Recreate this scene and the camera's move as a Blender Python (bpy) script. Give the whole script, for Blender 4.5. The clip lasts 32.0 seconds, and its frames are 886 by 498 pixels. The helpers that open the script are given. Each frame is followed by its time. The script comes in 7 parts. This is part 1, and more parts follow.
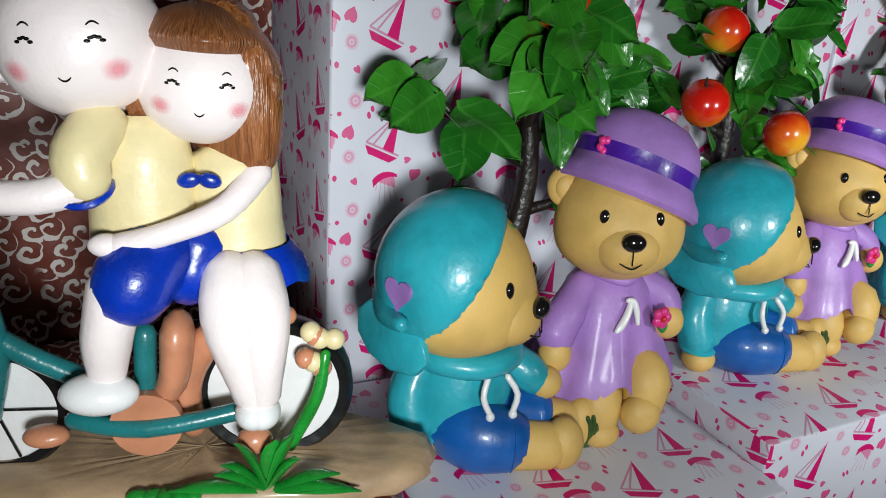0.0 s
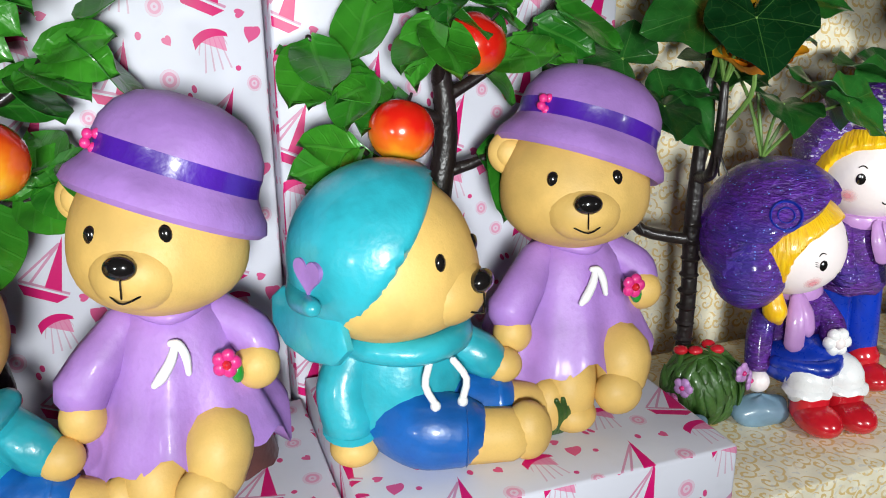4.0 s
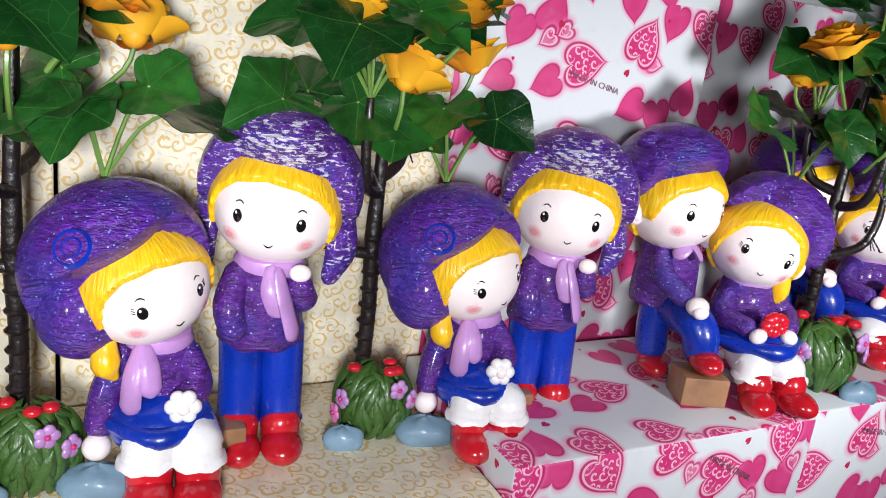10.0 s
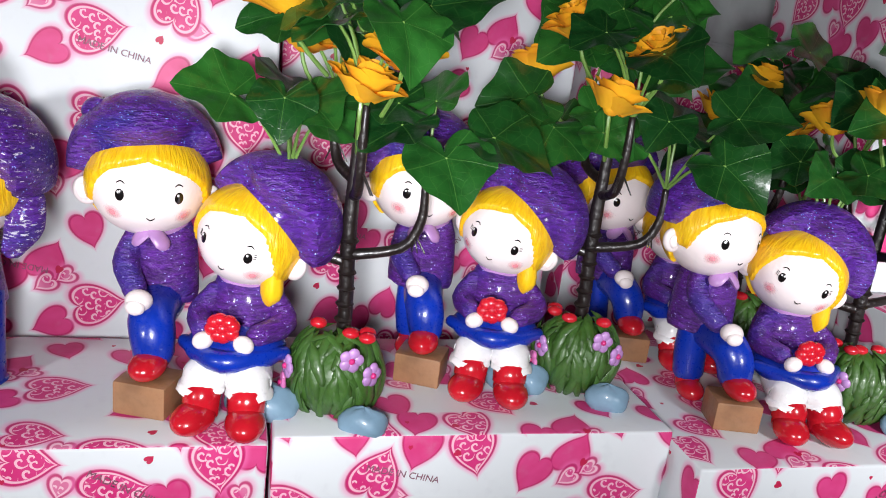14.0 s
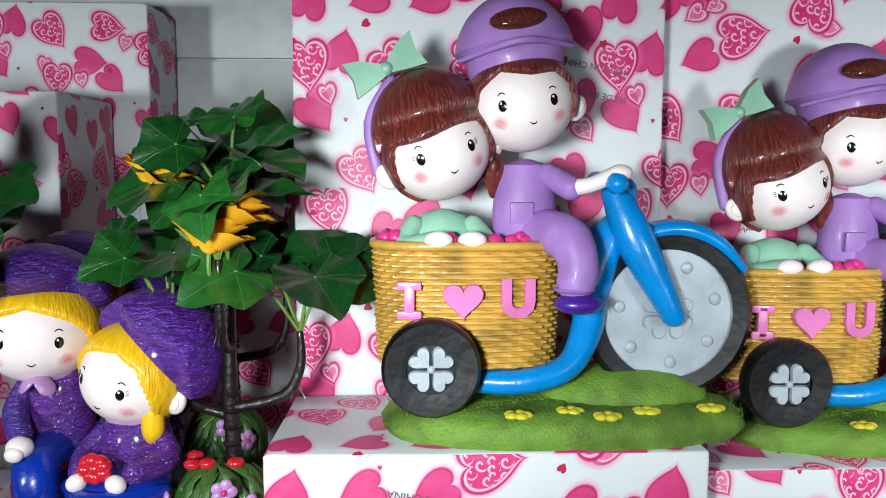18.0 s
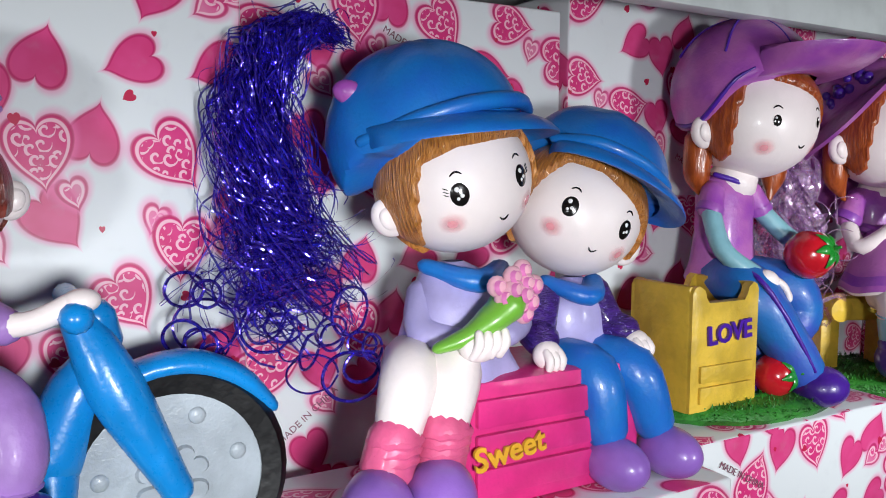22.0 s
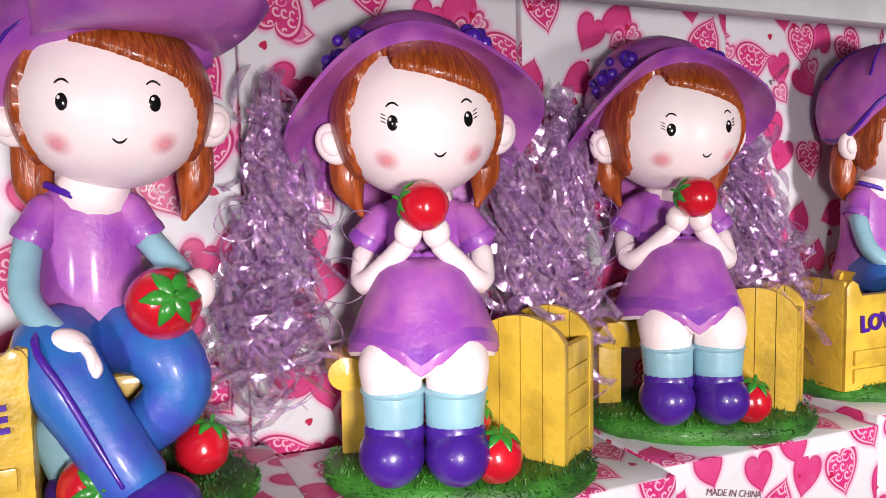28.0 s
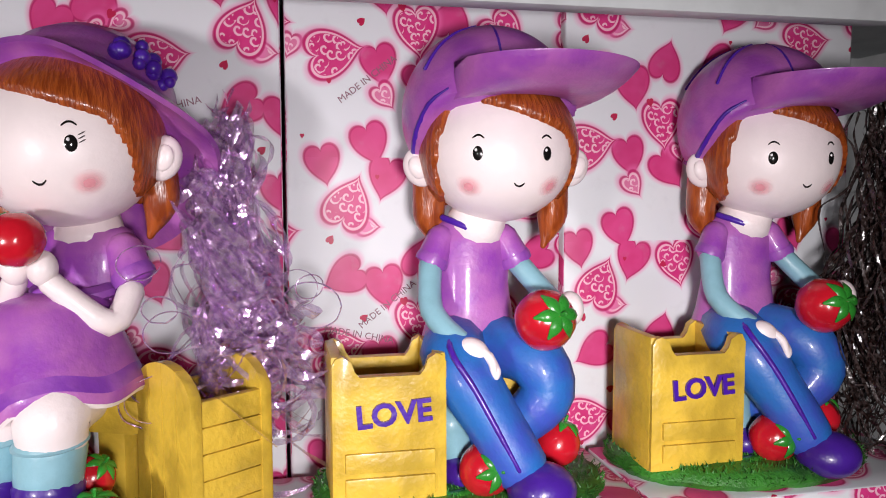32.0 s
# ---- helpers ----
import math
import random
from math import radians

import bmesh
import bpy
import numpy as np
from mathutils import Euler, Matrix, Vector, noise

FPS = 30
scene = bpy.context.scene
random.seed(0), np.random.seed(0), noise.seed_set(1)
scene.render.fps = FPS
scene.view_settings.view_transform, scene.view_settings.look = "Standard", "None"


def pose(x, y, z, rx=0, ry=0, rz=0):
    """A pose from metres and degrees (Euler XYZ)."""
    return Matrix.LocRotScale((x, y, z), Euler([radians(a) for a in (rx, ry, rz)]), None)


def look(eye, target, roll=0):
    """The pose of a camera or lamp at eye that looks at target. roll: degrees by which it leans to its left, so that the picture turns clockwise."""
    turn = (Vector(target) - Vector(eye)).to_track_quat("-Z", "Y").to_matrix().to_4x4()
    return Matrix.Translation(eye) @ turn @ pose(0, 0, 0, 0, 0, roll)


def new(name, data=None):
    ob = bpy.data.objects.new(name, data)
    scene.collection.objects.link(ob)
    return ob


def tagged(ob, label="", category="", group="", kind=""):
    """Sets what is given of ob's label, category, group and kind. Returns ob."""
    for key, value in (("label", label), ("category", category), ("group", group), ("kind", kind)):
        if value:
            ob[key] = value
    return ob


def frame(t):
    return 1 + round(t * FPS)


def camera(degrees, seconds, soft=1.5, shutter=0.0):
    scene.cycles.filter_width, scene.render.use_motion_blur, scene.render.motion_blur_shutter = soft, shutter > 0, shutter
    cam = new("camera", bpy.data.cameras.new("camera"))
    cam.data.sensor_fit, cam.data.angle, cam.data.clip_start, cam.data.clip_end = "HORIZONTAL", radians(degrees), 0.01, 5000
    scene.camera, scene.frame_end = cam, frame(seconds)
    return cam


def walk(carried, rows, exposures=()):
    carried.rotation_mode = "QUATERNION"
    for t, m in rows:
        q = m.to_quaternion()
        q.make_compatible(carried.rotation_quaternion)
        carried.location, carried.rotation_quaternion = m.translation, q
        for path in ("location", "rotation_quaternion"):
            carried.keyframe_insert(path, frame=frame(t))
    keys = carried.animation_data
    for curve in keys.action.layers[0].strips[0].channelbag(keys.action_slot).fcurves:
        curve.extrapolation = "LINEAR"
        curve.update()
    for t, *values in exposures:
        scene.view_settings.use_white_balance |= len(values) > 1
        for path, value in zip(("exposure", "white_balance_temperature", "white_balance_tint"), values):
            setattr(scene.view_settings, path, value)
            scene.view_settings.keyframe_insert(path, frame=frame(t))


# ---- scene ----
cam = camera(58.8, 32.0, soft=1.0)
PATH = [
    (0, (-0.347, -0.388, 0.301), (0.497, 1.289, -0.387), 4.0),
    (0.5, (-0.326, -0.432, 0.312), (0.578, 1.23, -0.336), 4.5),
    (1, (-0.274, -0.45, 0.314), (0.606, 1.226, -0.328), 3.7),
    (1.5, (-0.197, -0.433, 0.321), (0.65, 1.261, -0.323), 3.1),
    (2, (-0.084, -0.418, 0.296), (0.723, 1.315, -0.291), 0.7),
    (2.5, (0.033, -0.415, 0.29), (0.791, 1.344, -0.284), -0.3),
    (3, (0.118, -0.362, 0.27), (0.904, 1.375, -0.335), 0.6),
    (3.5, (0.166, -0.335, 0.258), (0.941, 1.409, -0.34), 0.2),
    (5.5, (0.432, -0.482, 0.294), (0.476, 1.406, -0.364), -0.8),
    (6, (0.475, -0.514, 0.306), (0.595, 1.395, -0.278), -0.2),
    (6.5, (0.498, -0.519, 0.301), (0.734, 1.389, -0.252), 0.4),
    (7, (0.531, -0.53, 0.292), (0.861, 1.361, -0.27), 0.5),
    (7.5, (0.541, -0.541, 0.283), (1.017, 1.327, -0.25), 1.6),
    (8, (0.557, -0.537, 0.274), (1.183, 1.297, -0.222), 3.2),
    (8.5, (0.596, -0.513, 0.263), (1.366, 1.271, -0.212), 4.1),
    (9, (0.654, -0.455, 0.26), (1.478, 1.294, -0.248), 4.6),
    (9.5, (0.726, -0.424, 0.256), (1.588, 1.297, -0.288), 6.1),
    (10, (0.789, -0.39, 0.258), (1.697, 1.308, -0.282), 7.3),
    (10.5, (0.842, -0.347, 0.254), (1.852, 1.3, -0.263), 7.1),
    (11, (0.882, -0.343, 0.252), (1.922, 1.288, -0.254), 6.5),
    (11.5, (0.951, -0.371, 0.257), (1.796, 1.363, -0.271), 5.5),
    (12, (1.057, -0.427, 0.265), (1.673, 1.389, -0.306), 4.9),
    (12.5, (1.142, -0.475, 0.287), (1.626, 1.366, -0.327), 5.3),
    (13, (1.211, -0.529, 0.287), (1.631, 1.343, -0.276), 5.5),
    (13.5, (1.251, -0.535, 0.291), (1.693, 1.342, -0.238), 6.7),
    (14, (1.301, -0.499, 0.275), (1.802, 1.359, -0.268), 6.9),
    (14.5, (1.372, -0.443, 0.267), (1.898, 1.404, -0.291), 6.7),
    (15, (1.44, -0.395, 0.273), (2.038, 1.431, -0.282), 6.7),
    (15.5, (1.518, -0.343, 0.284), (2.234, 1.43, -0.303), 7.0),
    (17.5, (1.84, -0.44, 0.245), (2.042, 1.537, 0.024), 0.4),
    (18, (1.947, -0.518, 0.255), (2.009, 1.471, 0.061), 0.1),
    (18.5, (2.02, -0.548, 0.256), (2.079, 1.447, 0.119), -0.9),
    (19, (2.041, -0.525, 0.252), (2.182, 1.463, 0.078), -1.6),
    (19.5, (2.076, -0.453, 0.256), (2.381, 1.514, 0.065), -1.2),
    (20, (2.158, -0.386, 0.258), (2.516, 1.574, 0.084), -1.7),
    (20.5, (2.214, -0.367, 0.274), (2.655, 1.573, 0.072), -1.2),
    (21, (2.252, -0.364, 0.293), (2.937, 1.49, -0.015), -0.8),
    (21.5, (2.289, -0.357, 0.289), (3.141, 1.432, 0.021), -0.1),
    (22, (2.302, -0.339, 0.287), (3.284, 1.394, 0.102), 0.3),
    (22.5, (2.312, -0.332, 0.285), (3.331, 1.378, 0.092), -0.3),
    (23, (2.348, -0.349, 0.285), (3.267, 1.419, 0.105), -0.5),
    (23.5, (2.438, -0.384, 0.287), (3.167, 1.468, 0.093), -0.5),
    (24, (2.541, -0.424, 0.297), (3.2, 1.454, 0.107), -0.6),
    (24.5, (2.603, -0.463, 0.294), (3.235, 1.424, 0.099), -1.0),
    (26.5, (2.72, -0.484, 0.278), (3.308, 1.422, 0.13), -0.7),
    (27, (2.737, -0.493, 0.286), (3.353, 1.405, 0.155), -0.5),
    (27.5, (2.763, -0.46, 0.286), (3.485, 1.4, 0.145), -0.1),
    (28, (2.842, -0.377, 0.288), (3.638, 1.449, 0.116), -0.9),
    (28.5, (2.924, -0.308, 0.294), (3.841, 1.458, 0.086), -1.0),
    (29, (2.996, -0.234, 0.291), (4.045, 1.452, 0.054), -0.5),
    (29.5, (3.038, -0.216, 0.291), (4.142, 1.439, 0.093), -0.4),
    (30, (3.082, -0.233, 0.296), (4.11, 1.475, 0.135), -0.9),
    (30.5, (3.158, -0.271, 0.299), (3.978, 1.546, 0.146), -0.3),
    (31, (3.262, -0.31, 0.301), (3.9, 1.578, 0.136), -0.4),
    (31.5, (3.333, -0.343, 0.299), (3.803, 1.594, 0.135), 0.5),
    (32, (3.377, -0.383, 0.302), (3.801, 1.565, 0.141), -0.1),
]
walk(cam, [(t, look(eye, target, roll)) for t, eye, target, roll in PATH],
     [(0, -0.52, 6350, 3), (1, -0.2, 6400, 5), (3, -0.06, 6400, 4), (7, 0.02, 6500, 8), (10, 0, 6350, 12), (12, -0.08, 6400, 12), (14, 0.1, 6450, 12), (15, 0.3, 6450, 10), (16.5, 0.15, 6400, 6), (18, -0.08, 6200, 2), (20, -0.14, 6050, 0), (21, -0.26, 6200, 4), (24, -0.22, 6500, 12), (27, -0.06, 7000, 22), (28, 0.08, 7000, 24), (29, 0.0, 6900, 21), (31, 0.06, 6800, 22), (32, 0.03, 6800, 20)])

# ---- place ----
# ---- world and lamps ----
world = bpy.data.worlds.new("world")
world.use_nodes = True
scene.world = world
world.node_tree.nodes["Background"].inputs[0].default_value = (0.85, 0.9, 1.0, 1)
world.node_tree.nodes["Background"].inputs[1].default_value = 0.005


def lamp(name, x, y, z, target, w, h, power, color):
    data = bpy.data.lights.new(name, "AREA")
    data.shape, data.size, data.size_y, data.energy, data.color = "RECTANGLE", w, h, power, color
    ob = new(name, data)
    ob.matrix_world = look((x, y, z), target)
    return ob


# Added fixed lamps, unseen behind the path, in place of one light carried along.
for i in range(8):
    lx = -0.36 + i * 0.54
    lamp("carried_light_standin", lx, -0.58, 0.25, (lx + 0.14, 0.0, 0.16), 0.08, 0.08, 1.35, (0.97, 0.98, 1.0)).data.spread = radians(84)


# ---- materials ----
class Graph:
    """Short ways to write node graphs."""

    def __init__(self, name):
        self.m = bpy.data.materials.new(name)
        self.m.use_nodes = True
        self.nt = self.m.node_tree
        self.bsdf = self.nt.nodes["Principled BSDF"]

    def link(self, a, b):
        self.nt.links.new(a, b)

    def put(self, n, i, v):
        if hasattr(v, "is_linked"):
            self.link(v, n.inputs[i])
        else:
            n.inputs[i].default_value = v

    def math(self, op, a, b=0.0, c=0.0, clamp=False):
        n = self.nt.nodes.new("ShaderNodeMath")
        n.operation, n.use_clamp = op, clamp
        for i, v in enumerate((a, b, c)):
            self.put(n, i, v)
        return n.outputs[0]

    def vec(self, op, a, b=(0, 0, 0)):
        n = self.nt.nodes.new("ShaderNodeVectorMath")
        n.operation = op
        self.put(n, 0, a)
        self.put(n, 1, b)
        return n.outputs["Value"] if op in ("LENGTH", "DOT_PRODUCT", "DISTANCE") else n.outputs[0]

    def step(self, v, lo, hi):
        n = self.nt.nodes.new("ShaderNodeMapRange")
        n.interpolation_type = "SMOOTHSTEP"
        self.put(n, 0, v)
        n.inputs[1].default_value, n.inputs[2].default_value = lo, hi
        n.inputs[3].default_value, n.inputs[4].default_value = 0.0, 1.0
        return n.outputs[0]

    def mix(self, f, a, b):
        n = self.nt.nodes.new("ShaderNodeMix")
        n.data_type = "RGBA"
        for i, v in ((0, f), (6, a), (7, b)):
            if isinstance(v, tuple) and len(v) == 3:
                v = (*v, 1)
            self.put(n, i, v)
        return n.outputs[2]

    def noise(self, scale, detail=3.0, coord=None, rough=0.5):
        n = self.nt.nodes.new("ShaderNodeTexNoise")
        n.inputs["Scale"].default_value, n.inputs["Detail"].default_value, n.inputs["Roughness"].default_value = scale, detail, rough
        if coord is not None:
            self.link(coord, n.inputs[0])
        return n.outputs[0]

    def coord(self, which="Object"):
        return self.nt.nodes.new("ShaderNodeTexCoord").outputs[which]

    def mapping(self, v, loc=(0, 0, 0), rot=(0, 0, 0), scale=(1, 1, 1), kind="POINT"):
        n = self.nt.nodes.new("ShaderNodeMapping")
        n.vector_type = kind
        self.link(v, n.inputs[0])
        n.inputs[1].default_value, n.inputs[2].default_value, n.inputs[3].default_value = loc, rot, scale
        return n.outputs[0]

    def split(self, v):
        n = self.nt.nodes.new("ShaderNodeSeparateXYZ")
        self.link(v, n.inputs[0])
        return n.outputs

    def join(self, x, y, z=0.0):
        n = self.nt.nodes.new("ShaderNodeCombineXYZ")
        for i, v in enumerate((x, y, z)):
            self.put(n, i, v)
        return n.outputs[0]

    def bump(self, h, strength=0.3, dist=0.001):
        n = self.nt.nodes.new("ShaderNodeBump")
        n.inputs["Strength"].default_value, n.inputs["Distance"].default_value = strength, dist
        self.link(h, n.inputs["Height"])
        self.link(n.outputs[0], self.bsdf.inputs["Normal"])

    def done(self, color, rough=0.4, metal=0.0, coat=0.0):
        self.put(self.bsdf, "Base Color", (*color, 1) if isinstance(color, tuple) and len(color) == 3 else color)
        self.put(self.bsdf, "Roughness", rough)
        self.bsdf.inputs["Metallic"].default_value = metal
        self.bsdf.inputs["Coat Weight"].default_value = coat
        self.bsdf.inputs["Coat Roughness"].default_value = 0.12
        return self.m


def paint(name, color, rough=0.4, dirt=0.3, grain=420, bump=0.16, coat=0.3, second=None, amount=0.5):
    """Hand-painted resin: brushed shade, worn darker spots, fine relief."""
    g = Graph(name)
    co = g.coord()
    big = g.step(g.noise(38, 3, co), 0.35, 0.72)
    fine = g.noise(grain, 2, co)
    dark = tuple(c * (1 - dirt) for c in color)
    col = g.mix(big, color, second or dark)
    if second:
        col = g.mix(g.math("MULTIPLY", big, amount), color, second)
    col = g.mix(g.math("MULTIPLY", g.step(fine, 0.45, 0.8), 0.25), col, dark)
    lumps = g.noise(52, 2, co)
    g.bump(g.math("ADD", g.math("MULTIPLY", fine, bump), g.math("MULTIPLY_ADD", lumps, 0.7, g.math("MULTIPLY", big, 0.15))), 0.5, 0.0022)
    return g.done(col, g.math("MULTIPLY_ADD", fine, 0.2, rough - 0.1), 0.0, coat)


def strands(name, color, dark, scale=260, rough=0.35, depth=0.003):
    """Painted hair or knit with fine grooves."""
    g = Graph(name)
    uv, ob = g.split(g.coord("UV")), g.split(g.coord())
    k = scale / 170.0
    across = g.math("ADD", g.math("MULTIPLY", uv[0], 62.0 * k), g.math("MULTIPLY", ob[0], 130.0 * k))
    along = g.math("ADD", g.math("MULTIPLY", uv[1], 3.0), g.math("MULTIPLY", ob[2], 22.0))
    n = g.noise(1.6, 3, g.join(across, along, g.math("MULTIPLY", ob[1], 90.0 * k)), 0.6)
    g.bump(n, 1.0, depth)
    return g.done(g.mix(g.step(n, 0.38, 0.62), dark, color), rough, 0.0, 0.3)


def glitter(name, color, speck, white=0.0):
    """Knitted cap paint: rough strokes with glitter specks; white: how much dry-brushed snow it has."""
    g = Graph(name)
    co = g.coord()
    n = g.noise(430, 3, g.mapping(co, rot=(0, 0.15, 0), scale=(0.3, 0.3, 1)), 0.7)
    v = g.nt.nodes.new("ShaderNodeTexVoronoi")
    v.inputs["Scale"].default_value = 420
    g.link(co, v.inputs[0])
    spots = g.math("MULTIPLY", g.math("LESS_THAN", v.outputs[0], 0.2), g.step(g.noise(160, 1, co), 0.44, 0.58))
    col = g.mix(g.step(n, 0.35, 0.7), tuple(c * 0.5 for c in color), tuple(c * 1.15 for c in color))
    col = g.mix(g.math("MULTIPLY", g.step(g.noise(30, 1, co), 0.5, 0.7), 0.6), col, (0.03, 0.03, 0.28))
    if white:
        # u runs round the cap, v from its foot to its crown
        uv = g.split(g.coord("UV"))
        front = g.math("SUBTRACT", 1.0, g.step(g.math("ABSOLUTE", g.math("SUBTRACT", uv[0], 0.5)), 0.07, 0.2))
        band = g.math("MULTIPLY", front, g.math("SUBTRACT", 1.0, g.step(uv[1], 0.78, 0.94)))
        cover = g.math("MAXIMUM", g.math("MULTIPLY", band, white), g.math("MULTIPLY", g.math("LESS_THAN", uv[1], 0.01), 0.3))
        snow = g.step(g.math("MULTIPLY_ADD", cover, 0.16, g.noise(420, 3, g.mapping(co, rot=(0, 0.15, 0), scale=(0.4, 0.4, 1.1)), 0.7)), 0.6, 0.67)
        col = g.mix(g.math("MULTIPLY", snow, 0.85), col, (0.72, 0.7, 0.82))
    col = g.mix(spots, col, speck)
    g.bump(n, 1.0, 0.004)
    return g.done(col, g.math("MULTIPLY_ADD", spots, -0.2, 0.42), 0.0, 0.35)


def heart_field(g, uv, spots):
    """Smallest signed distance to the hearts at (u, v, size, turn)."""
    best = None
    for u, v, s, a in spots:
        p = g.split(g.mapping(uv, (u, v, 0), (0, 0, radians(a)), (s, s, 1), "TEXTURE"))
        y = g.math("MULTIPLY_ADD", g.math("SQRT", g.math("ABSOLUTE", p[0])), -0.72, p[1])
        d = g.math("MULTIPLY", g.math("SUBTRACT", g.vec("LENGTH", g.join(p[0], y)), 1.0), s)
        best = d if best is None else g.math("MINIMUM", best, d)
    return best


def spirals(g, uv, scale, turns, width):
    """Lines of small scrolls, one to a cell."""
    v = g.nt.nodes.new("ShaderNodeTexVoronoi")
    v.voronoi_dimensions = "2D"
    v.inputs["Scale"].default_value = scale
    g.link(uv, v.inputs[0])
    p = g.split(g.vec("SUBTRACT", uv, v.outputs["Position"]))
    ang = g.math("ARCTAN2", p[0], p[1])
    wave = g.math("SINE", g.math("MULTIPLY_ADD", v.outputs["Distance"], turns, ang))
    return g.math("MULTIPLY", g.math("GREATER_THAN", wave, width), g.math("LESS_THAN", v.outputs["Distance"], 0.62))


def tile_uv(g, w, h):
    p = g.split(g.coord("UV"))
    return g.join(g.math("MODULO", g.math("ADD", p[0], 10 * w), w), g.math("MODULO", g.math("ADD", p[1], 10 * h), h))


def sheen(g, col, rough=0.32):
    """Thin glossy wrapping paper: faint waves and wear."""
    n = g.noise(28, 2, g.coord())
    g.bump(n, 0.1, 0.003)
    col = g.mix(g.math("MULTIPLY", g.step(g.noise(90, 4, g.coord()), 0.55, 0.8), 0.12), col, (0.42, 0.42, 0.46))
    g.bsdf.inputs["Specular IOR Level"].default_value = 0.3
    return g.done(col, g.math("MULTIPLY_ADD", n, 0.16, rough), 0.0, 0.0)


def heart_paper():
    g = Graph("heart_paper")
    uv = tile_uv(g, 0.24, 0.22)
    rnd = random.Random(5)
    spots = []
    while len(spots) < 33:
        q = (rnd.uniform(0, 0.24), rnd.uniform(0, 0.22), (0.018, 0.0148, 0.0148, 0.009)[len(spots) % 4] * rnd.uniform(0.9, 1.1), rnd.choice((0, 15, -20, 40, 160, -60, 95)) + rnd.uniform(-10, 10))
        near = min([math.hypot(min(abs(q[0] - p[0]), 0.24 - abs(q[0] - p[0])), min(abs(q[1] - p[1]), 0.22 - abs(q[1] - p[1]))) - (q[2] + p[2]) for p in spots] or [1])
        if near > (-0.002 if len(spots) < 21 else -0.0075):
            spots.append(q)
    wrapped = [[(p[0] + dx, p[1] + dy, p[2], p[3]) for p in spots[k::4] for dx in (-0.24, 0, 0.24) for dy in (-0.22, 0, 0.22) if -p[2] < p[0] + dx < 0.24 + p[2] and -p[2] < p[1] + dy < 0.22 + p[2]] for k in range(4)]
    ornate = heart_field(g, uv, wrapped[0])
    plain = heart_field(g, uv, wrapped[1] + wrapped[2])
    small = heart_field(g, uv, wrapped[3])
    dots = heart_field(g, uv, ((0.09, 0.012, 0.003, 70), (0.215, 0.1, 0.0028, 130), (0.115, 0.19, 0.003, -30), (0.02, 0.2, 0.0026, 60), (0.17, 0.015, 0.0015, 0), (0.075, 0.16, 0.0015, 0), (0.225, 0.205, 0.0016, 0), (0.06, 0.125, 0.0032, -60), (0.145, 0.05, 0.003, 40), (0.005, 0.11, 0.003, 10), (0.19, 0.16, 0.003, 150), (0.13, 0.085, 0.0016, 0), (0.045, 0.052, 0.0016, 0), (0.19, 0.055, 0.0018, 0)))
    lines = spirals(g, uv, 130, 9.0, 0.55)
    white, pink, hot = (0.7, 0.73, 0.75), (0.82, 0.17, 0.42), (0.6, 0.008, 0.15)
    col = white
    for field, halo, fill in ((plain, 0.0045, 0.9), (small, 0.005, 0.55), (ornate, 0.005, 0.95)):
        col = g.mix(g.math("MULTIPLY", g.math("SUBTRACT", 1.0, g.step(field, -0.001, halo)), 0.62), col, pink)
        ins = g.math("SUBTRACT", 1.0, g.step(field, -0.0012, -0.0004))
        shade = g.mix(g.step(g.noise(55, 2, uv), 0.3, 0.7), hot, (0.66, 0.03, 0.2))
        col = g.mix(g.math("MULTIPLY", ins, fill), col, shade)
        edge = g.math("MULTIPLY", g.step(field, -0.0022, -0.0014), g.math("SUBTRACT", 1.0, g.step(field, -0.0006, 0.0004)))
        col = g.mix(g.math("MULTIPLY", edge, 0.75), col, (0.45, 0.006, 0.1))
        if field is not plain:
            rim = g.math("MULTIPLY", g.step(field, -0.0042, -0.0036), g.math("SUBTRACT", 1.0, g.step(field, -0.0026, -0.002)))
            deep = g.math("LESS_THAN", field, -0.0045)
            col = g.mix(g.math("MULTIPLY", g.math("MAXIMUM", rim, g.math("MULTIPLY", lines, deep)), 0.75), col, (0.9, 0.62, 0.7))
    col = g.mix(g.math("LESS_THAN", dots, 0.0), col, (0.5, 0.015, 0.07))
    return sheen(g, col)


def blobs_field(g, uv, spots):
    best = None
    for u, v, sx, sy, a in spots:
        p = g.mapping(uv, (u, v, 0), (0, 0, radians(a)), (sx, sy, 1), "TEXTURE")
        d = g.math("SUBTRACT", g.vec("LENGTH", g.vec("MULTIPLY", p, (1, 1, 0))), 1.0)
        best = d if best is None else g.math("MINIMUM", best, d)
    return best


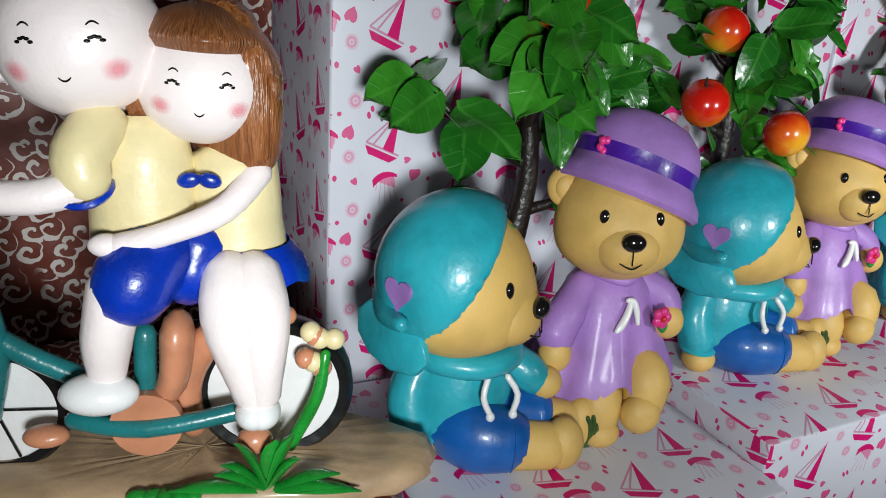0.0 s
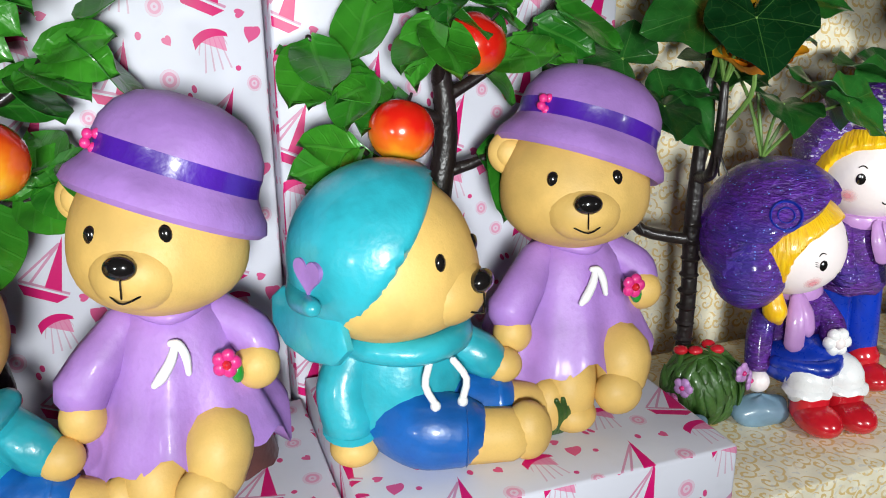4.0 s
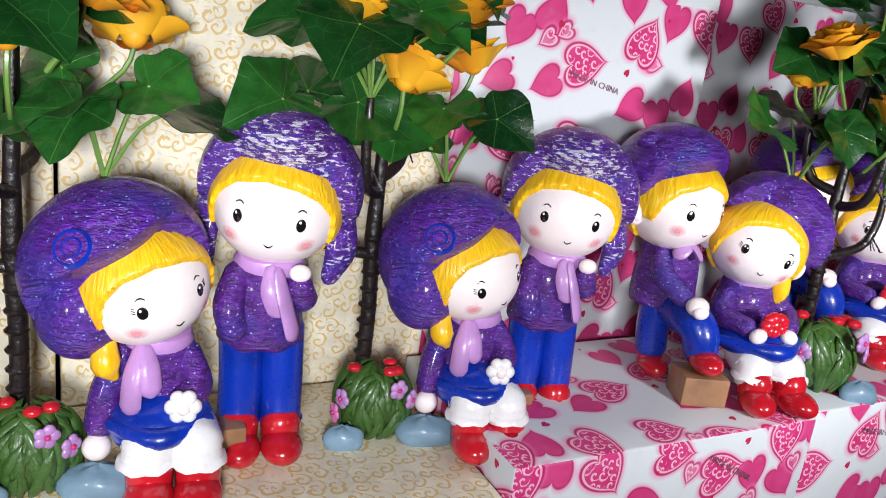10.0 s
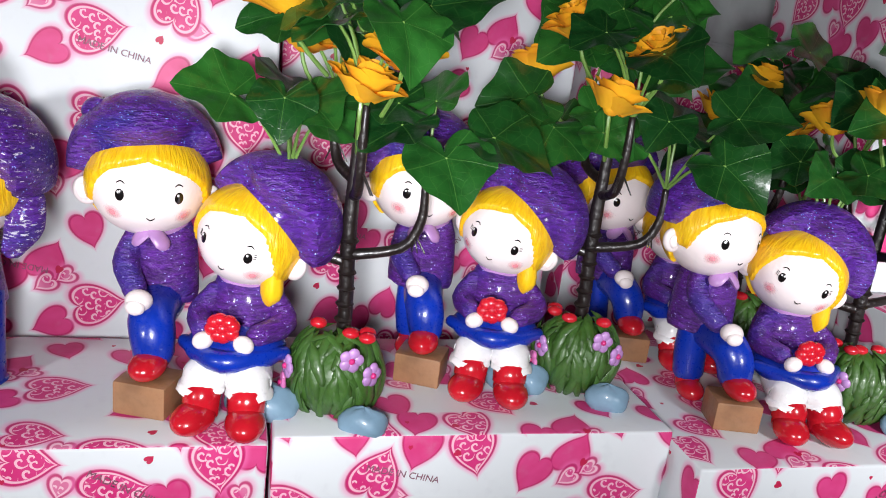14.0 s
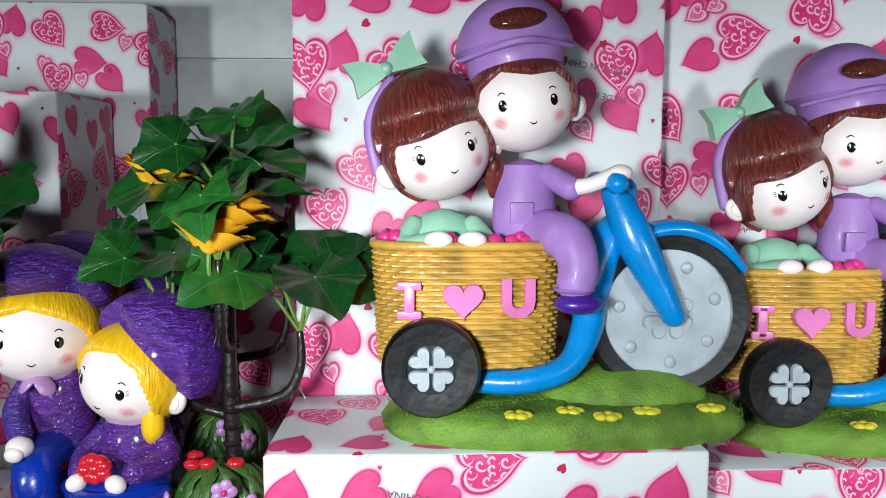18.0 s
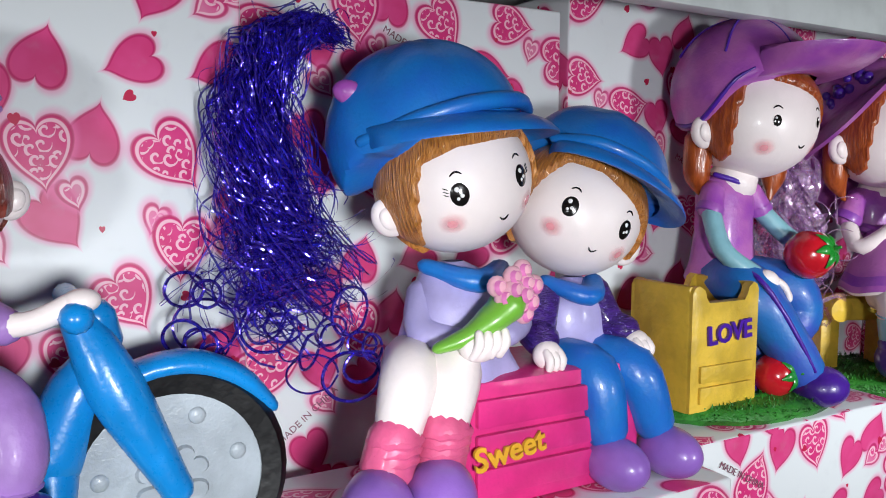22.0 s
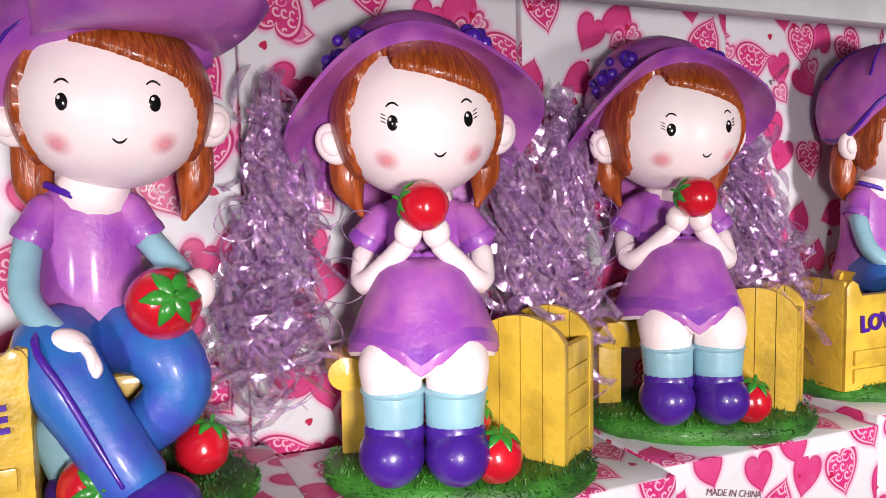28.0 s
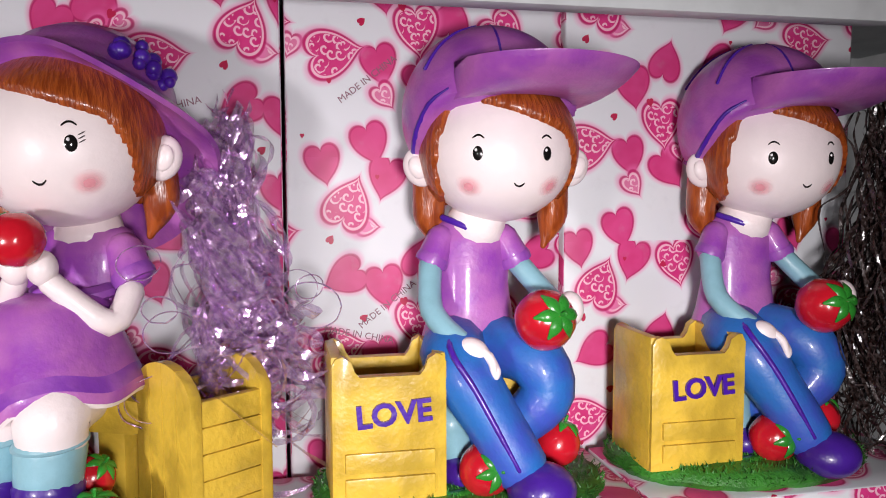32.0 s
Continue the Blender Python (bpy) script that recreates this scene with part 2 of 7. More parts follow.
def boat(g, uv, u, v, s, a):
    """A bold tapered mast with a small sail and thin rigging lines fanned beside it."""
    p = g.mapping(uv, (u, v, 0), (0, 0, radians(a)), (s, s, 1), "TEXTURE")
    flat = g.vec("MULTIPLY", p, (1, 1, 0))
    q = g.split(p)
    one = g.math("LESS_THAN", g.vec("LENGTH", flat), 1.0)
    two = g.math("GREATER_THAN", g.vec("LENGTH", g.vec("ADD", flat, (0.62, 0.2, 0))), 1.27)
    hull = g.math("MULTIPLY", g.math("MULTIPLY", one, two), g.math("LESS_THAN", g.math("ABSOLUTE", q[1]), 0.72))
    edge = g.math("MULTIPLY_ADD", q[1], 0.6, 0.28)
    sail = g.math("MULTIPLY", g.math("MULTIPLY", g.math("GREATER_THAN", q[0], edge), g.math("LESS_THAN", q[0], 0.72)), g.math("GREATER_THAN", q[1], -0.55))
    fan = g.math("ARCTAN2", g.math("ADD", q[1], 0.1), g.math("ADD", q[0], -1.9))
    rig = g.math("MULTIPLY", g.math("GREATER_THAN", g.math("SINE", g.math("MULTIPLY", fan, 46.0)), 0.78), g.math("MULTIPLY", g.math("LESS_THAN", g.math("ABSOLUTE", q[1]), 0.62), g.math("MULTIPLY", g.math("GREATER_THAN", q[0], -0.75), g.math("LESS_THAN", q[0], 0.7))))
    return hull, g.math("MULTIPLY", sail, one), rig


def ship(g, uv, u, v, s, a):
    """An upright sailing boat: hull, a slender solid sail, and a jib drawn in lines."""
    q = g.split(g.mapping(uv, (u, v, 0), (0, 0, radians(a)), (s, s, 1), "TEXTURE"))
    low = g.math("ADD", q[1], 0.78)
    hull = g.math("MULTIPLY", g.math("LESS_THAN", g.math("ABSOLUTE", q[0]), g.math("MULTIPLY_ADD", low, 0.9, 0.4)), g.math("LESS_THAN", g.math("ABSOLUTE", g.math("SUBTRACT", low, 0.12)), 0.12))
    up = g.math("ADD", q[1], 0.45)
    above = g.math("GREATER_THAN", up, 0.0)
    main = g.math("MULTIPLY", above, g.math("MULTIPLY", g.math("GREATER_THAN", q[0], 0.0), g.math("LESS_THAN", q[0], g.math("MULTIPLY_ADD", up, -0.29, 0.42))))
    lines = None
    for k in (0.62, 0.36):
        d = g.math("ABSOLUTE", g.math("ADD", q[0], g.math("MULTIPLY_ADD", up, -k / 1.25, k)))
        one = g.math("MULTIPLY", g.math("MULTIPLY", above, g.math("LESS_THAN", up, 1.25)), g.math("LESS_THAN", d, 0.035))
        lines = one if lines is None else g.math("MAXIMUM", lines, one)
    foot = g.math("MULTIPLY", g.math("LESS_THAN", g.math("ABSOLUTE", up), 0.035), g.math("LESS_THAN", g.math("ABSOLUTE", q[0]), 0.62))
    return g.math("MAXIMUM", hull, main), g.math("MAXIMUM", lines, foot)


def sail_paper():
    g = Graph("sailboat_paper")
    uv = g.mapping(tile_uv(g, 0.1, 0.0775), scale=(0.8, 0.8, 1))
    hot, rose, white = (0.62, 0.006, 0.15), (0.7, 0.12, 0.3), (0.68, 0.68, 0.76)
    col = white
    for u, v, s, a in ((0.059, 0.051, 0.0105, 100), (0.021, 0.015, 0.0105, 80)):
        hull, sail, rig = boat(g, uv, u, v, s, a)
        col = g.mix(g.math("MULTIPLY", rig, 0.45), col, (0.55, 0.14, 0.28))
        col = g.mix(g.math("MULTIPLY", sail, 0.75), col, rose)
        col = g.mix(hull, col, hot)
    for u, v, s, a in ((0.018, 0.042, 0.0165, -14), (0.059, 0.02, 0.0175, -24)):
        solid, thin = ship(g, uv, u, v, s, a)
        col = g.mix(g.math("MULTIPLY", thin, 0.7), col, (0.55, 0.1, 0.26))
        col = g.mix(solid, col, hot)
    rings = blobs_field(g, uv, ((0.039, 0.04, 0.0042, 0.0046, 0), (0.036, 0.009, 0.0038, 0.0042, 0), (0.0755, 0.037, 0.0032, 0.0036, 0), (0.004, 0.025, 0.0036, 0.0038, 0)))
    inner = g.math("GREATER_THAN", g.math("SINE", g.math("MULTIPLY", rings, 11.0)), -0.2)
    col = g.mix(g.math("MULTIPLY", g.math("LESS_THAN", rings, 0.0), g.math("MULTIPLY_ADD", inner, 0.4, 0.25)), col, rose)
    small = heart_field(g, uv, ((0.036, 0.024, 0.0036, 160), (0.0755, 0.058, 0.0036, -20), (0.04, 0.056, 0.002, 30), (0.072, 0.006, 0.002, 100)))
    col = g.mix(g.math("MULTIPLY", g.math("LESS_THAN", small, 0.0), 0.9), col, (0.66, 0.03, 0.2))
    dots = blobs_field(g, uv, ((0.03, 0.033, 0.0013, 0.0013, 0), (0.047, 0.032, 0.0011, 0.002, 10), (0.049, 0.0355, 0.0011, 0.0018, 10), (0.005, 0.056, 0.0013, 0.0013, 0), (0.008, 0.008, 0.001, 0.002, 30), (0.011, 0.0085, 0.001, 0.002, 30), (0.069, 0.044, 0.0012, 0.0012, 0), (0.028, 0.059, 0.0013, 0.0018, 0)))
    col = g.mix(g.math("LESS_THAN", dots, 0.0), col, (0.62, 0.05, 0.2))
    return sheen(g, col)


def scroll_paper(name, ground, line, scale, turns, width, worn=0.0):
    g = Graph(name)
    uv = g.coord("UV")
    base = g.mix(g.step(g.noise(60, 3, uv), 0.4, 0.65), ground, tuple(min(1.0, c * 1.12 + 0.02) for c in ground))
    warp = g.nt.nodes.new("ShaderNodeTexNoise")
    warp.inputs["Scale"].default_value = scale * 1.3
    g.link(uv, warp.inputs[0])
    bent = g.vec("ADD", uv, g.vec("MULTIPLY", g.vec("SUBTRACT", warp.outputs[1], (0.5, 0.5, 0.5)), (0.45 / scale, 0.45 / scale, 0)))
    lines = g.math("MULTIPLY", spirals(g, bent, scale, turns, width), g.step(g.noise(scale * 0.5, 1, uv), 0.3, 0.42))
    col = g.mix(g.math("MULTIPLY", lines, 0.85), base, line)
    col = g.mix(g.math("MULTIPLY", g.step(g.noise(240, 3, uv), 0.56, 0.68), worn), col, (0.58, 0.58, 0.57))
    return sheen(g, col, 0.3)


M = {}
M["hearts"] = heart_paper()
M["sails"] = sail_paper()
M["cream"] = scroll_paper("cream_scroll_paper", (0.77, 0.71, 0.55), (0.68, 0.47, 0.15), 92, 12.0, 0.5, 0.6)
M["brown"] = scroll_paper("brown_floral_paper", (0.15, 0.032, 0.02), (0.75, 0.7, 0.66), 62, 10.0, 0.5)
M["skin"] = paint("skin_glaze", (0.9, 0.8, 0.79), 0.42, 0.05, 400, 0.12, 0.12)
M["limb"] = paint("limb_glaze", (0.9, 0.8, 0.79), 0.42, 0.08, 400, 0.2, 0.12)
M["bear"] = paint("bear_fur_paint", (0.7, 0.45, 0.13), 0.55, 0.2, 700, 0.12, 0.0)
M["teal"] = paint("teal_paint", (0.035, 0.39, 0.47), 0.35, 0.3, 300, 0.25)
M["blue"] = paint("blue_paint", (0.004, 0.035, 0.42), 0.3, 0.35)
M["shorts"] = paint("denim_blue_paint", (0.008, 0.11, 0.42), 0.4, 0.35)
M["lilac"] = paint("lilac_paint", (0.38, 0.2, 0.56), 0.5, 0.25, 420, 0.2, 0.06)
M["violet"] = paint("violet_paint", (0.07, 0.012, 0.34), 0.35, 0.3)
M["black"] = paint("black_gloss", (0.008, 0.007, 0.007), 0.15, 0.0, 300, 0.02, 0.5)
M["white"] = paint("white_gloss", (0.85, 0.84, 0.84), 0.3, 0.08, 500, 0.1, 0.4)
M["red"] = paint("red_gloss", (0.62, 0.012, 0.025), 0.22, 0.3, 400, 0.1, 0.5)
M["sock"] = paint("rose_sock_paint", (0.78, 0.12, 0.28), 0.45, 0.3, 300, 0.4)
M["pink"] = paint("pink_paint", (0.75, 0.2, 0.5), 0.35, 0.2)
M["yellow"] = strands("yellow_hair", (0.9, 0.56, 0.01), (0.82, 0.44, 0.006), 110, 0.35, 0.0014)
M["brown_hair"] = strands("brown_bob_hair", (0.3, 0.11, 0.035), (0.2, 0.065, 0.02), 220)
M["auburn"] = strands("auburn_hair", (0.4, 0.085, 0.016), (0.24, 0.042, 0.008), 150, 0.3, 0.0016)
M["maroon"] = strands("maroon_hair", (0.19, 0.032, 0.022), (0.085, 0.014, 0.01), 170)
M["ginger"] = strands("ginger_hair", (0.55, 0.22, 0.045), (0.36, 0.12, 0.02), 300)
M["cap"] = glitter("purple_glitter_cap", (0.11, 0.02, 0.33), (0.2, 0.35, 0.9))
M["snowcap"] = glitter("snow_brushed_cap", (0.11, 0.02, 0.33), (0.3, 0.4, 0.9), 0.68)
M["sweater"] = glitter("purple_glitter_sweater", (0.12, 0.022, 0.29), (0.42, 0.42, 0.85))
M["jacket"] = glitter("dark_violet_jacket", (0.06, 0.012, 0.22), (0.25, 0.2, 0.6))
M["scarf"] = paint("scarf_paint", (0.52, 0.27, 0.6), 0.4, 0.3)
M["bush"] = paint("bush_paint", (0.045, 0.12, 0.018), 0.45, 0.65, 300, 0.6)
M["stone"] = paint("stone_paint", (0.22, 0.36, 0.48), 0.45, 0.3)
M["wood"] = paint("crate_paint", (0.34, 0.17, 0.08), 0.5, 0.4)
M["bark"] = paint("bark", (0.014, 0.009, 0.008), 0.4, 0.5, 260, 0.8, 0.2)
M["stump"] = paint("stump_paint", (0.11, 0.035, 0.03), 0.45, 0.4, 200, 0.6)



def apple_mat():
    """Yellow at the blossom end, through orange to glossy red."""
    g = Graph("apple_paint")
    v = g.math("ADD", g.split(g.coord("UV"))[1], g.math("MULTIPLY_ADD", g.noise(55, 3, g.coord()), 0.5, -0.25))
    col = g.mix(g.step(v, 0.12, 0.36), (0.78, 0.38, 0.02), (0.74, 0.13, 0.01))
    col = g.mix(g.step(v, 0.3, 0.6), col, (0.62, 0.012, 0.006))
    g.bump(g.noise(220, 2, g.coord()), 0.05, 0.001)
    return g.done(col, 0.2, 0.0, 0.6)


M["orange"] = apple_mat()
M["rose"] = paint("rose_petal", (0.88, 0.46, 0.015), 0.6, 0.2, 90, 0.2, 0.0, (0.8, 0.17, 0.006), 0.75)
M["mint"] = paint("mint_paint", (0.3, 0.55, 0.4), 0.45, 0.2)
M["cyan"] = paint("bright_blue_paint", (0.01, 0.25, 0.68), 0.3, 0.2)
M["tyre"] = paint("tyre_black", (0.004, 0.004, 0.005), 0.42, 0.3, 200, 0.2, 0.1)
M["silver"] = paint("silver_paint", (0.42, 0.47, 0.52), 0.35, 0.25, 600, 0.3, 0.3)
M["grass"] = paint("grass_paint", (0.16, 0.3, 0.03), 0.65, 0.55, 520, 1.0, 0.0)
M["turf"] = paint("dark_turf_paint", (0.03, 0.22, 0.02), 0.55, 0.75, 420, 1.0, 0.1)
M["straw"] = paint("basket_weave_paint", (0.62, 0.36, 0.06), 0.45, 0.4, 500, 0.3)
M["mailbox"] = paint("ochre_wood_paint", (0.74, 0.49, 0.05), 0.45, 0.35, 240, 0.6)
M["orchid"] = paint("orchid_paint", (0.44, 0.12, 0.41), 0.4, 0.2, 400, 0.3, 0.25, (0.24, 0.03, 0.36), 0.75)
M["shirt"] = paint("pink_violet_paint", (0.46, 0.14, 0.44), 0.45, 0.2, 400, 0.3, 0.2, (0.25, 0.03, 0.4), 0.8)
M["grape"] = paint("grape_paint", (0.22, 0.045, 0.4), 0.4, 0.3, 300, 0.3, 0.2, (0.36, 0.1, 0.42), 0.8)
M["petal"] = paint("pale_pink_paint", (0.85, 0.45, 0.55), 0.4, 0.2)
M["aqua"] = paint("aqua_paint", (0.25, 0.5, 0.58), 0.4, 0.2)
M["jeans"] = paint("jeans_paint", (0.012, 0.14, 0.45), 0.45, 0.3, 400, 0.2, 0.15, (0.05, 0.05, 0.42), 0.7)
M["boot"] = paint("purple_boot_paint", (0.06, 0.014, 0.27), 0.35, 0.3)
M["shoe"] = paint("mauve_shoe_paint", (0.3, 0.14, 0.55), 0.35, 0.2)
M["hot"] = paint("hot_pink_paint", (0.7, 0.03, 0.22), 0.35, 0.25)
M["sky"] = paint("sky_blue_paint", (0.012, 0.17, 0.55), 0.4, 0.25, 500, 0.25, 0.2, (0.02, 0.08, 0.5), 0.6)
M["lace"] = paint("lavender_paint", (0.45, 0.4, 0.72), 0.4, 0.25)
M["leaf_paint"] = paint("leaf_green_paint", (0.02, 0.28, 0.03), 0.3, 0.3)
M["buttercup"] = paint("yellow_flower_paint", (0.72, 0.62, 0.03), 0.45, 0.2)
M["lime"] = paint("lime_paint", (0.2, 0.5, 0.05), 0.4, 0.2)
M["gold"] = paint("gold_paint", (0.75, 0.4, 0.03), 0.35, 0.2)
M["straw_yellow"] = paint("pale_yellow_paint", (0.8, 0.68, 0.38), 0.4, 0.12)
M["copper"] = paint("copper_paint", (0.62, 0.26, 0.14), 0.35, 0.25)
M["sand"] = paint("sand_paint", (0.5, 0.34, 0.2), 0.5, 0.3)
M["petrol"] = paint("petrol_paint", (0.02, 0.19, 0.2), 0.3, 0.25)
M["board"] = paint("white_shelf_board", (0.62, 0.66, 0.66), 0.45, 0.12, 120, 0.1, 0.0)
# dim tone for the surroundings out of view, so that little light bounces back
M["dim_surround"] = paint("dim_surround_paint", (0.3, 0.19, 0.11), 0.6, 0.3)


def leaf_mat(name, a, b, vein, lobed=False, strong=0.4):
    """Printed cloth leaf: a midrib with slanted side veins, or rays to the lobes with a net between."""
    g = Graph(name)
    info = g.nt.nodes.new("ShaderNodeObjectInfo").outputs["Random"]
    uvv = g.coord("UV")
    uv = g.split(uvv)
    if lobed:
        p = g.vec("SUBTRACT", uvv, (0.5, 0.25, 0))
        q = g.split(p)
        ang = g.math("ARCTAN2", q[0], q[1])
        rib = g.math("SUBTRACT", 1.0, g.step(g.math("MULTIPLY", g.math("ABSOLUTE", g.math("SINE", g.math("MULTIPLY", ang, 2.72))), g.vec("LENGTH", p)), 0.005, 0.016))
        v = g.nt.nodes.new("ShaderNodeTexVoronoi")
        v.feature, v.voronoi_dimensions = "DISTANCE_TO_EDGE", "2D"
        v.inputs["Scale"].default_value = 9.0
        g.link(uvv, v.inputs[0])
        ribs = g.math("MAXIMUM", rib, g.math("MULTIPLY", g.math("SUBTRACT", 1.0, g.step(v.outputs[0], 0.015, 0.05)), 0.22))
    else:
        side = g.math("ABSOLUTE", g.math("SUBTRACT", uv[0], 0.5))
        rib = g.math("SUBTRACT", 1.0, g.step(side, 0.008, 0.03))
        diag = g.math("SINE", g.math("MULTIPLY", g.math("SUBTRACT", uv[1], g.math("MULTIPLY", side, 0.9)), 30.0))
        ribs = g.math("MAXIMUM", rib, g.math("MULTIPLY", g.step(diag, 0.86, 0.98), 0.5))
    col = g.mix(info, a, b)
    col = g.mix(g.math("MULTIPLY", g.step(g.noise(70, 2, g.coord()), 0.4, 0.7), 0.4), col, tuple(c * 0.5 for c in a))
    col = g.mix(g.math("MULTIPLY", ribs, strong), col, vein)
    g.bump(g.math("ADD", ribs, g.math("MULTIPLY", g.noise(160, 2, g.coord()), 1.5)), 0.35, 0.0008)
    return g.done(col, 0.3, 0.0, 0.3)


M["apple_leaf"] = leaf_mat("apple_leaf_cloth", (0.014, 0.12, 0.01), (0.05, 0.26, 0.018), (0.1, 0.34, 0.05), False, 0.3)
M["ivy_leaf"] = leaf_mat("ivy_leaf_cloth", (0.003, 0.03, 0.007), (0.022, 0.13, 0.018), (0.1, 0.26, 0.05), True)
M["ink"] = paint("grey_ink", (0.26, 0.1, 0.15), 0.5, 0.3)
M["stem"] = paint("leaf_stem", (0.16, 0.3, 0.06), 0.45, 0.3)


def blush_mat(name, color, power):
    g = Graph(name)
    p = g.vec("SUBTRACT", g.coord("UV"), (0.5, 0.5, 0))
    a = g.math("MULTIPLY", g.math("SUBTRACT", 1.0, g.step(g.vec("LENGTH", p), 0.02, 0.48)), power)
    g.link(a, g.bsdf.inputs["Alpha"])
    return g.done(color, 0.35)


M["blush"] = blush_mat("cheek_blush", (0.88, 0.2, 0.27), 0.5)


def tinsel_mat(name, color, alpha, metal=0.3):
    g = Graph(name)
    n = g.noise(260, 2, g.coord())
    col = g.mix(g.step(n, 0.4, 0.62), color, tuple(min(1, c * 2.2 + 0.03) for c in color))
    g.bsdf.inputs["Alpha"].default_value = alpha
    g.bump(n, 0.5, 0.001)
    return g.done(col, 0.14, metal, 0.5)


M["tinsel_blue"] = tinsel_mat("violet_blue_tinsel", (0.035, 0.014, 0.4), 0.9, 0.75)
M["tinsel_pink"] = tinsel_mat("lilac_cellophane", (0.56, 0.33, 0.66), 0.6, 0.7)
M["tinsel_dark"] = tinsel_mat("dark_brown_tinsel", (0.012, 0.005, 0.004), 0.95, 0.0)


# ---- shape tools ----
def dirv(az, el):
    a, e = radians(az), radians(el)
    return Vector((math.sin(a) * math.cos(e), -math.cos(a) * math.cos(e), math.sin(e)))


class Shape:
    """Gathers rounded pieces into one mesh, with a material for each piece."""

    def __init__(self):
        self.v, self.f, self.mi, self.uv, self.mats, self.m = [], [], [], [], [], Matrix.Identity(4)

    def slot(self, mat):
        if mat not in self.mats:
            self.mats.append(mat)
        return self.mats.index(mat)

    def add(self, verts, faces, mat, uvs=None):
        o, k = len(self.v), self.slot(mat)
        self.v += [self.m @ Vector(p) for p in verts]
        self.uv += uvs or [(0.0, 0.0)] * len(verts)
        self.f += [tuple(i + o for i in f) for f in faces]
        self.mi += [k] * len(faces)

    def blob(self, c, r, mat, rot=(0, 0, 0), fn=None, seg=24, rings=14):
        r = (r, r, r) if isinstance(r, (int, float)) else r
        t = Matrix.Translation(c) @ Euler([radians(a) for a in rot]).to_matrix().to_4x4()
        verts, faces, uvs = [], [], []
        for i in range(rings + 1):
            el = -90 + 180 * i / rings
            for j in range(seg):
                az = -180 + 360 * j / seg
                d = dirv(az, el)
                k = fn(az, el) if fn else 1.0
                verts.append(t @ Vector((d.x * r[0] * k, d.y * r[1] * k, d.z * r[2] * k)))
                uvs.append((0.5 + az / 360, 0.5 + el / 180))
        for i in range(rings):
            for j in range(seg):
                a, b = i * seg + j, i * seg + (j + 1) % seg
                faces.append((a, b, b + seg, a + seg))
        self.add(verts, faces, mat, uvs)

    def tube(self, pts, rads, mat, seg=12, steps=4, flat=1.0):
        P = [Vector(p) for p in pts]
        R = list(rads) if isinstance(rads, (list, tuple)) else [rads] * len(P)
        line, rr = [], []
        for i in range(len(P) - 1):
            a, b, c, d = P[max(i - 1, 0)], P[i], P[i + 1], P[min(i + 2, len(P) - 1)]
            for k in range(steps):
                s = k / steps
                line.append(0.5 * ((2 * b) + (c - a) * s + (2 * a - 5 * b + 4 * c - d) * s * s + (3 * b - a - 3 * c + d) * s ** 3))
                rr.append(R[i] + (R[i + 1] - R[i]) * (s * s * (3 - 2 * s)))
        line.append(P[-1])
        rr.append(R[-1])
        t0, t1 = (line[1] - line[0]).normalized(), (line[-1] - line[-2]).normalized()
        line = [line[0] - t0 * rr[0] * 0.8, line[0] - t0 * rr[0] * 0.5] + line + [line[-1] + t1 * rr[-1] * 0.5, line[-1] + t1 * rr[-1] * 0.8]
        rr = [rr[0] * 0.25, rr[0] * 0.75] + rr + [rr[-1] * 0.75, rr[-1] * 0.25]
        verts, faces, up, last = [], [], Vector((0.01, 0.02, 1)), None
        for i, p in enumerate(line):
            t = (line[min(i + 1, len(line) - 1)] - line[max(i - 1, 0)]).normalized()
            s = t.cross(up) if last is None else last - t * last.dot(t)
            if s.length < 0.1:
                s = t.cross(Vector((1, 0, 0)))
            s.normalize()
            last = s
            n = s.cross(t).normalized()
            for j in range(seg):
                a = 2 * math.pi * j / seg
                verts.append(p + s * math.cos(a) * rr[i] + n * math.sin(a) * rr[i] * flat)
        for i in range(len(line) - 1):
            for j in range(seg):
                a, b = i * seg + j, i * seg + (j + 1) % seg
                faces.append((a, b, b + seg, a + seg))
        n = len(line) * seg
        faces += [tuple(range(seg))[::-1], tuple(range(n - seg, n))]
        self.add(verts, faces, mat)

    def lathe(self, profile, mat, c=(0, 0, 0), rot=(0, 0, 0), seg=32, squash=1.0, wave=None):
        t = Matrix.Translation(c) @ Euler([radians(a) for a in rot]).to_matrix().to_4x4()
        verts, faces = [], []
        for r, z in profile:
            for j in range(seg):
                a = 2 * math.pi * j / seg
                dz = wave(a, r) if wave else 0.0
                verts.append(t @ Vector((r * math.cos(a), r * math.sin(a) * squash, z + dz)))
        for i in range(len(profile) - 1):
            for j in range(seg):
                a, b = i * seg + j, i * seg + (j + 1) % seg
                faces.append((a, b, b + seg, a + seg))
        self.add(verts, faces, mat)

    def slab(self, c, size, mat, rot=(0, 0, 0), bevel=0.002):
        bm = bmesh.new()
        bmesh.ops.create_cube(bm, size=1.0)
        bmesh.ops.scale(bm, vec=size, verts=bm.verts)
        bmesh.ops.bevel(bm, geom=bm.edges[:], offset=min(bevel, min(size) * 0.45), segments=2, affect="EDGES", profile=0.6)
        t = Matrix.Translation(c) @ Euler([radians(a) for a in rot]).to_matrix().to_4x4()
        bm.verts.index_update()
        self.add([t @ v.co for v in bm.verts], [[v.index for v in f.verts] for f in bm.faces], mat)
        bm.free()

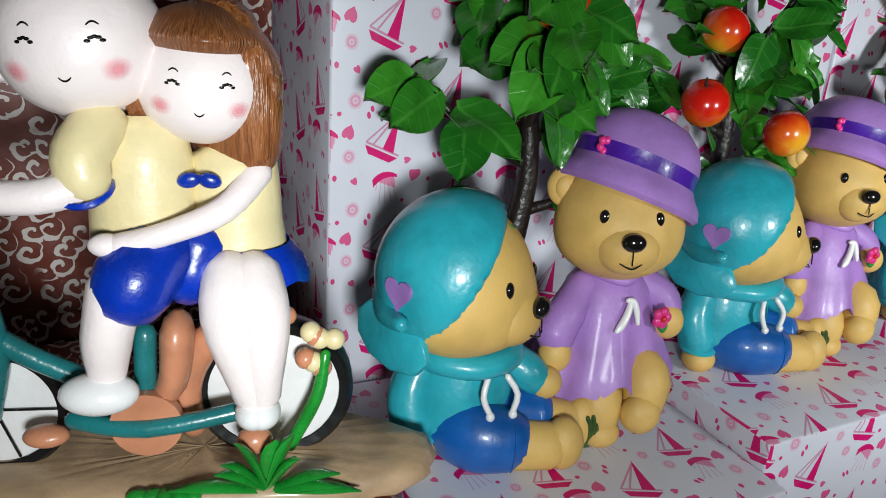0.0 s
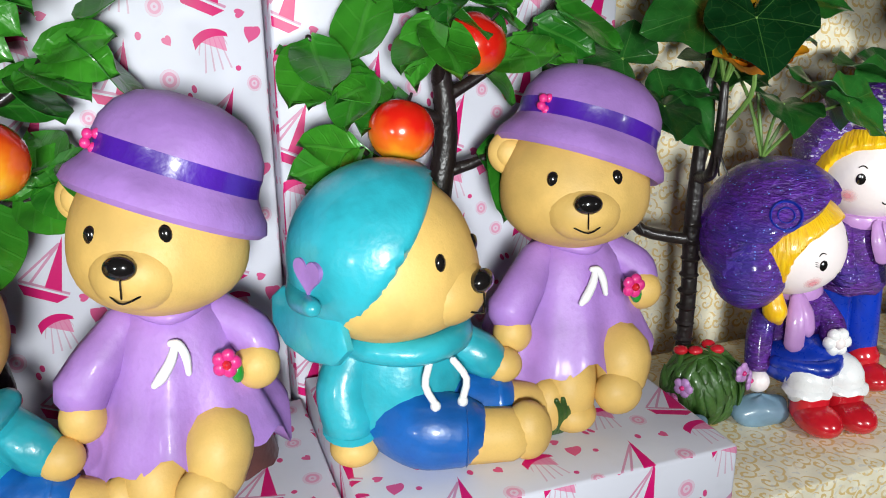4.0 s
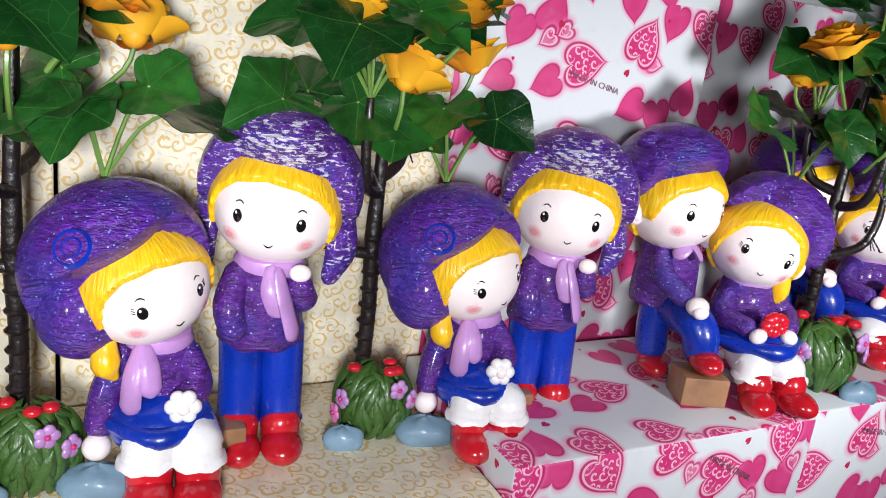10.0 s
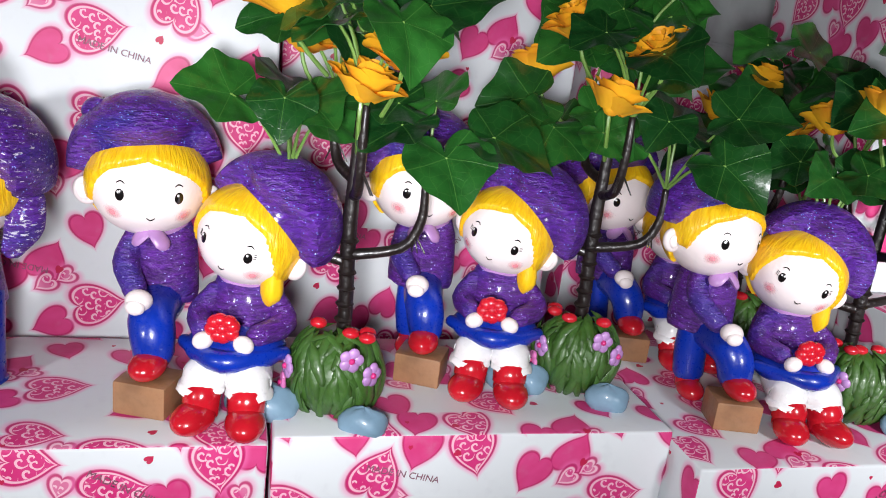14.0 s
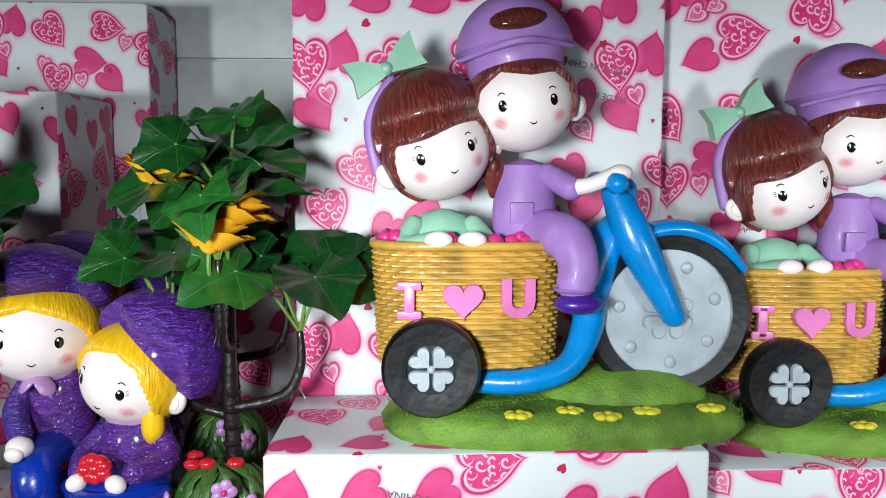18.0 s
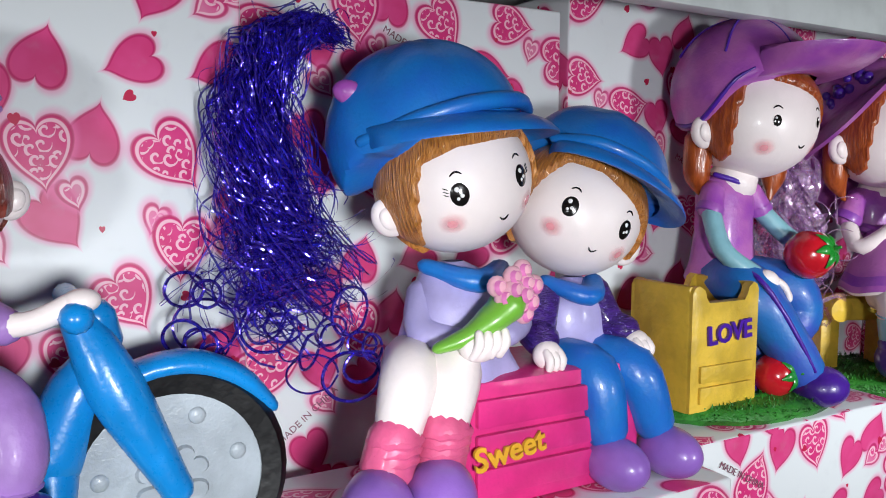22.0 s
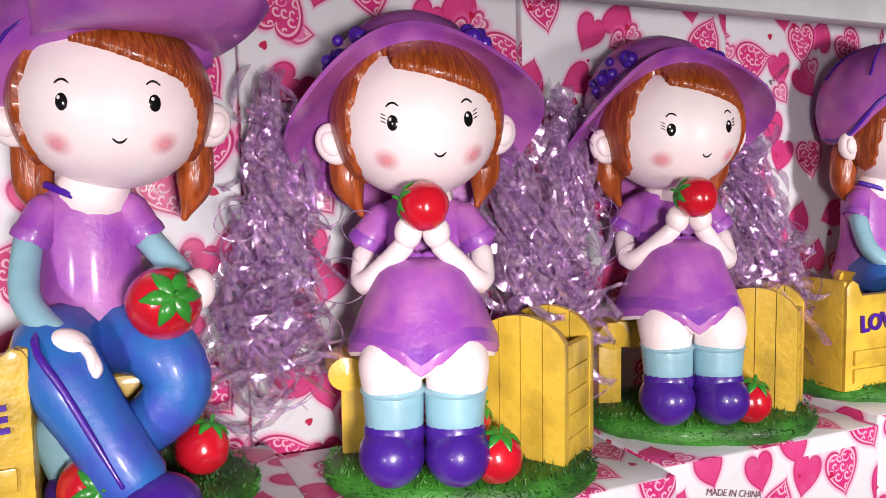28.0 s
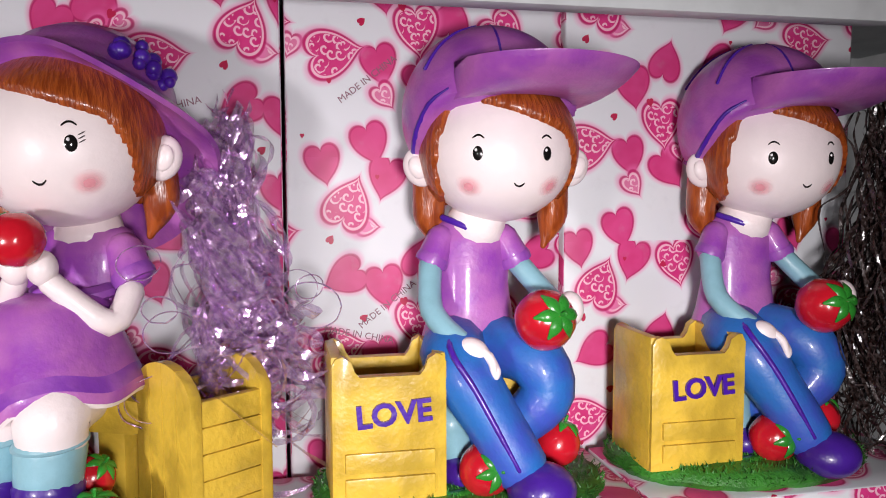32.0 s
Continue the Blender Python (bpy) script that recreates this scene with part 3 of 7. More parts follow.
    def prism(self, outline, depth, mat, c=(0, 0, 0), rot=(0, 0, 0), bevel=0.0008):
        """An outline in x and z, with depth along y."""
        t = Matrix.Translation(c) @ Euler([radians(a) for a in rot]).to_matrix().to_4x4()
        n = len(outline)
        cx, cz = sum(p[0] for p in outline) / n, sum(p[1] for p in outline) / n
        verts = []
        for y, k in ((-depth / 2, 1 - bevel * 60), (-depth / 2 + bevel, 1.0), (depth / 2, 1.0)):
            verts += [t @ Vector((cx + (x - cx) * k, y, cz + (z - cz) * k)) for x, z in outline]
        faces = [tuple(range(n)), tuple(range(2 * n, 3 * n))[::-1]]
        for i in range(2):
            for j in range(n):
                a, b = i * n + j, i * n + (j + 1) % n
                faces.append((b, a, a + n, b + n))
        self.add(verts, faces, mat)

    def spot(self, head, r, az, el, w, h, mat, lift=1.004, seg=16, roll=0.0):
        """A painted spot that follows the rounded head; w and h in degrees."""
        verts, faces, uvs = [], [], []
        for i, k in enumerate((0.0, 0.5, 1.0)):
            for j in range(seg):
                a = 2 * math.pi * j / seg
                x, y = k * w * math.cos(a), k * h * math.sin(a)
                x, y = x * math.cos(roll) - y * math.sin(roll), x * math.sin(roll) + y * math.cos(roll)
                d = dirv(az + x, el + y)
                q = (lift - 0.012 * (i == 2)) * (1 + 0.04 * math.exp(-((el + y + 28) / 24) ** 2) * math.cos(radians(az + x)) ** 2)
                verts.append(head @ Vector((d.x * r[0] * q, d.y * r[1] * q, d.z * r[2] * q)))
                uvs.append((0.5 + 0.5 * k * math.cos(a), 0.5 + 0.5 * k * math.sin(a)))
        for i in range(2):
            for j in range(seg):
                a, b = i * seg + j, i * seg + (j + 1) % seg
                faces.append((a, b, b + seg, a + seg))
        self.add(verts, faces, mat, uvs)

    def mesh(self, name):
        me = bpy.data.meshes.new(name)
        me.from_pydata(self.v, [], self.f)
        for mt in self.mats:
            me.materials.append(mt)
        me.polygons.foreach_set("material_index", self.mi)
        me.polygons.foreach_set("use_smooth", [True] * len(self.f))
        lay = me.uv_layers.new(name="UVMap")
        idx = np.empty(len(me.loops), dtype=np.int32)
        me.loops.foreach_get("vertex_index", idx)
        lay.data.foreach_set("uv", np.array(self.uv, dtype=np.float32)[idx].ravel())
        bm = bmesh.new()
        bm.from_mesh(me)
        bmesh.ops.recalc_face_normals(bm, faces=bm.faces)
        bm.to_mesh(me)
        bm.free()
        me.set_sharp_from_angle(angle=radians(50))
        return me

    def thing(self, name, label, category, group="", at=None):
        ob = new(name, self.mesh(name))
        if at is not None:
            ob.matrix_world = at
        return tagged(ob, label, category, group)

    def part(self, name, parent, label=""):
        ob = new(name, self.mesh(name))
        ob.parent = parent
        return tagged(ob, label)


def thing(name, label, category, group="", at=None):
    ob = new(name)
    ob.empty_display_size = 0.02
    if at is not None:
        ob.matrix_world = at
    return tagged(ob, label, category, group)


def frame_at(c, yaw=0.0, pitch=0.0, roll=0.0):
    """A head's frame: yaw turns it to +x, pitch up, roll leans it to +x."""
    return Matrix.Translation(c) @ Matrix.Rotation(radians(yaw), 4, "Z") @ Matrix.Rotation(radians(-pitch), 4, "X") @ Matrix.Rotation(radians(roll), 4, "Y")


def hair(line, grow=1.05, sink=0.9, soft=5.0):
    """A radius rule for hair or a cap: proud above the line(az) in degrees, sunk below it."""

    def fn(az, el):
        k = min(1.0, max(0.0, (el - line(az)) / soft + 0.5))
        return sink + (grow - sink) * k * k * (3 - 2 * k)

    return fn


def bang(front, side, back, notch=0.0):
    def line(az):
        a = abs(az)
        if a < 55:
            return front + notch * math.sin(radians(az * 4)) + (az * 0.06 if notch else 0)
        if a < 72:
            return front + (side - front) * (a - 55) / 17
        if a < 96:
            return side
        if a < 104:
            return side + (back - side) * (a - 96) / 8
        return back

    return line


def puffed(fn, panels, k):
    """Adds shallow panels to a cap's radius rule."""
    return lambda az, el: fn(az, el) * (1 + k * abs(math.sin(radians(az * panels / 2))) * math.cos(radians(el)) + 0.008 * math.sin(radians(az * 5 + el * 4)))


def ease(x):
    x = min(1.0, max(0.0, x))
    return x * x * (3 - 2 * x)


def visor(s, mat, c, r, az0, spread, el, reach, droop, slope=0.0, thick=0.0042):
    """A cap's peak: a curved tongue that springs from the cap's edge and thins to its rim."""
    cols, rows, verts, faces = 28, 6, [], []
    for side in (1, -1):
        for i in range(cols + 1):
            a = (i / cols * 2 - 1)
            d = dirv(az0 + a * spread, el)
            out = dirv(az0 + a * spread * 0.55, 0)
            tip = reach * math.sqrt(max(0.0, 1 - abs(a) ** 2.4))
            for j in range(rows + 1):
                q = j / rows
                p = Vector((c[0] + d.x * r[0] * 0.97, c[1] + d.y * r[1] * 0.97, c[2] + d.z * r[2])) + out * (tip * q)
                p.z += -droop * q * q - slope * (p.x - c[0]) + side * 0.5 * thick * math.sqrt(max(0.0, 1 - q ** 4 * 0.98)) - 0.006 * abs(a) ** 2
                verts.append(p)
    n, w = (cols + 1) * (rows + 1), rows + 1
    for i in range(cols):
        for j in range(rows):
            k = i * w + j
            faces += [(k, k + 1, k + w + 1, k + w), (n + k, n + k + w, n + k + w + 1, n + k + 1)]
        faces.append((i * w + rows, n + i * w + rows, n + (i + 1) * w + rows, (i + 1) * w + rows))
    s.add(verts, faces, mat)


def fringe(*pts):
    """A hairline through points (az, el), joined by straight runs."""

    def line(az):
        for (a0, e0), (a1, e1) in zip(pts, pts[1:]):
            if az <= a1:
                return e0 + (e1 - e0) * (az - a0) / (a1 - a0)
        return pts[-1][1]

    return line


def stroke(s, head, r, pts):
    """A fine black brush line over the rounded face, through points (az, el)."""
    line = []
    for az, el in pts:
        d, q = dirv(az, el), 1 + 0.04 * math.exp(-((el + 28) / 24) ** 2) * math.cos(radians(az)) ** 2
        line.append(head @ Vector((d.x * r[0] * q, d.y * r[1] * q, d.z * r[2] * q)))
    n = len(line)
    s.tube(line, [r[0] * (0.006 + 0.008 * math.sin(math.pi * (k + 0.5) / n)) for k in range(n)], M["black"], 6, 2)


def face(s, head, r, eye=(17, -4), size=(4.2, 5.6), cheeks=(32, -26), smile=(0, -30), big=False, lashes=False, squint=False, tone="blush"):
    """Eyes, brows, cheeks and mouth painted on a doll's head."""
    for k in (-1, 1):
        az, el = k * eye[0], eye[1]
        if squint:
            for q in range(-2, 3):
                s.spot(head, r, az + q * 2.4, el + 3 - q * q * 0.7, 2.2, 1.3, M["black"], 1.012, 8)
        else:
            s.spot(head, r, az, el, size[0], size[1], M["black"], 1.016)
            # white dots: glints on the eye, put in as colour
            s.spot(head, r, az - 1.2, el + size[1] * 0.45, size[0] * 0.3, size[1] * 0.25, M["white"], 1.024, 8)
            if big:
                s.spot(head, r, az + 1.6, el - 1.0, size[0] * 0.28, size[1] * 0.22, M["white"], 1.024, 8)
                s.spot(head, r, az - 1.4, el - 2.6, size[0] * 0.22, size[1] * 0.18, M["white"], 1.024, 8)
        stroke(s, head, r, [(az + q * 2.0, el + size[1] + 8 - q * q * 0.55) for q in range(-2, 3)])
        if lashes:
            for q in range(3):
                s.spot(head, r, az + k * (size[0] + 2.5), el + 1 + q * 2.4, 2.6, 0.45, M["black"], 1.012, 6, k * 0.5)
        s.spot(head, r, k * cheeks[0], cheeks[1], 14, 11, M[tone], 1.006, 20)
    stroke(s, head, r, [(smile[0] + q * 1.3, smile[1] + q * q * 0.28) for q in range(-3, 4)])


def letters(text, size, depth, mat, offset=0.0):
    """A mesh of raised letters that stand upright and face -y."""
    cu = bpy.data.curves.new("letters", "FONT")
    cu.body, cu.size, cu.extrude, cu.align_x, cu.align_y, cu.offset = text, size, depth, "CENTER", "CENTER", offset
    cu.resolution_u = 3
    ob = bpy.data.objects.new("letters", cu)
    scene.collection.objects.link(ob)
    me = bpy.data.meshes.new_from_object(ob.evaluated_get(bpy.context.evaluated_depsgraph_get()))
    bpy.data.objects.remove(ob)
    me.transform(Matrix.Rotation(radians(90), 4, "X"))
    me.materials.clear()
    me.materials.append(mat)
    return me

# ---- boxes and shelf ----
def carton(x0, x1, y0, y1, z0, z1, paper, label, seed=0, group=""):
    """A paper-wrapped carton, with the print laid out in metres on each side."""
    bm = bmesh.new()
    bmesh.ops.create_cube(bm, size=1.0)
    bmesh.ops.scale(bm, vec=(x1 - x0, y1 - y0, z1 - z0), verts=bm.verts)
    bmesh.ops.bevel(bm, geom=bm.edges[:], offset=0.0022, segments=2, affect="EDGES", profile=0.5)
    bmesh.ops.subdivide_edges(bm, edges=[e for e in bm.edges if e.calc_length() > 0.05], cuts=4, use_grid_fill=True)
    rnd = random.Random(seed)
    dx, dy = rnd.random() * 0.3, rnd.random() * 0.3
    lay = bm.loops.layers.uv.new("UVMap")
    for v in bm.verts:
        k = noise.noise(Vector((v.co.x * 14 + seed, v.co.y * 14, v.co.z * 14)))
        v.co += v.co.normalized() * k * 0.0011
    bm.normal_update()
    for f in bm.faces:
        n = f.normal
        for lp in f.loops:
            p = lp.vert.co
            if abs(n.z) > 0.7:
                u, w = p.x, p.y
            elif abs(n.x) > 0.7:
                u, w = p.y + 0.37, p.z
            else:
                u, w = p.x, p.z
            lp[lay].uv = (u + dx, w + dy)
        f.smooth = True
    me = bpy.data.meshes.new("carton")
    bm.to_mesh(me)
    bm.free()
    me.materials.append(M[paper])
    ob = new("wrapped_carton", me)
    ob.matrix_world = pose((x0 + x1) / 2, (y0 + y1) / 2, (z0 + z1) / 2)
    return tagged(ob, label, "box", group)


def part_box(name, c, size, mat, parent, rot=(0, 0, 0), bevel=0.002, label=""):
    s = Shape()
    s.slab(c, size, mat, rot, bevel)
    return s.part(name, parent, label)


# ---- leaves and small trees ----
def leaf_mesh(kind, mat, length, width, curl):
    """A bent leaf with thickness: oval, or lobed like ivy."""
    n, verts, faces, uvs = 8, [], [], []
    for i in range(n + 1):
        t = i / n
        if kind == "oval":
            w = math.sin(math.pi * t ** 0.86) ** 0.62 * 0.5
        else:
            w = (0.5 * (1 - t) ** 0.85 * (1.0 + 0.2 * math.sin(t * 9.5 + 0.4))) if t > 0.1 else 0.22 + 2.6 * t
        w = max(w, 0.012) * width
        for j, u in enumerate((-1, -0.5, 0, 0.5, 1)):
            back = 0.12 * abs(u) * (1 - t) if kind == "ivy" else 0.0
            z = -curl * t * t * length + 0.10 * width * abs(u) - 0.004 * math.sin(t * 7 + u * 2) * length * 8
            verts.append((u * w, (t - back) * length, z))
            uvs.append((0.5 + u * 0.5 * w / width, t))
    for i in range(n):
        for j in range(4):
            a = i * 5 + j
            faces.append((a, a + 1, a + 6, a + 5))
    m = len(verts)
    verts += [(x, y, z - 0.0005) for x, y, z in verts]
    uvs += uvs
    faces += [tuple(k + m for k in f[::-1]) for f in faces]
    rim = [i * 5 for i in range(n + 1)] + [n * 5 + j for j in range(1, 5)] + [i * 5 + 4 for i in range(n - 1, -1, -1)] + [3, 2, 1]
    faces += [(rim[k], rim[(k + 1) % len(rim)], rim[(k + 1) % len(rim)] + m, rim[k] + m) for k in range(len(rim))]
    s = Shape()
    s.add(verts, faces, mat, uvs)
    return s.mesh("leaf")


IVY_EDGE = ((0, 1.0), (12, 0.88), (28, 0.77), (46, 0.73), (66, 0.82), (84, 0.75), (108, 0.68), (131, 0.67), (152, 0.55), (168, 0.36), (180, 0.12))


def ivy_radius(th):
    d = abs(math.degrees(th))
    for (a0, r0), (a1, r1) in zip(IVY_EDGE, IVY_EDGE[1:]):
        if d <= a1:
            return r0 + (r1 - r0) * (d - a0) / (a1 - a0)
    return 0.1


def ivy_mesh(mat, size, curl):
    """A lobed ivy leaf: a long point, two side lobes, a notch at the stalk, folded along its rib."""
    n, verts, uvs, faces = 44, [(0, 0, 0)], [(0.5, 0.25)], []
    for ring in (0.5, 1.0):
        for j in range(n):
            th = -math.pi + 2 * math.pi * j / n
            r = 0.6 * ivy_radius(th)
            x, y = math.sin(th) * r * ring * size, math.cos(th) * r * ring * size
            z = 0.22 * abs(x) - curl * (y / size) ** 2 * size + 0.035 * size * math.sin(7 * th) * (ring > 0.9)
            verts.append((x, y, z))
            uvs.append((0.5 + x / size, 0.25 + y / size))
    for j in range(n):
        k = (j + 1) % n
        faces += [(0, 1 + k, 1 + j), (1 + j, 1 + k, 1 + n + k, 1 + n + j)]
    m = len(verts)
    verts += [(x, y, z - 0.0005) for x, y, z in verts]
    uvs += uvs
    faces += [tuple(q + m for q in f[::-1]) for f in faces]
    faces += [(1 + n + j, 1 + n + (j + 1) % n, 1 + n + (j + 1) % n + m, 1 + n + j + m) for j in range(n)]
    s = Shape()
    s.add(verts, faces, mat, uvs)
    return s.mesh("leaf")


def facing(p, d, n, k=1.0):
    """A pose at p: y along d as far as the normal n lets it."""
    n = Vector(n).normalized()
    d = Vector(d)
    y = (d - n * d.dot(n)).normalized()
    x = y.cross(n)
    m = Matrix((x, y, n)).transposed().to_4x4()
    return Matrix.Translation(p) @ m @ Matrix.Scale(k, 4)


OVAL = [leaf_mesh("oval", M["apple_leaf"], 0.05, 0.033, c) for c in (0.15, 0.4, -0.1)]
IVY = [ivy_mesh(M["ivy_leaf"], 0.074, c) for c in (0.25, 0.55, 0.05)]


def rose_mesh():
    s = Shape()
    rnd = random.Random(4)
    for ring, (n, r, up, size) in enumerate(((7, 0.0115, 0.0, 0.0095), (6, 0.0085, 0.0035, 0.0085), (5, 0.005, 0.006, 0.007), (3, 0.0018, 0.008, 0.0055))):
        for k in range(n):
            a = 2 * math.pi * (k + 0.5 * (ring % 2)) / n + rnd.random() * 0.3
            tilt = 50 - ring * 15 + rnd.uniform(-8, 8)
            t = Matrix.Rotation(a, 4, "Z") @ Matrix.Translation((r * 0.55, 0, up)) @ Matrix.Rotation(radians(tilt), 4, "Y")
            verts, faces = [], []
            for i in range(5):
                for j in range(6):
                    v, u = i / 4, j / 5 * 2 - 1
                    w = size * (0.35 + 0.75 * math.sin(math.pi * (0.18 + 0.62 * v)))
                    verts.append(t @ Vector((-0.35 * size * u * u + 0.25 * size * v ** 3, u * w * 0.75, v * size * 1.45 * (1 - 0.18 * abs(u) ** 3))))
            for i in range(4):
                for j in range(5):
                    q = i * 6 + j
                    faces.append((q, q + 1, q + 7, q + 6))
            s.add(verts, faces, M["rose"])
    s.blob((0, 0, 0.004), (0.005, 0.005, 0.006), M["rose"])
    return s.mesh("rose")


ROSE = rose_mesh()


def apple_mesh():
    s = Shape()
    s.blob((0, 0, 0), 0.0165, M["orange"], fn=lambda az, el: 1.0 - 0.16 * max(0, (el - 60) / 30) ** 2 + 0.03 * math.cos(radians(el * 2)), seg=20, rings=14)
    s.tube([(0, 0, 0.013), (0.001, 0, 0.019)], [0.0011, 0.0009], M["bark"], 6, 2)
    return s.mesh("apple")


APPLE = apple_mesh()


def put_part(name, me, parent, m, label=""):
    ob = new(name, me)
    ob.parent = parent
    ob.matrix_basis = m
    return tagged(ob, label)


def apple_tree(seed, label, at, apples):
    rnd = random.Random(seed)
    t = thing("apple_tree", label, "artificial tree", "apple trees behind the bears", at)
    s = Shape()
    s.tube([(0, 0, 0), (0.006, 0.004, 0.05), (-0.003, 0, 0.1), (0.004, 0, 0.15), (0.0, 0, 0.2), (-0.006, 0, 0.27)], [0.011, 0.0085, 0.008, 0.0065, 0.005, 0.003], M["bark"], 10, 4)
    for z in (0.03, 0.06, 0.085, 0.12):
        a = rnd.random() * 6.3
        s.blob((0.006 * math.cos(a), 0.006 * math.sin(a), z), (0.006, 0.006, 0.009), M["bark"], seg=10, rings=6)
    s.part("trunk", t, "dark knotted plastic trunk")
    ends = []
    for k, (a, z, l, up) in enumerate(((200, 0.12, 0.055, 0.03), (-20, 0.13, 0.06, 0.03), (170, 0.16, 0.07, 0.045), (20, 0.17, 0.07, 0.05), (260, 0.18, 0.05, 0.06), (120, 0.2, 0.05, 0.05), (-60, 0.21, 0.05, 0.06), (70, 0.24, 0.03, 0.06))):
        a = radians(a + rnd.uniform(-20, 20))
        b = Shape()
        p0, p1 = Vector((0, 0, z)), Vector((math.cos(a) * l, math.sin(a) * l * 0.6, z + up))
        b.tube([p0, (p0 + p1) / 2 + Vector((0, 0, -0.006)), p1], [0.004, 0.0028, 0.0016], M["bark"], 8, 3)
        b.part("branch", t)
        ends.append((p0, p1))
    for p0, p1 in ends:
        for j in range(8):
            p = p0.lerp(p1, 0.35 + 0.09 * j)
            d = Vector((p1.x - p0.x, p1.y - p0.y, 0)).normalized() * 0.7 + Vector((rnd.uniform(-1, 1), rnd.uniform(-1.1, 0.4), rnd.uniform(-0.9, 0.6)))
            put_part("leaf", rnd.choice(OVAL), t, facing(p, d, (rnd.uniform(-0.6, 0.6), -0.6 + rnd.uniform(-0.3, 0.5), 0.65), rnd.uniform(0.62, 1.0)))
    for x, y, z in apples:
        put_part("apple", APPLE, t, pose(x, y, z, rnd.uniform(-55, 20), rnd.uniform(-40, 40), 0), "glossy red apple with a yellow underside")
    return t


def rose_tree(seed, label, at, mirror=1.0):
    rnd = random.Random(seed)
    t = thing("rose_tree", label, "artificial tree", "rose trees beside the couples", at)
    s = Shape()
    s.tube([(0, 0, 0), (0.001, 0, 0.05), (-0.001, 0, 0.1), (0, 0, 0.16), (0.002, 0, 0.22)], [0.0052, 0.005, 0.0052, 0.004, 0.0025], M["bark"], 10, 4)
    for k in range(9):
        s.lathe([(0.0048, -0.002), (0.0064, 0), (0.0048, 0.002)], M["bark"], (0, 0, 0.012 + k * 0.011), seg=10)
    s.part("trunk", t, "thin black ringed plastic trunk")
    tips = []
    for a, z, l, up in ((180, 0.09, 0.045, 0.05), (0, 0.085, 0.042, 0.055), (250, 0.13, 0.03, 0.06), (60, 0.14, 0.03, 0.055)):
        a = radians(a + rnd.uniform(-12, 12))
        b = Shape()
        e = Vector((mirror * math.cos(a) * l, math.sin(a) * l, z + up))
        b.tube([(0, 0, z), (e.x * 0.75, e.y * 0.75, z + 0.008), (e.x, e.y, z + up * 0.55), e], [0.004, 0.0036, 0.0032, 0.0024], M["bark"], 8, 4)
        for q in range(3):
            b.tube([(e.x * 0.9, e.y * 0.9, z + up * 0.4), (e.x * 0.9 + rnd.uniform(-0.01, 0.01), e.y - 0.006, z + up * 0.15)], [0.0009, 0.0005], M["bark"], 5, 2)
        b.part("branch", t)
        tips.append(e)
    tips.append(Vector((0.002, 0, 0.22)))
    for e in tips:
        for j in range(5):
            a = (j + rnd.uniform(0, 0.8)) * 1.26
            d = Vector((math.cos(a), math.sin(a) * 0.7 - 0.3, rnd.uniform(-0.4, 0.15)))
            q = e + d * rnd.uniform(0.014, 0.042) + Vector((0, 0, rnd.uniform(0.034, 0.06)))
            c = Shape()
            c.tube([e, (e + q) / 2 + Vector((0, 0, 0.008)), q], [0.0013, 0.0011, 0.0009], M["stem"], 6, 3)
            c.part("leaf_stem", t)
            put_part("leaf", rnd.choice(IVY), t, facing(q, d, (rnd.uniform(-0.5, 0.5), -0.5 + rnd.uniform(-0.45, 0.4), 0.78), rnd.uniform(0.6, 0.98)))
    for x, y, z in ((-0.02, -0.03, 0.235), (0.035, -0.02, 0.245), (0.0, -0.035, 0.21), (0.05, 0.02, 0.225)):
        x, z = x * mirror + rnd.uniform(-0.008, 0.008), z + rnd.uniform(-0.008, 0.008)
        z -= 0.012
        put_part("rose", ROSE, t, pose(x, y, z, rnd.uniform(10, 35), rnd.uniform(-20, 20), rnd.uniform(0, 360)) @ Matrix.Scale(1.45, 4), "yellow-orange cloth rose")
        c = Shape()
        c.tube([(x * 0.5, y * 0.5, z - 0.035), (x * 0.9, y, z - 0.015), (x, y, z)], [0.0016, 0.0014, 0.0014], M["stem"], 6, 3)
        c.part("rose_stem", t)
    return t


# ---- bears ----
def bear_head(s, c, r, yaw, pitch, roll, ears=(1, 1)):
    h = frame_at(c, yaw, pitch, roll)
    keep, s.m = s.m, s.m @ h
    s.blob((0, 0, 0), (r * 1.04, r * 0.94, r * 0.98), M["bear"], fn=lambda az, el: 1 + 0.09 * math.exp(-((el + 30) / 26) ** 2) + 0.1 * math.exp(-(az / 34) ** 2 - ((el + 20) / 26) ** 2), seg=40, rings=26)
    s.blob((0, -r * 0.7, -r * 0.32), (r * 0.54, r * 0.46, r * 0.42), M["bear"])
    s.blob((0, -r * 1.15, -r * 0.18), (r * 0.19, r * 0.13, r * 0.14), M["black"], (20, 0, 0))
    s.tube([(0, -r * 1.17, -r * 0.3), (0, -r * 1.18, -r * 0.5)], r * 0.012, M["black"], 6, 2)
    s.tube([(-r * 0.17, -r * 1.08, -r * 0.5), (0, -r * 1.16, -r * 0.56), (r * 0.17, -r * 1.08, -r * 0.5)], r * 0.013, M["black"], 6, 4)
    for k in (-1, 1):
        s.blob((k * r * 0.42, -r * 0.86, r * 0.12), (r * 0.085, r * 0.06, r * 0.11), M["black"], seg=12, rings=8)
        if ears[(k + 1) // 2]:
            s.blob((k * r * 0.92, 0.0, r * 0.42), (r * 0.32, r * 0.16, r * 0.32), M["bear"])
            s.blob((k * r * 0.92, -r * 0.1, r * 0.42), (r * 0.2, r * 0.1, r * 0.2), M["bear"])
    s.m = keep
    return h


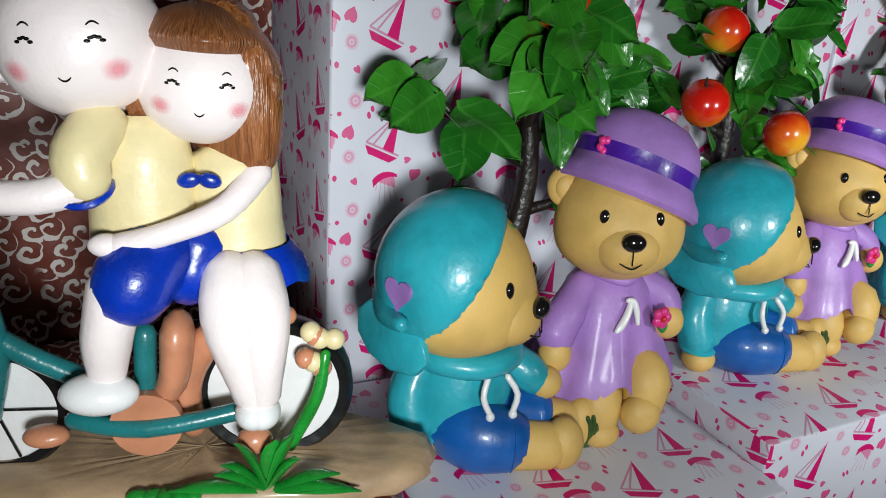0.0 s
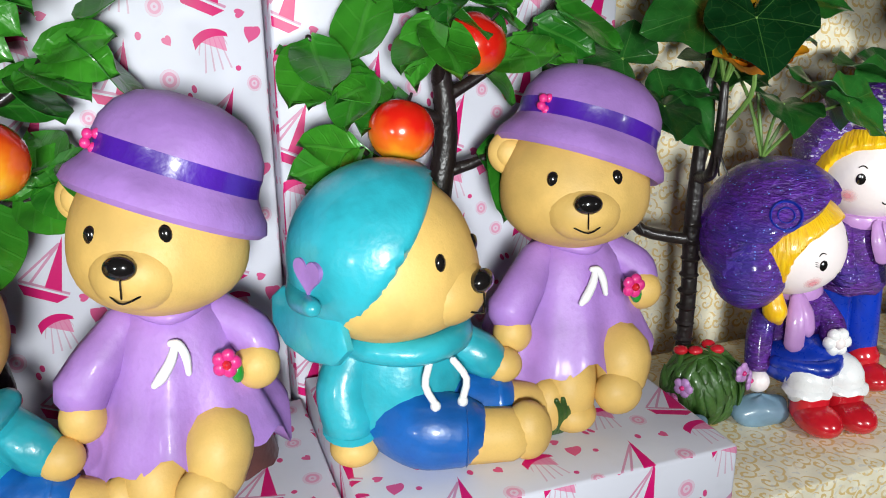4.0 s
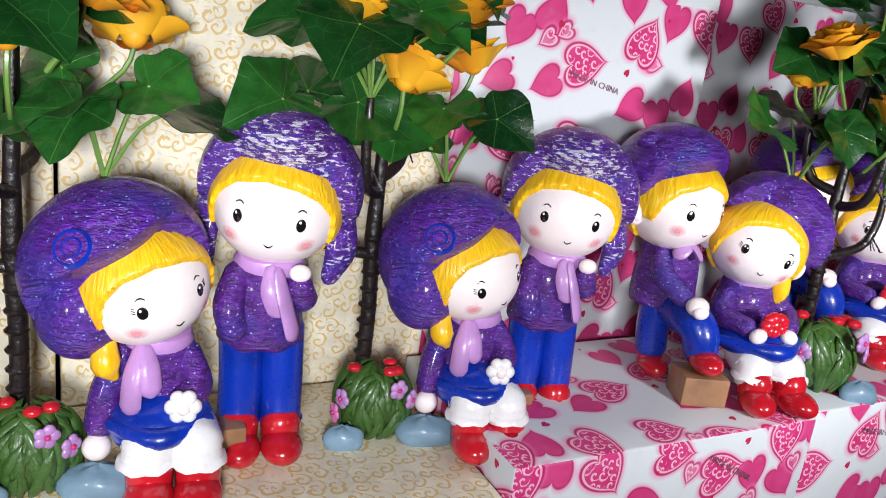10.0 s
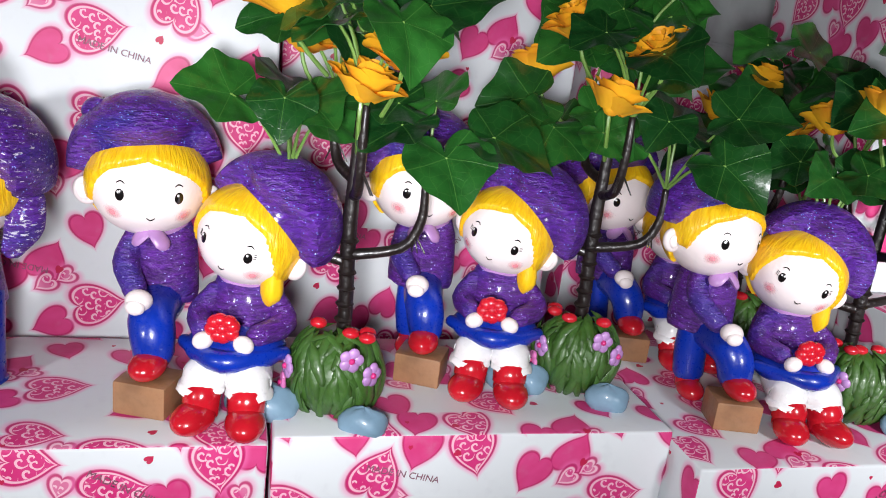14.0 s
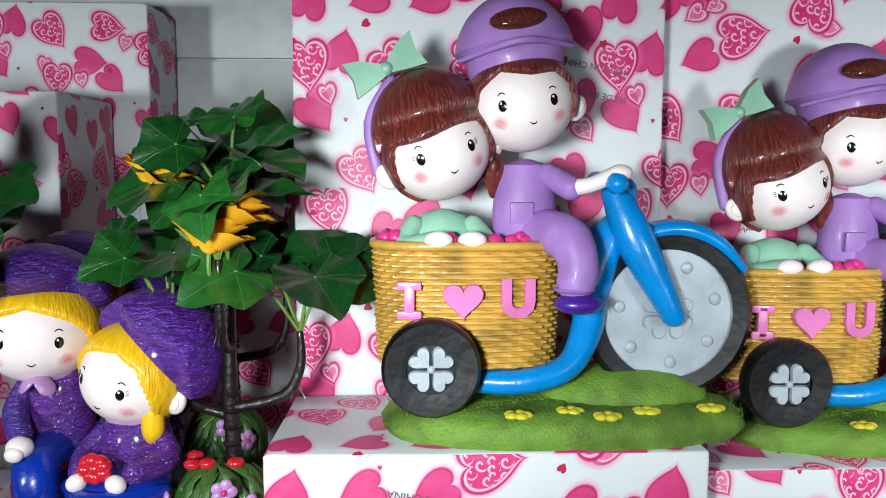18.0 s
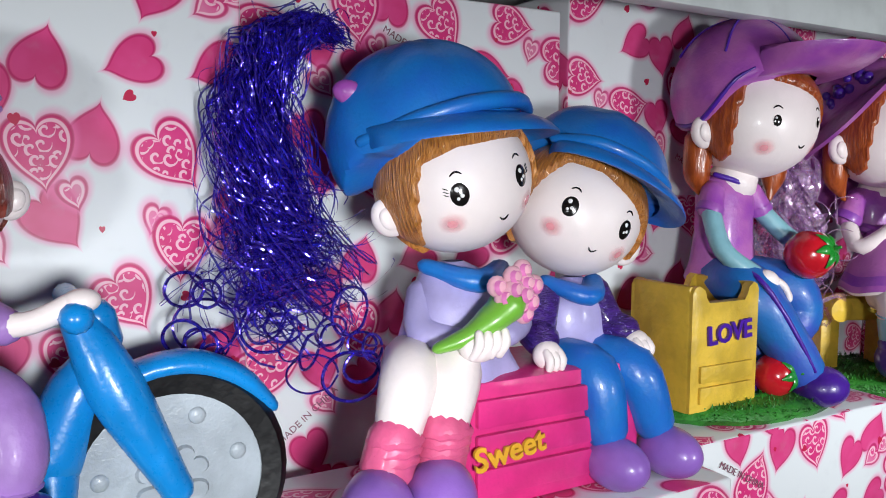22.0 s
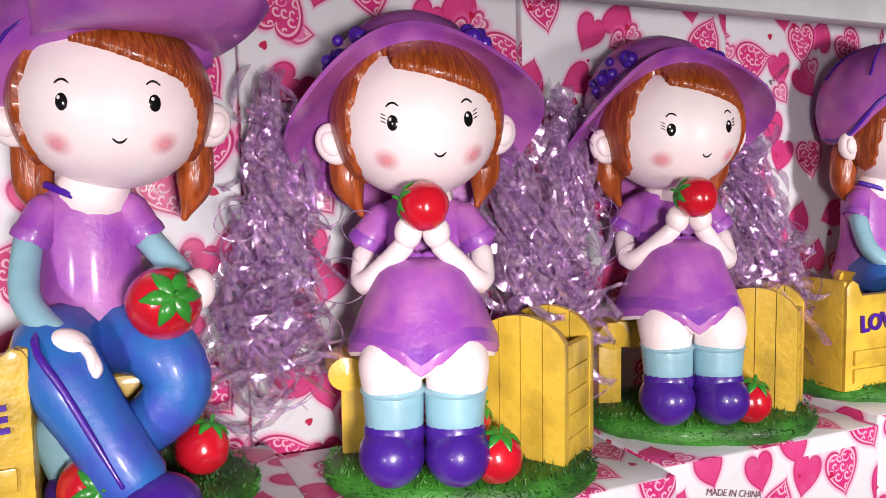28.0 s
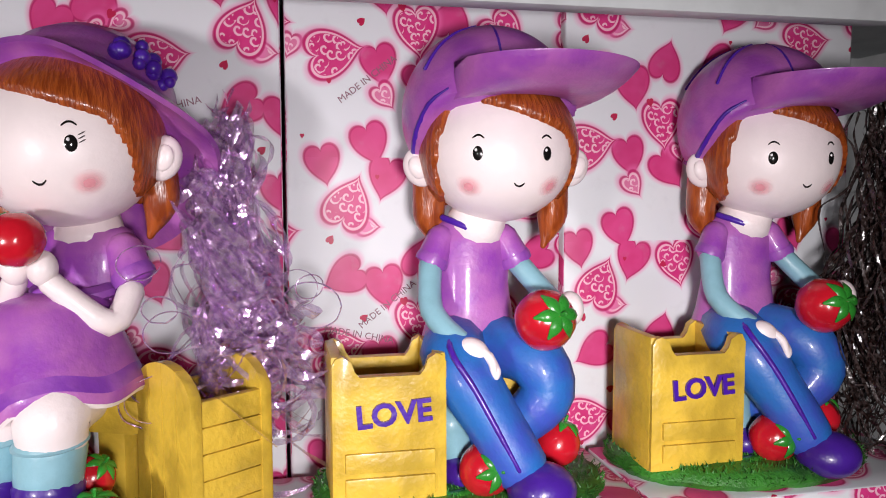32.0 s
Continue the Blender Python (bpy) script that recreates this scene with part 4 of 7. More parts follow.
def heart_outline(w, n=28):
    return [(w * math.sin(a) ** 3, w * (0.81 * math.cos(a) - 0.31 * math.cos(2 * a) - 0.12 * math.cos(3 * a) - 0.06 * math.cos(4 * a))) for a in [2 * math.pi * k / n for k in range(n)]]


def teal_bear():
    s = Shape()
    c = Vector((-0.06, -0.02, 0.105))
    bear_head(s, c, 0.041, 44, 3, 0, (0, 1))
    s.m = Matrix.Translation(c)
    # cap worn backwards, tipped to the back; a short peak hangs at the nape
    way = Vector((-0.83, 0.1, 0.55)).normalized()
    s.blob((-0.002, 0.001, 0.002), (0.0475, 0.045, 0.0455), M["teal"], (0, 0, 0), lambda az, el: 0.76 + 0.24 * min(1.0, max(0.0, (dirv(az, el).dot(way) - 0.06) / 0.08 + 0.5)), 72, 44)
    peak = [(0.0, 0.0), (0.022, -0.004), (0.03, -0.014), (0.024, -0.024), (0.008, -0.029), (-0.01, -0.028), (-0.022, -0.021), (-0.026, -0.01), (-0.02, -0.002)]
    s.prism(peak[::-1], 0.005, M["teal"], (-0.04, -0.008, -0.012), (-12, 8, -62), 0.0012)
    s.tube([(-0.044, -0.03, -0.009), (-0.046, -0.008, -0.012), (-0.044, 0.014, -0.008)], [0.004, 0.006, 0.004], M["teal"], 10, 4)
    s.prism(heart_outline(0.0095), 0.004, M["lilac"], (-0.0425, -0.0195, 0.003), (0, 0, -64), 0.0)
    s.m = Matrix.Translation((0, -0.01, 0))
    s.lathe([(0.012, 0.074), (0.022, 0.071), (0.029, 0.058), (0.033, 0.04), (0.035, 0.022), (0.03, 0.012), (0.0, 0.01)], M["teal"], (-0.052, 0.0, 0), (0, 0, 0), 36, 0.88, lambda a, r: 0.0018 * math.sin(a * 5 + r * 160))
    # rolled hood round the neck and folds
    s.tube([(-0.082, 0.004, 0.062), (-0.076, -0.018, 0.064), (-0.056, -0.03, 0.063), (-0.034, -0.024, 0.064), (-0.024, -0.004, 0.066)], [0.008, 0.009, 0.0085, 0.009, 0.007], M["teal"], 12, 5, 0.8)
    s.tube([(-0.075, 0.0, 0.058), (-0.086, -0.006, 0.038), (-0.084, -0.012, 0.02)], [0.012, 0.013, 0.0135], M["teal"], 16, 5)
    s.lathe([(0.0115, -0.002), (0.0142, 0.0), (0.0115, 0.002)], M["teal"], (-0.084, -0.0125, 0.018), (10, 0, 0), 18)
    s.blob((-0.083, -0.015, 0.009), (0.0125, 0.012, 0.0095), M["bear"])
    s.tube([(-0.03, -0.004, 0.056), (-0.016, -0.014, 0.049), (-0.01, -0.016, 0.044)], [0.0115, 0.0115, 0.0105], M["teal"])
    s.blob((-0.004, -0.018, 0.042), (0.0105, 0.0095, 0.0095), M["bear"])
    s.tube([(-0.06, -0.008, 0.019), (-0.05, -0.026, 0.019), (-0.032, -0.034, 0.018)], [0.02, 0.0205, 0.018], M["shorts"], 20, 5)
    s.tube([(-0.05, 0.0, 0.021), (-0.03, -0.012, 0.023), (-0.008, -0.018, 0.022)], [0.017, 0.0175, 0.0155], M["shorts"], 20, 5)
    for q, (x, y, z, rz) in enumerate(((-0.031, -0.0345, 0.018, 72), (-0.007, -0.018, 0.022, 75))):
        s.lathe([(0.0155, -0.0015), (0.018 - q * 0.002, 0.0), (0.0155, 0.0015)], M["shorts"], (x, y, z), (90, 0, rz), 18)
    s.tube([(-0.03, -0.035, 0.0155), (-0.008, -0.04, 0.0145)], [0.0145, 0.0135], M["bear"])
    s.blob((0.0, -0.041, 0.0155), (0.0125, 0.012, 0.0155), M["bear"])
    s.tube([(-0.01, -0.018, 0.02), (0.014, -0.022, 0.017)], [0.0135, 0.0125], M["bear"])
    s.blob((0.02, -0.023, 0.0165), (0.0105, 0.0115, 0.0155), M["bear"])
    # moss between the two bears
    for q in range(9):
        s.tube([(0.022 + 0.002 * (q % 3), -0.026 + 0.004 * (q // 3), 0.002), (0.023 + 0.002 * (q % 3), -0.031 + 0.004 * (q // 3), 0.014), (0.02 + 0.004 * (q % 3), -0.033 + 0.004 * (q // 3), 0.024)], [0.003, 0.004, 0.0015], M["bush"], 6, 3)
    for k in (-1, 1):
        s.tube([(-0.043 + k * 0.006, -0.033, 0.057), (-0.042 + k * 0.0105, -0.037, 0.048), (-0.041 + k * 0.007, -0.038, 0.038)], 0.0019, M["white"], 8, 3)
        s.blob((-0.041 + k * 0.007, -0.0385, 0.037), 0.0028, M["white"], seg=8, rings=6)
    return s


def lilac_bear():
    s = Shape()
    h = bear_head(s, (0.047, -0.004, 0.13), 0.037, -20, 6, -1, (1, 0))
    s.m = h @ Matrix.Translation((0, 0.004, 0.003)) @ Matrix.Rotation(radians(18), 4, "Y") @ Matrix.Rotation(radians(-9), 4, "X")
    brim = [(0.03, 0.012), (0.044, 0.006), (0.0465, 0.0085), (0.0452, 0.0135), (0.041, 0.0185), (0.0385, 0.0225), (0.0378, 0.0275), (0.0382, 0.031), (0.037, 0.038), (0.0325, 0.046), (0.0245, 0.0525), (0.012, 0.0562), (0.0, 0.0568)]
    s.lathe(brim[:6], M["lilac"], seg=40)
    s.lathe(brim[5:8], M["violet"], seg=40)
    s.lathe(brim[7:], M["lilac"], seg=40)
    for q in range(5):
        s.blob((-0.028 + 0.0028 * math.cos(q * 1.257), -0.0265 + 0.0015 * math.cos(q * 1.257), 0.027 + 0.0032 * math.sin(q * 1.257)), (0.0024, 0.002, 0.0024), M["hot"], seg=8, rings=6)
    s.m = Matrix.Identity(4)
    prof = [(0.004, 0.1), (0.02, 0.097), (0.027, 0.088), (0.032, 0.074), (0.04, 0.057), (0.046, 0.045), (0.05, 0.037), (0.0515, 0.033), (0.044, 0.035)]
    s.lathe(prof, M["lilac"], (0.048, 0.0, 0), seg=64, squash=0.86, wave=lambda a, r: (0.0036 * math.sin(a * 6) + 0.0026 * math.sin(a * 11 + 1)) * max(0, (r - 0.026) / 0.014))
    s.tube([(0.03, -0.006, 0.099), (0.048, -0.02, 0.096), (0.066, -0.006, 0.099)], 0.0032, M["lilac"], 8, 5)
    s.tube([(0.028, -0.004, 0.09), (0.013, -0.012, 0.074), (0.006, -0.014, 0.064)], [0.01, 0.012, 0.013], M["lilac"])
    s.blob((0.006, -0.018, 0.054), (0.0105, 0.01, 0.011), M["bear"])
    s.tube([(0.068, -0.002, 0.09), (0.083, -0.01, 0.08), (0.086, -0.014, 0.072)], [0.01, 0.011, 0.01], M["lilac"])
    s.blob((0.084, -0.018, 0.068), (0.011, 0.011, 0.011), M["bear"])
    for q in range(5):
        s.blob((0.07 + 0.0036 * math.cos(q * 1.257), -0.0315, 0.0765 + 0.0036 * math.sin(q * 1.257)), (0.0033, 0.0025, 0.0033), M["hot"], seg=10, rings=7)
    s.blob((0.07, -0.0335, 0.0765), 0.0022, M["red"], seg=8, rings=6)
    s.blob((0.0745, -0.028, 0.07), (0.003, 0.003, 0.005), M["leaf_paint"], seg=10, rings=6)
    s.tube([(0.047, -0.0265, 0.087), (0.0505, -0.0275, 0.0865), (0.053, -0.0285, 0.081), (0.0535, -0.031, 0.074)], [0.0016, 0.002, 0.0021, 0.0014], M["white"], 8, 4)
    s.tube([(0.049, -0.027, 0.0865), (0.0465, -0.029, 0.08), (0.042, -0.031, 0.074), (0.0385, -0.032, 0.071)], [0.0016, 0.0024, 0.0026, 0.0016], M["white"], 8, 4)
    s.tube([(0.042, -0.012, 0.034), (0.034, -0.03, 0.026), (0.034, -0.032, 0.014)], [0.017, 0.0155, 0.0135], M["bear"])
    s.blob((0.034, -0.034, 0.01), (0.0135, 0.0145, 0.01), M["bear"])
    s.tube([(0.062, -0.012, 0.04), (0.063, -0.034, 0.04), (0.06, -0.04, 0.026)], [0.017, 0.016, 0.013], M["bear"])
    s.blob((0.055, -0.046, 0.024), (0.013, 0.011, 0.012), M["bear"])
    return s


def stump_mesh():
    s = Shape()
    s.lathe([(0.0, 0.042), (0.02, 0.043), (0.023, 0.04), (0.022, 0.02), (0.026, 0.0), (0.0, 0.0)], M["stump"], seg=20, wave=lambda a, r: 0.002 * math.sin(a * 5))
    return s


# ---- purple couples ----
def doll_head(s, c, r, yaw, pitch, roll, hairmat, line, eyes=None, ears=True, tone="blush", grow=1.07):
    h = frame_at(c, yaw, pitch, roll)
    keep, s.m = s.m, s.m @ h
    rr = (r * 1.04, r * 0.97, r * 0.98)
    s.blob((0, 0, 0), rr, M["skin"], fn=lambda az, el: 1 + 0.04 * math.exp(-((el + 28) / 24) ** 2) * math.cos(radians(az)) ** 2, seg=36, rings=22)
    s.blob((0, 0, 0), (r * 1.04, r * 1.0, r * 1.0), hairmat, fn=hair(line, grow, 0.86, 7.0), seg=96, rings=60)
    if ears:
        for k in (-1, 1):
            s.blob((k * r * 1.06, r * 0.04, -r * 0.24), (r * 0.22, r * 0.14, r * 0.27), M["skin"], (0, k * 24, 0), seg=18, rings=12)
            s.blob((k * r * 1.1, -r * 0.07, -r * 0.24), (r * 0.12, r * 0.06, r * 0.16), M["limb"], (0, k * 24, 0), seg=12, rings=8)
    face(s, Matrix.Identity(4), (rr[0] * 1.0, rr[1] * 1.0, rr[2]), **(eyes or {}))
    s.m = keep
    return h


def red_boot(s, x, y, k=1.0, yaw=0):
    s.m, keep = s.m @ Matrix.Translation((x, y, 0)) @ Matrix.Rotation(radians(yaw), 4, "Z"), s.m
    s.blob((0, -0.006 * k, 0.0085 * k), (0.0115 * k, 0.016 * k, 0.009 * k), M["red"])
    s.tube([(0, 0.002, 0.008 * k), (0, 0.003, 0.02 * k)], [0.0105 * k, 0.011 * k], M["red"])
    s.m = keep


KNIT = dict(eye=(28, -3), size=(4.6, 6.2), cheeks=(38, -24), smile=(2, -28))


def scarf(s, c, w, tails):
    s.lathe([(w * 0.6, 0.006), (w, 0.0045), (w * 1.12, 0.0), (w, -0.0045), (w * 0.6, -0.006)], M["scarf"], c, (8, 0, 0), 24, 0.85)
    for t in tails:
        s.tube(t, [0.0042, 0.0058, 0.006], M["scarf"], 10, 4, 0.45)


def pantaloons(s, c, w, top, foot, apart, depth=0.9):
    """Two stout white legs, seated, with a frilled hem at the boots."""
    for k in (-1, 1):
        x = c[0] + k * apart
        s.tube([(x - k * 0.003, c[1] + 0.02, top), (x, c[1], top - 0.003), (x + k * 0.001, c[1] - 0.003, (top + foot) / 2), (x + k * 0.0015, c[1] - 0.003, foot)], [w, w * 1.06, w * 0.94, w * 0.98], M["white"], 20, 5, depth)
        s.lathe([(w * 0.8, 0.005), (w * 1.03, 0.003), (w * 1.1, 0.0), (w * 0.85, -0.001)], M["white"], (x + k * 0.0015, c[1] - 0.003, foot), (0, 0, 0), 28, 0.95, lambda q, r: 0.0008 * math.sin(q * 7) * (r > w))


def standing_couple():
    """A girl who sits and a boy who stands behind her, both in purple knits."""
    s = Shape()
    g = doll_head(s, (-0.006, -0.0035, 0.1125), 0.0325, 29, 2, -13, M["yellow"], fringe((-180, -50), (-104, -50), (-94, -18), (-70, -24), (-58, 10), (-40, 26), (-8, 33), (24, 28), (46, 18), (60, 4), (70, -26), (94, -20), (104, -50), (180, -50)), dict(KNIT, lashes=True), False)
    s.m = g
    # slouched cap that falls to the back
    s.blob((-0.008, 0.008, 0.013), (0.0475, 0.0455, 0.044), M["cap"], (0, -12, 0), hair(lambda az: 30 - 58 * ease((abs(az + 22) - 58) / 32) - 6 * ease((-az - 40) / 20), 1.0, 0.6, 9), 72, 46)
    s.blob((-0.03, 0.012, -0.006), (0.022, 0.024, 0.026), M["cap"], (0, 20, 0), seg=24, rings=14)
    for r in (0.0085, 0.0045):
        s.lathe([(r - 0.0014, -0.002), (r, 0.0004), (r + 0.0014, -0.002)], M["blue"], (-0.0365, -0.0165, 0.0385), (55, 0, -50), 20)
    s.tube([(-0.028, -0.002, -0.022), (-0.031, -0.005, -0.032), (-0.029, -0.006, -0.04)], [0.006, 0.0075, 0.003], M["yellow"])
    s.m = Matrix.Identity(4)
    s.lathe([(0.012, 0.084), (0.0185, 0.08), (0.022, 0.066), (0.0235, 0.052), (0.02, 0.044)], M["sweater"], (0.002, 0.0, 0), (0, 0, 0), 32, 0.85, lambda q, r: 0.001 * math.sin(q * 6 + r * 300))
    scarf(s, (0.002, -0.002, 0.082), 0.0165, [[(-0.007, -0.018, 0.081), (-0.01, -0.024, 0.068), (-0.011, -0.026, 0.053)], [(-0.004, -0.018, 0.081), (-0.002, -0.023, 0.072), (-0.001, -0.025, 0.062)]])
    s.tube([(-0.014, -0.002, 0.075), (-0.023, -0.008, 0.055), (-0.0265, -0.014, 0.036)], [0.008, 0.0085, 0.008], M["sweater"])
    s.blob((-0.0275, -0.018, 0.026), (0.0075, 0.007, 0.0075), M["limb"], seg=18, rings=12)
    s.tube([(0.016, -0.004, 0.074), (0.022, -0.016, 0.06), (0.016, -0.026, 0.055)], [0.008, 0.0085, 0.0075], M["sweater"])
    for q in range(6):
        s.blob((0.015 + 0.0055 * math.cos(q * 1.05), -0.032, 0.055 + 0.0055 * math.sin(q * 1.05)), (0.0042, 0.004, 0.0042), M["white"], seg=10, rings=8)
    s.blob((0.015, -0.033, 0.055), 0.0045, M["limb"], seg=10, rings=8)
    s.blob((0.004, -0.012, 0.038), (0.0275, 0.027, 0.018), M["blue"])
    s.tube([(-0.02, -0.022, 0.041), (0.004, -0.0385, 0.04), (0.028, -0.022, 0.042)], [0.004, 0.006, 0.004], M["blue"], 10, 5)
    pantaloons(s, (0.0105, -0.03), 0.0138, 0.035, 0.024, 0.0115)
    for k in (-1, 1):
        red_boot(s, 0.0115 + k * 0.0122, -0.037, 1.12)
    # the boy
    b = doll_head(s, (0.0635, 0.0235, 0.1515), 0.0345, -14, 0, 4, M["yellow"], fringe((-180, -50), (-104, -50), (-94, -18), (-70, -24), (-58, 10), (-40, 26), (-8, 33), (24, 28), (46, 18), (60, 4), (70, -26), (94, -20), (104, -50), (180, -50)), KNIT, False)
    s.m = b
    s.blob((0.001, 0.004, 0.011), (0.047, 0.0455, 0.045), M["snowcap"], (0, 0, 0), hair(lambda az: 36 - 54 * ease((abs(az) - 48) / 28), 1.0, 0.72, 8), 72, 46)
    for k in (-1, 1):
        s.tube([(k * 0.037, 0.006, -0.004), (k * 0.04, 0.002, -0.02), (k * 0.036, -0.003, -0.036)], [0.011, 0.0115, 0.007], M["snowcap"], 16, 4, 0.6)
    s.m = Matrix.Identity(4)
    s.lathe([(0.008, 0.124), (0.017, 0.119), (0.021, 0.106), (0.0235, 0.088), (0.0255, 0.074), (0.023, 0.0705), (0.015, 0.07)], M["sweater"], (0.0585, 0.021, 0), (0, 0, 0), 36, 0.95, lambda q, r: 0.001 * math.sin(q * 7 + r * 300))
    scarf(s, (0.061, 0.019, 0.12), 0.0185, [[(0.064, 0.0, 0.118), (0.068, -0.004, 0.102), (0.073, -0.004, 0.084)], [(0.06, 0.001, 0.119), (0.06, -0.003, 0.108), (0.064, -0.004, 0.098)]])
    s.tube([(0.044, 0.016, 0.113), (0.038, 0.004, 0.098), (0.041, 0.0, 0.084)], [0.0085, 0.0088, 0.008], M["sweater"])
    s.tube([(0.074, 0.014, 0.113), (0.08, 0.008, 0.1), (0.076, 0.0, 0.112)], [0.0085, 0.0085, 0.007], M["sweater"])
    s.blob((0.0755, -0.002, 0.119), (0.0062, 0.005, 0.005), M["limb"])
    for k in (-1, 1):
        s.tube([(0.059 + k * 0.0115, 0.02, 0.08), (0.06 + k * 0.0118, 0.017, 0.044), (0.06 + k * 0.0125, 0.016, 0.02)], [0.0135, 0.0128, 0.0125], M["blue"], 18, 5)
        s.lathe([(0.0115, -0.002), (0.014, 0.0), (0.0115, 0.002)], M["blue"], (0.06 + k * 0.0125, 0.016, 0.021), (0, 0, 0), 18)
        red_boot(s, 0.06 + k * 0.0125, 0.008, 1.1)
    s.slab((0.037, 0.0, 0.014), (0.026, 0.018, 0.026), M["wood"], (0, 0, 8), 0.002)
    return s


def sitting_couple():
    """A boy with one foot on a crate and a girl who holds a red rose."""
    s = Shape()
    b = doll_head(s, (-0.055, 0.012, 0.134), 0.035, 22, -1, 2, M["yellow"], fringe((-180, -50), (-104, -50), (-94, -14), (-70, -20), (-58, 6), (-44, 20), (-4, 34), (16, 28), (40, 18), (58, 4), (68, -16), (94, -14), (104, -50), (180, -50)), KNIT, True)
    s.m = b
    s.blob((-0.002, 0.006, 0.013), (0.0475, 0.0455, 0.045), M["cap"], (0, -8, 0), hair(lambda az: 32 - 36 * ease((abs(az) - 50) / 32), 1.0, 0.74, 8), 72, 46)
    s.blob((-0.033, 0.008, 0.042), (0.009, 0.009, 0.008), M["cap"], (0, -30, 0), seg=18, rings=12)
    s.lathe([(0.0084, -0.002), (0.0098, 0.0004), (0.0112, -0.002)], M["blue"], (-0.031, -0.01, 0.0415), (50, 0, -60), 20)
    s.m = Matrix.Identity(4)
    s.lathe([(0.004, 0.114), (0.019, 0.109), (0.0235, 0.096), (0.025, 0.078), (0.0255, 0.064), (0.025, 0.057), (0.018, 0.054)], M["sweater"], (-0.048, 0.016, 0), seg=32, squash=0.8, wave=lambda q, r: 0.001 * math.sin(q * 7 + r * 300))
    scarf(s, (-0.05, 0.013, 0.109), 0.0185, [[(-0.047, -0.004, 0.109), (-0.042, -0.0075, 0.105), (-0.038, -0.008, 0.1)], [(-0.047, -0.004, 0.109), (-0.05, -0.0075, 0.105), (-0.054, -0.008, 0.101)]])
    s.tube([(-0.06, 0.008, 0.1), (-0.062, -0.006, 0.084), (-0.05, -0.02, 0.071)], [0.008, 0.0085, 0.0075], M["sweater"])
    s.blob((-0.044, -0.03, 0.0685), (0.0085, 0.0075, 0.007), M["limb"], seg=18, rings=12)
    s.blob((-0.044, -0.036, 0.066), (0.0062, 0.004, 0.005), M["limb"], seg=14, rings=10)
    s.tube([(-0.05, 0.014, 0.07), (-0.052, 0.012, 0.04), (-0.05, 0.012, 0.018)], [0.013, 0.0125, 0.012], M["blue"])
    red_boot(s, -0.05, 0.008, 0.9)
    s.tube([(-0.044, 0.012, 0.056), (-0.04, -0.018, 0.055), (-0.036, -0.028, 0.047), (-0.034, -0.03, 0.034)], [0.015, 0.0145, 0.014, 0.0125], M["blue"])
    s.slab((-0.034, -0.036, 0.011), (0.034, 0.03, 0.022), M["wood"], (0, 0, -6), 0.002)
    s.m = Matrix.Translation((0, 0, 0.022))
    red_boot(s, -0.034, -0.034, 0.98)
    s.m = Matrix.Identity(4)
    g = doll_head(s, (0.015, 0.0045, 0.1085), 0.033, -17, 0, 13, M["yellow"], fringe((-180, -60), (-104, -58), (-94, -20), (-70, -30), (-58, -4), (-42, 24), (-20, 34), (10, 40), (40, 26), (58, -10), (72, -40), (94, -36), (104, -58), (180, -60)), dict(KNIT, lashes=True), True)
    s.m = g
    s.blob((0.008, 0.01, 0.015), (0.0455, 0.0425, 0.042), M["cap"], (0, 16, 0), hair(lambda az: 38 - 48 * ease((abs(az) - 48) / 28), 1.0, 0.72, 8), 72, 46)
    s.tube([(0.024, -0.008, -0.012), (0.028, -0.008, -0.026), (0.027, -0.008, -0.036)], [0.007, 0.0075, 0.003], M["yellow"])
    s.m = Matrix.Identity(4)
    s.lathe([(0.012, 0.086), (0.02, 0.08), (0.0245, 0.066), (0.026, 0.046), (0.02, 0.04)], M["sweater"], (0.015, 0.003, 0), (0, 0, 0), 32, 0.85, lambda q, r: 0.001 * math.sin(q * 6 + r * 300))
    scarf(s, (0.015, 0.001, 0.084), 0.017, [])
    for k in (-1, 1):
        s.tube([(0.015 + k * 0.018, -0.002, 0.071), (0.016 + k * 0.027, -0.012, 0.058), (0.014 + k * 0.0165, -0.034, 0.056)], [0.0075, 0.0085, 0.007], M["sweater"])
        s.blob((0.013 + k * 0.0125, -0.043, 0.053), (0.0066, 0.0055, 0.0055), M["limb"], (0, k * 25, 0))
    for q in range(9):
        a = q * 2.4
        s.blob((0.012 + 0.0062 * math.cos(a) * (q > 0), -0.042, 0.062 + 0.0052 * math.sin(a) * (q > 0)), (0.0052, 0.0045, 0.0048), M["red"], seg=10, rings=8)
    s.blob((0.015, -0.02, 0.042), (0.032, 0.031, 0.013), M["blue"], seg=36, rings=20)
    s.tube([(-0.017, -0.024, 0.043), (0.015, -0.05, 0.0435), (0.047, -0.024, 0.043)], [0.0045, 0.007, 0.0045], M["blue"], 10, 5)
    pantaloons(s, (0.016, -0.042), 0.0135, 0.032, 0.0225, 0.0135)
    for k in (-1, 1):
        s.tube([(0.016 + k * 0.0135, -0.046, 0.0225), (0.016 + k * 0.014, -0.049, 0.014)], [0.0115, 0.0112], M["red"])
        red_boot(s, 0.017 + k * 0.0145, -0.052, 1.08, k * 12)
    return s


def blade_mesh():
    s = Shape()
    s.tube([(0, 0, 0), (0, -0.0035, 0.01), (0, -0.005, 0.02), (0, -0.0045, 0.028)], [0.0024, 0.0042, 0.0036, 0.0008], M["bush"], 8, 3, 0.5)
    return s.mesh("leaf")


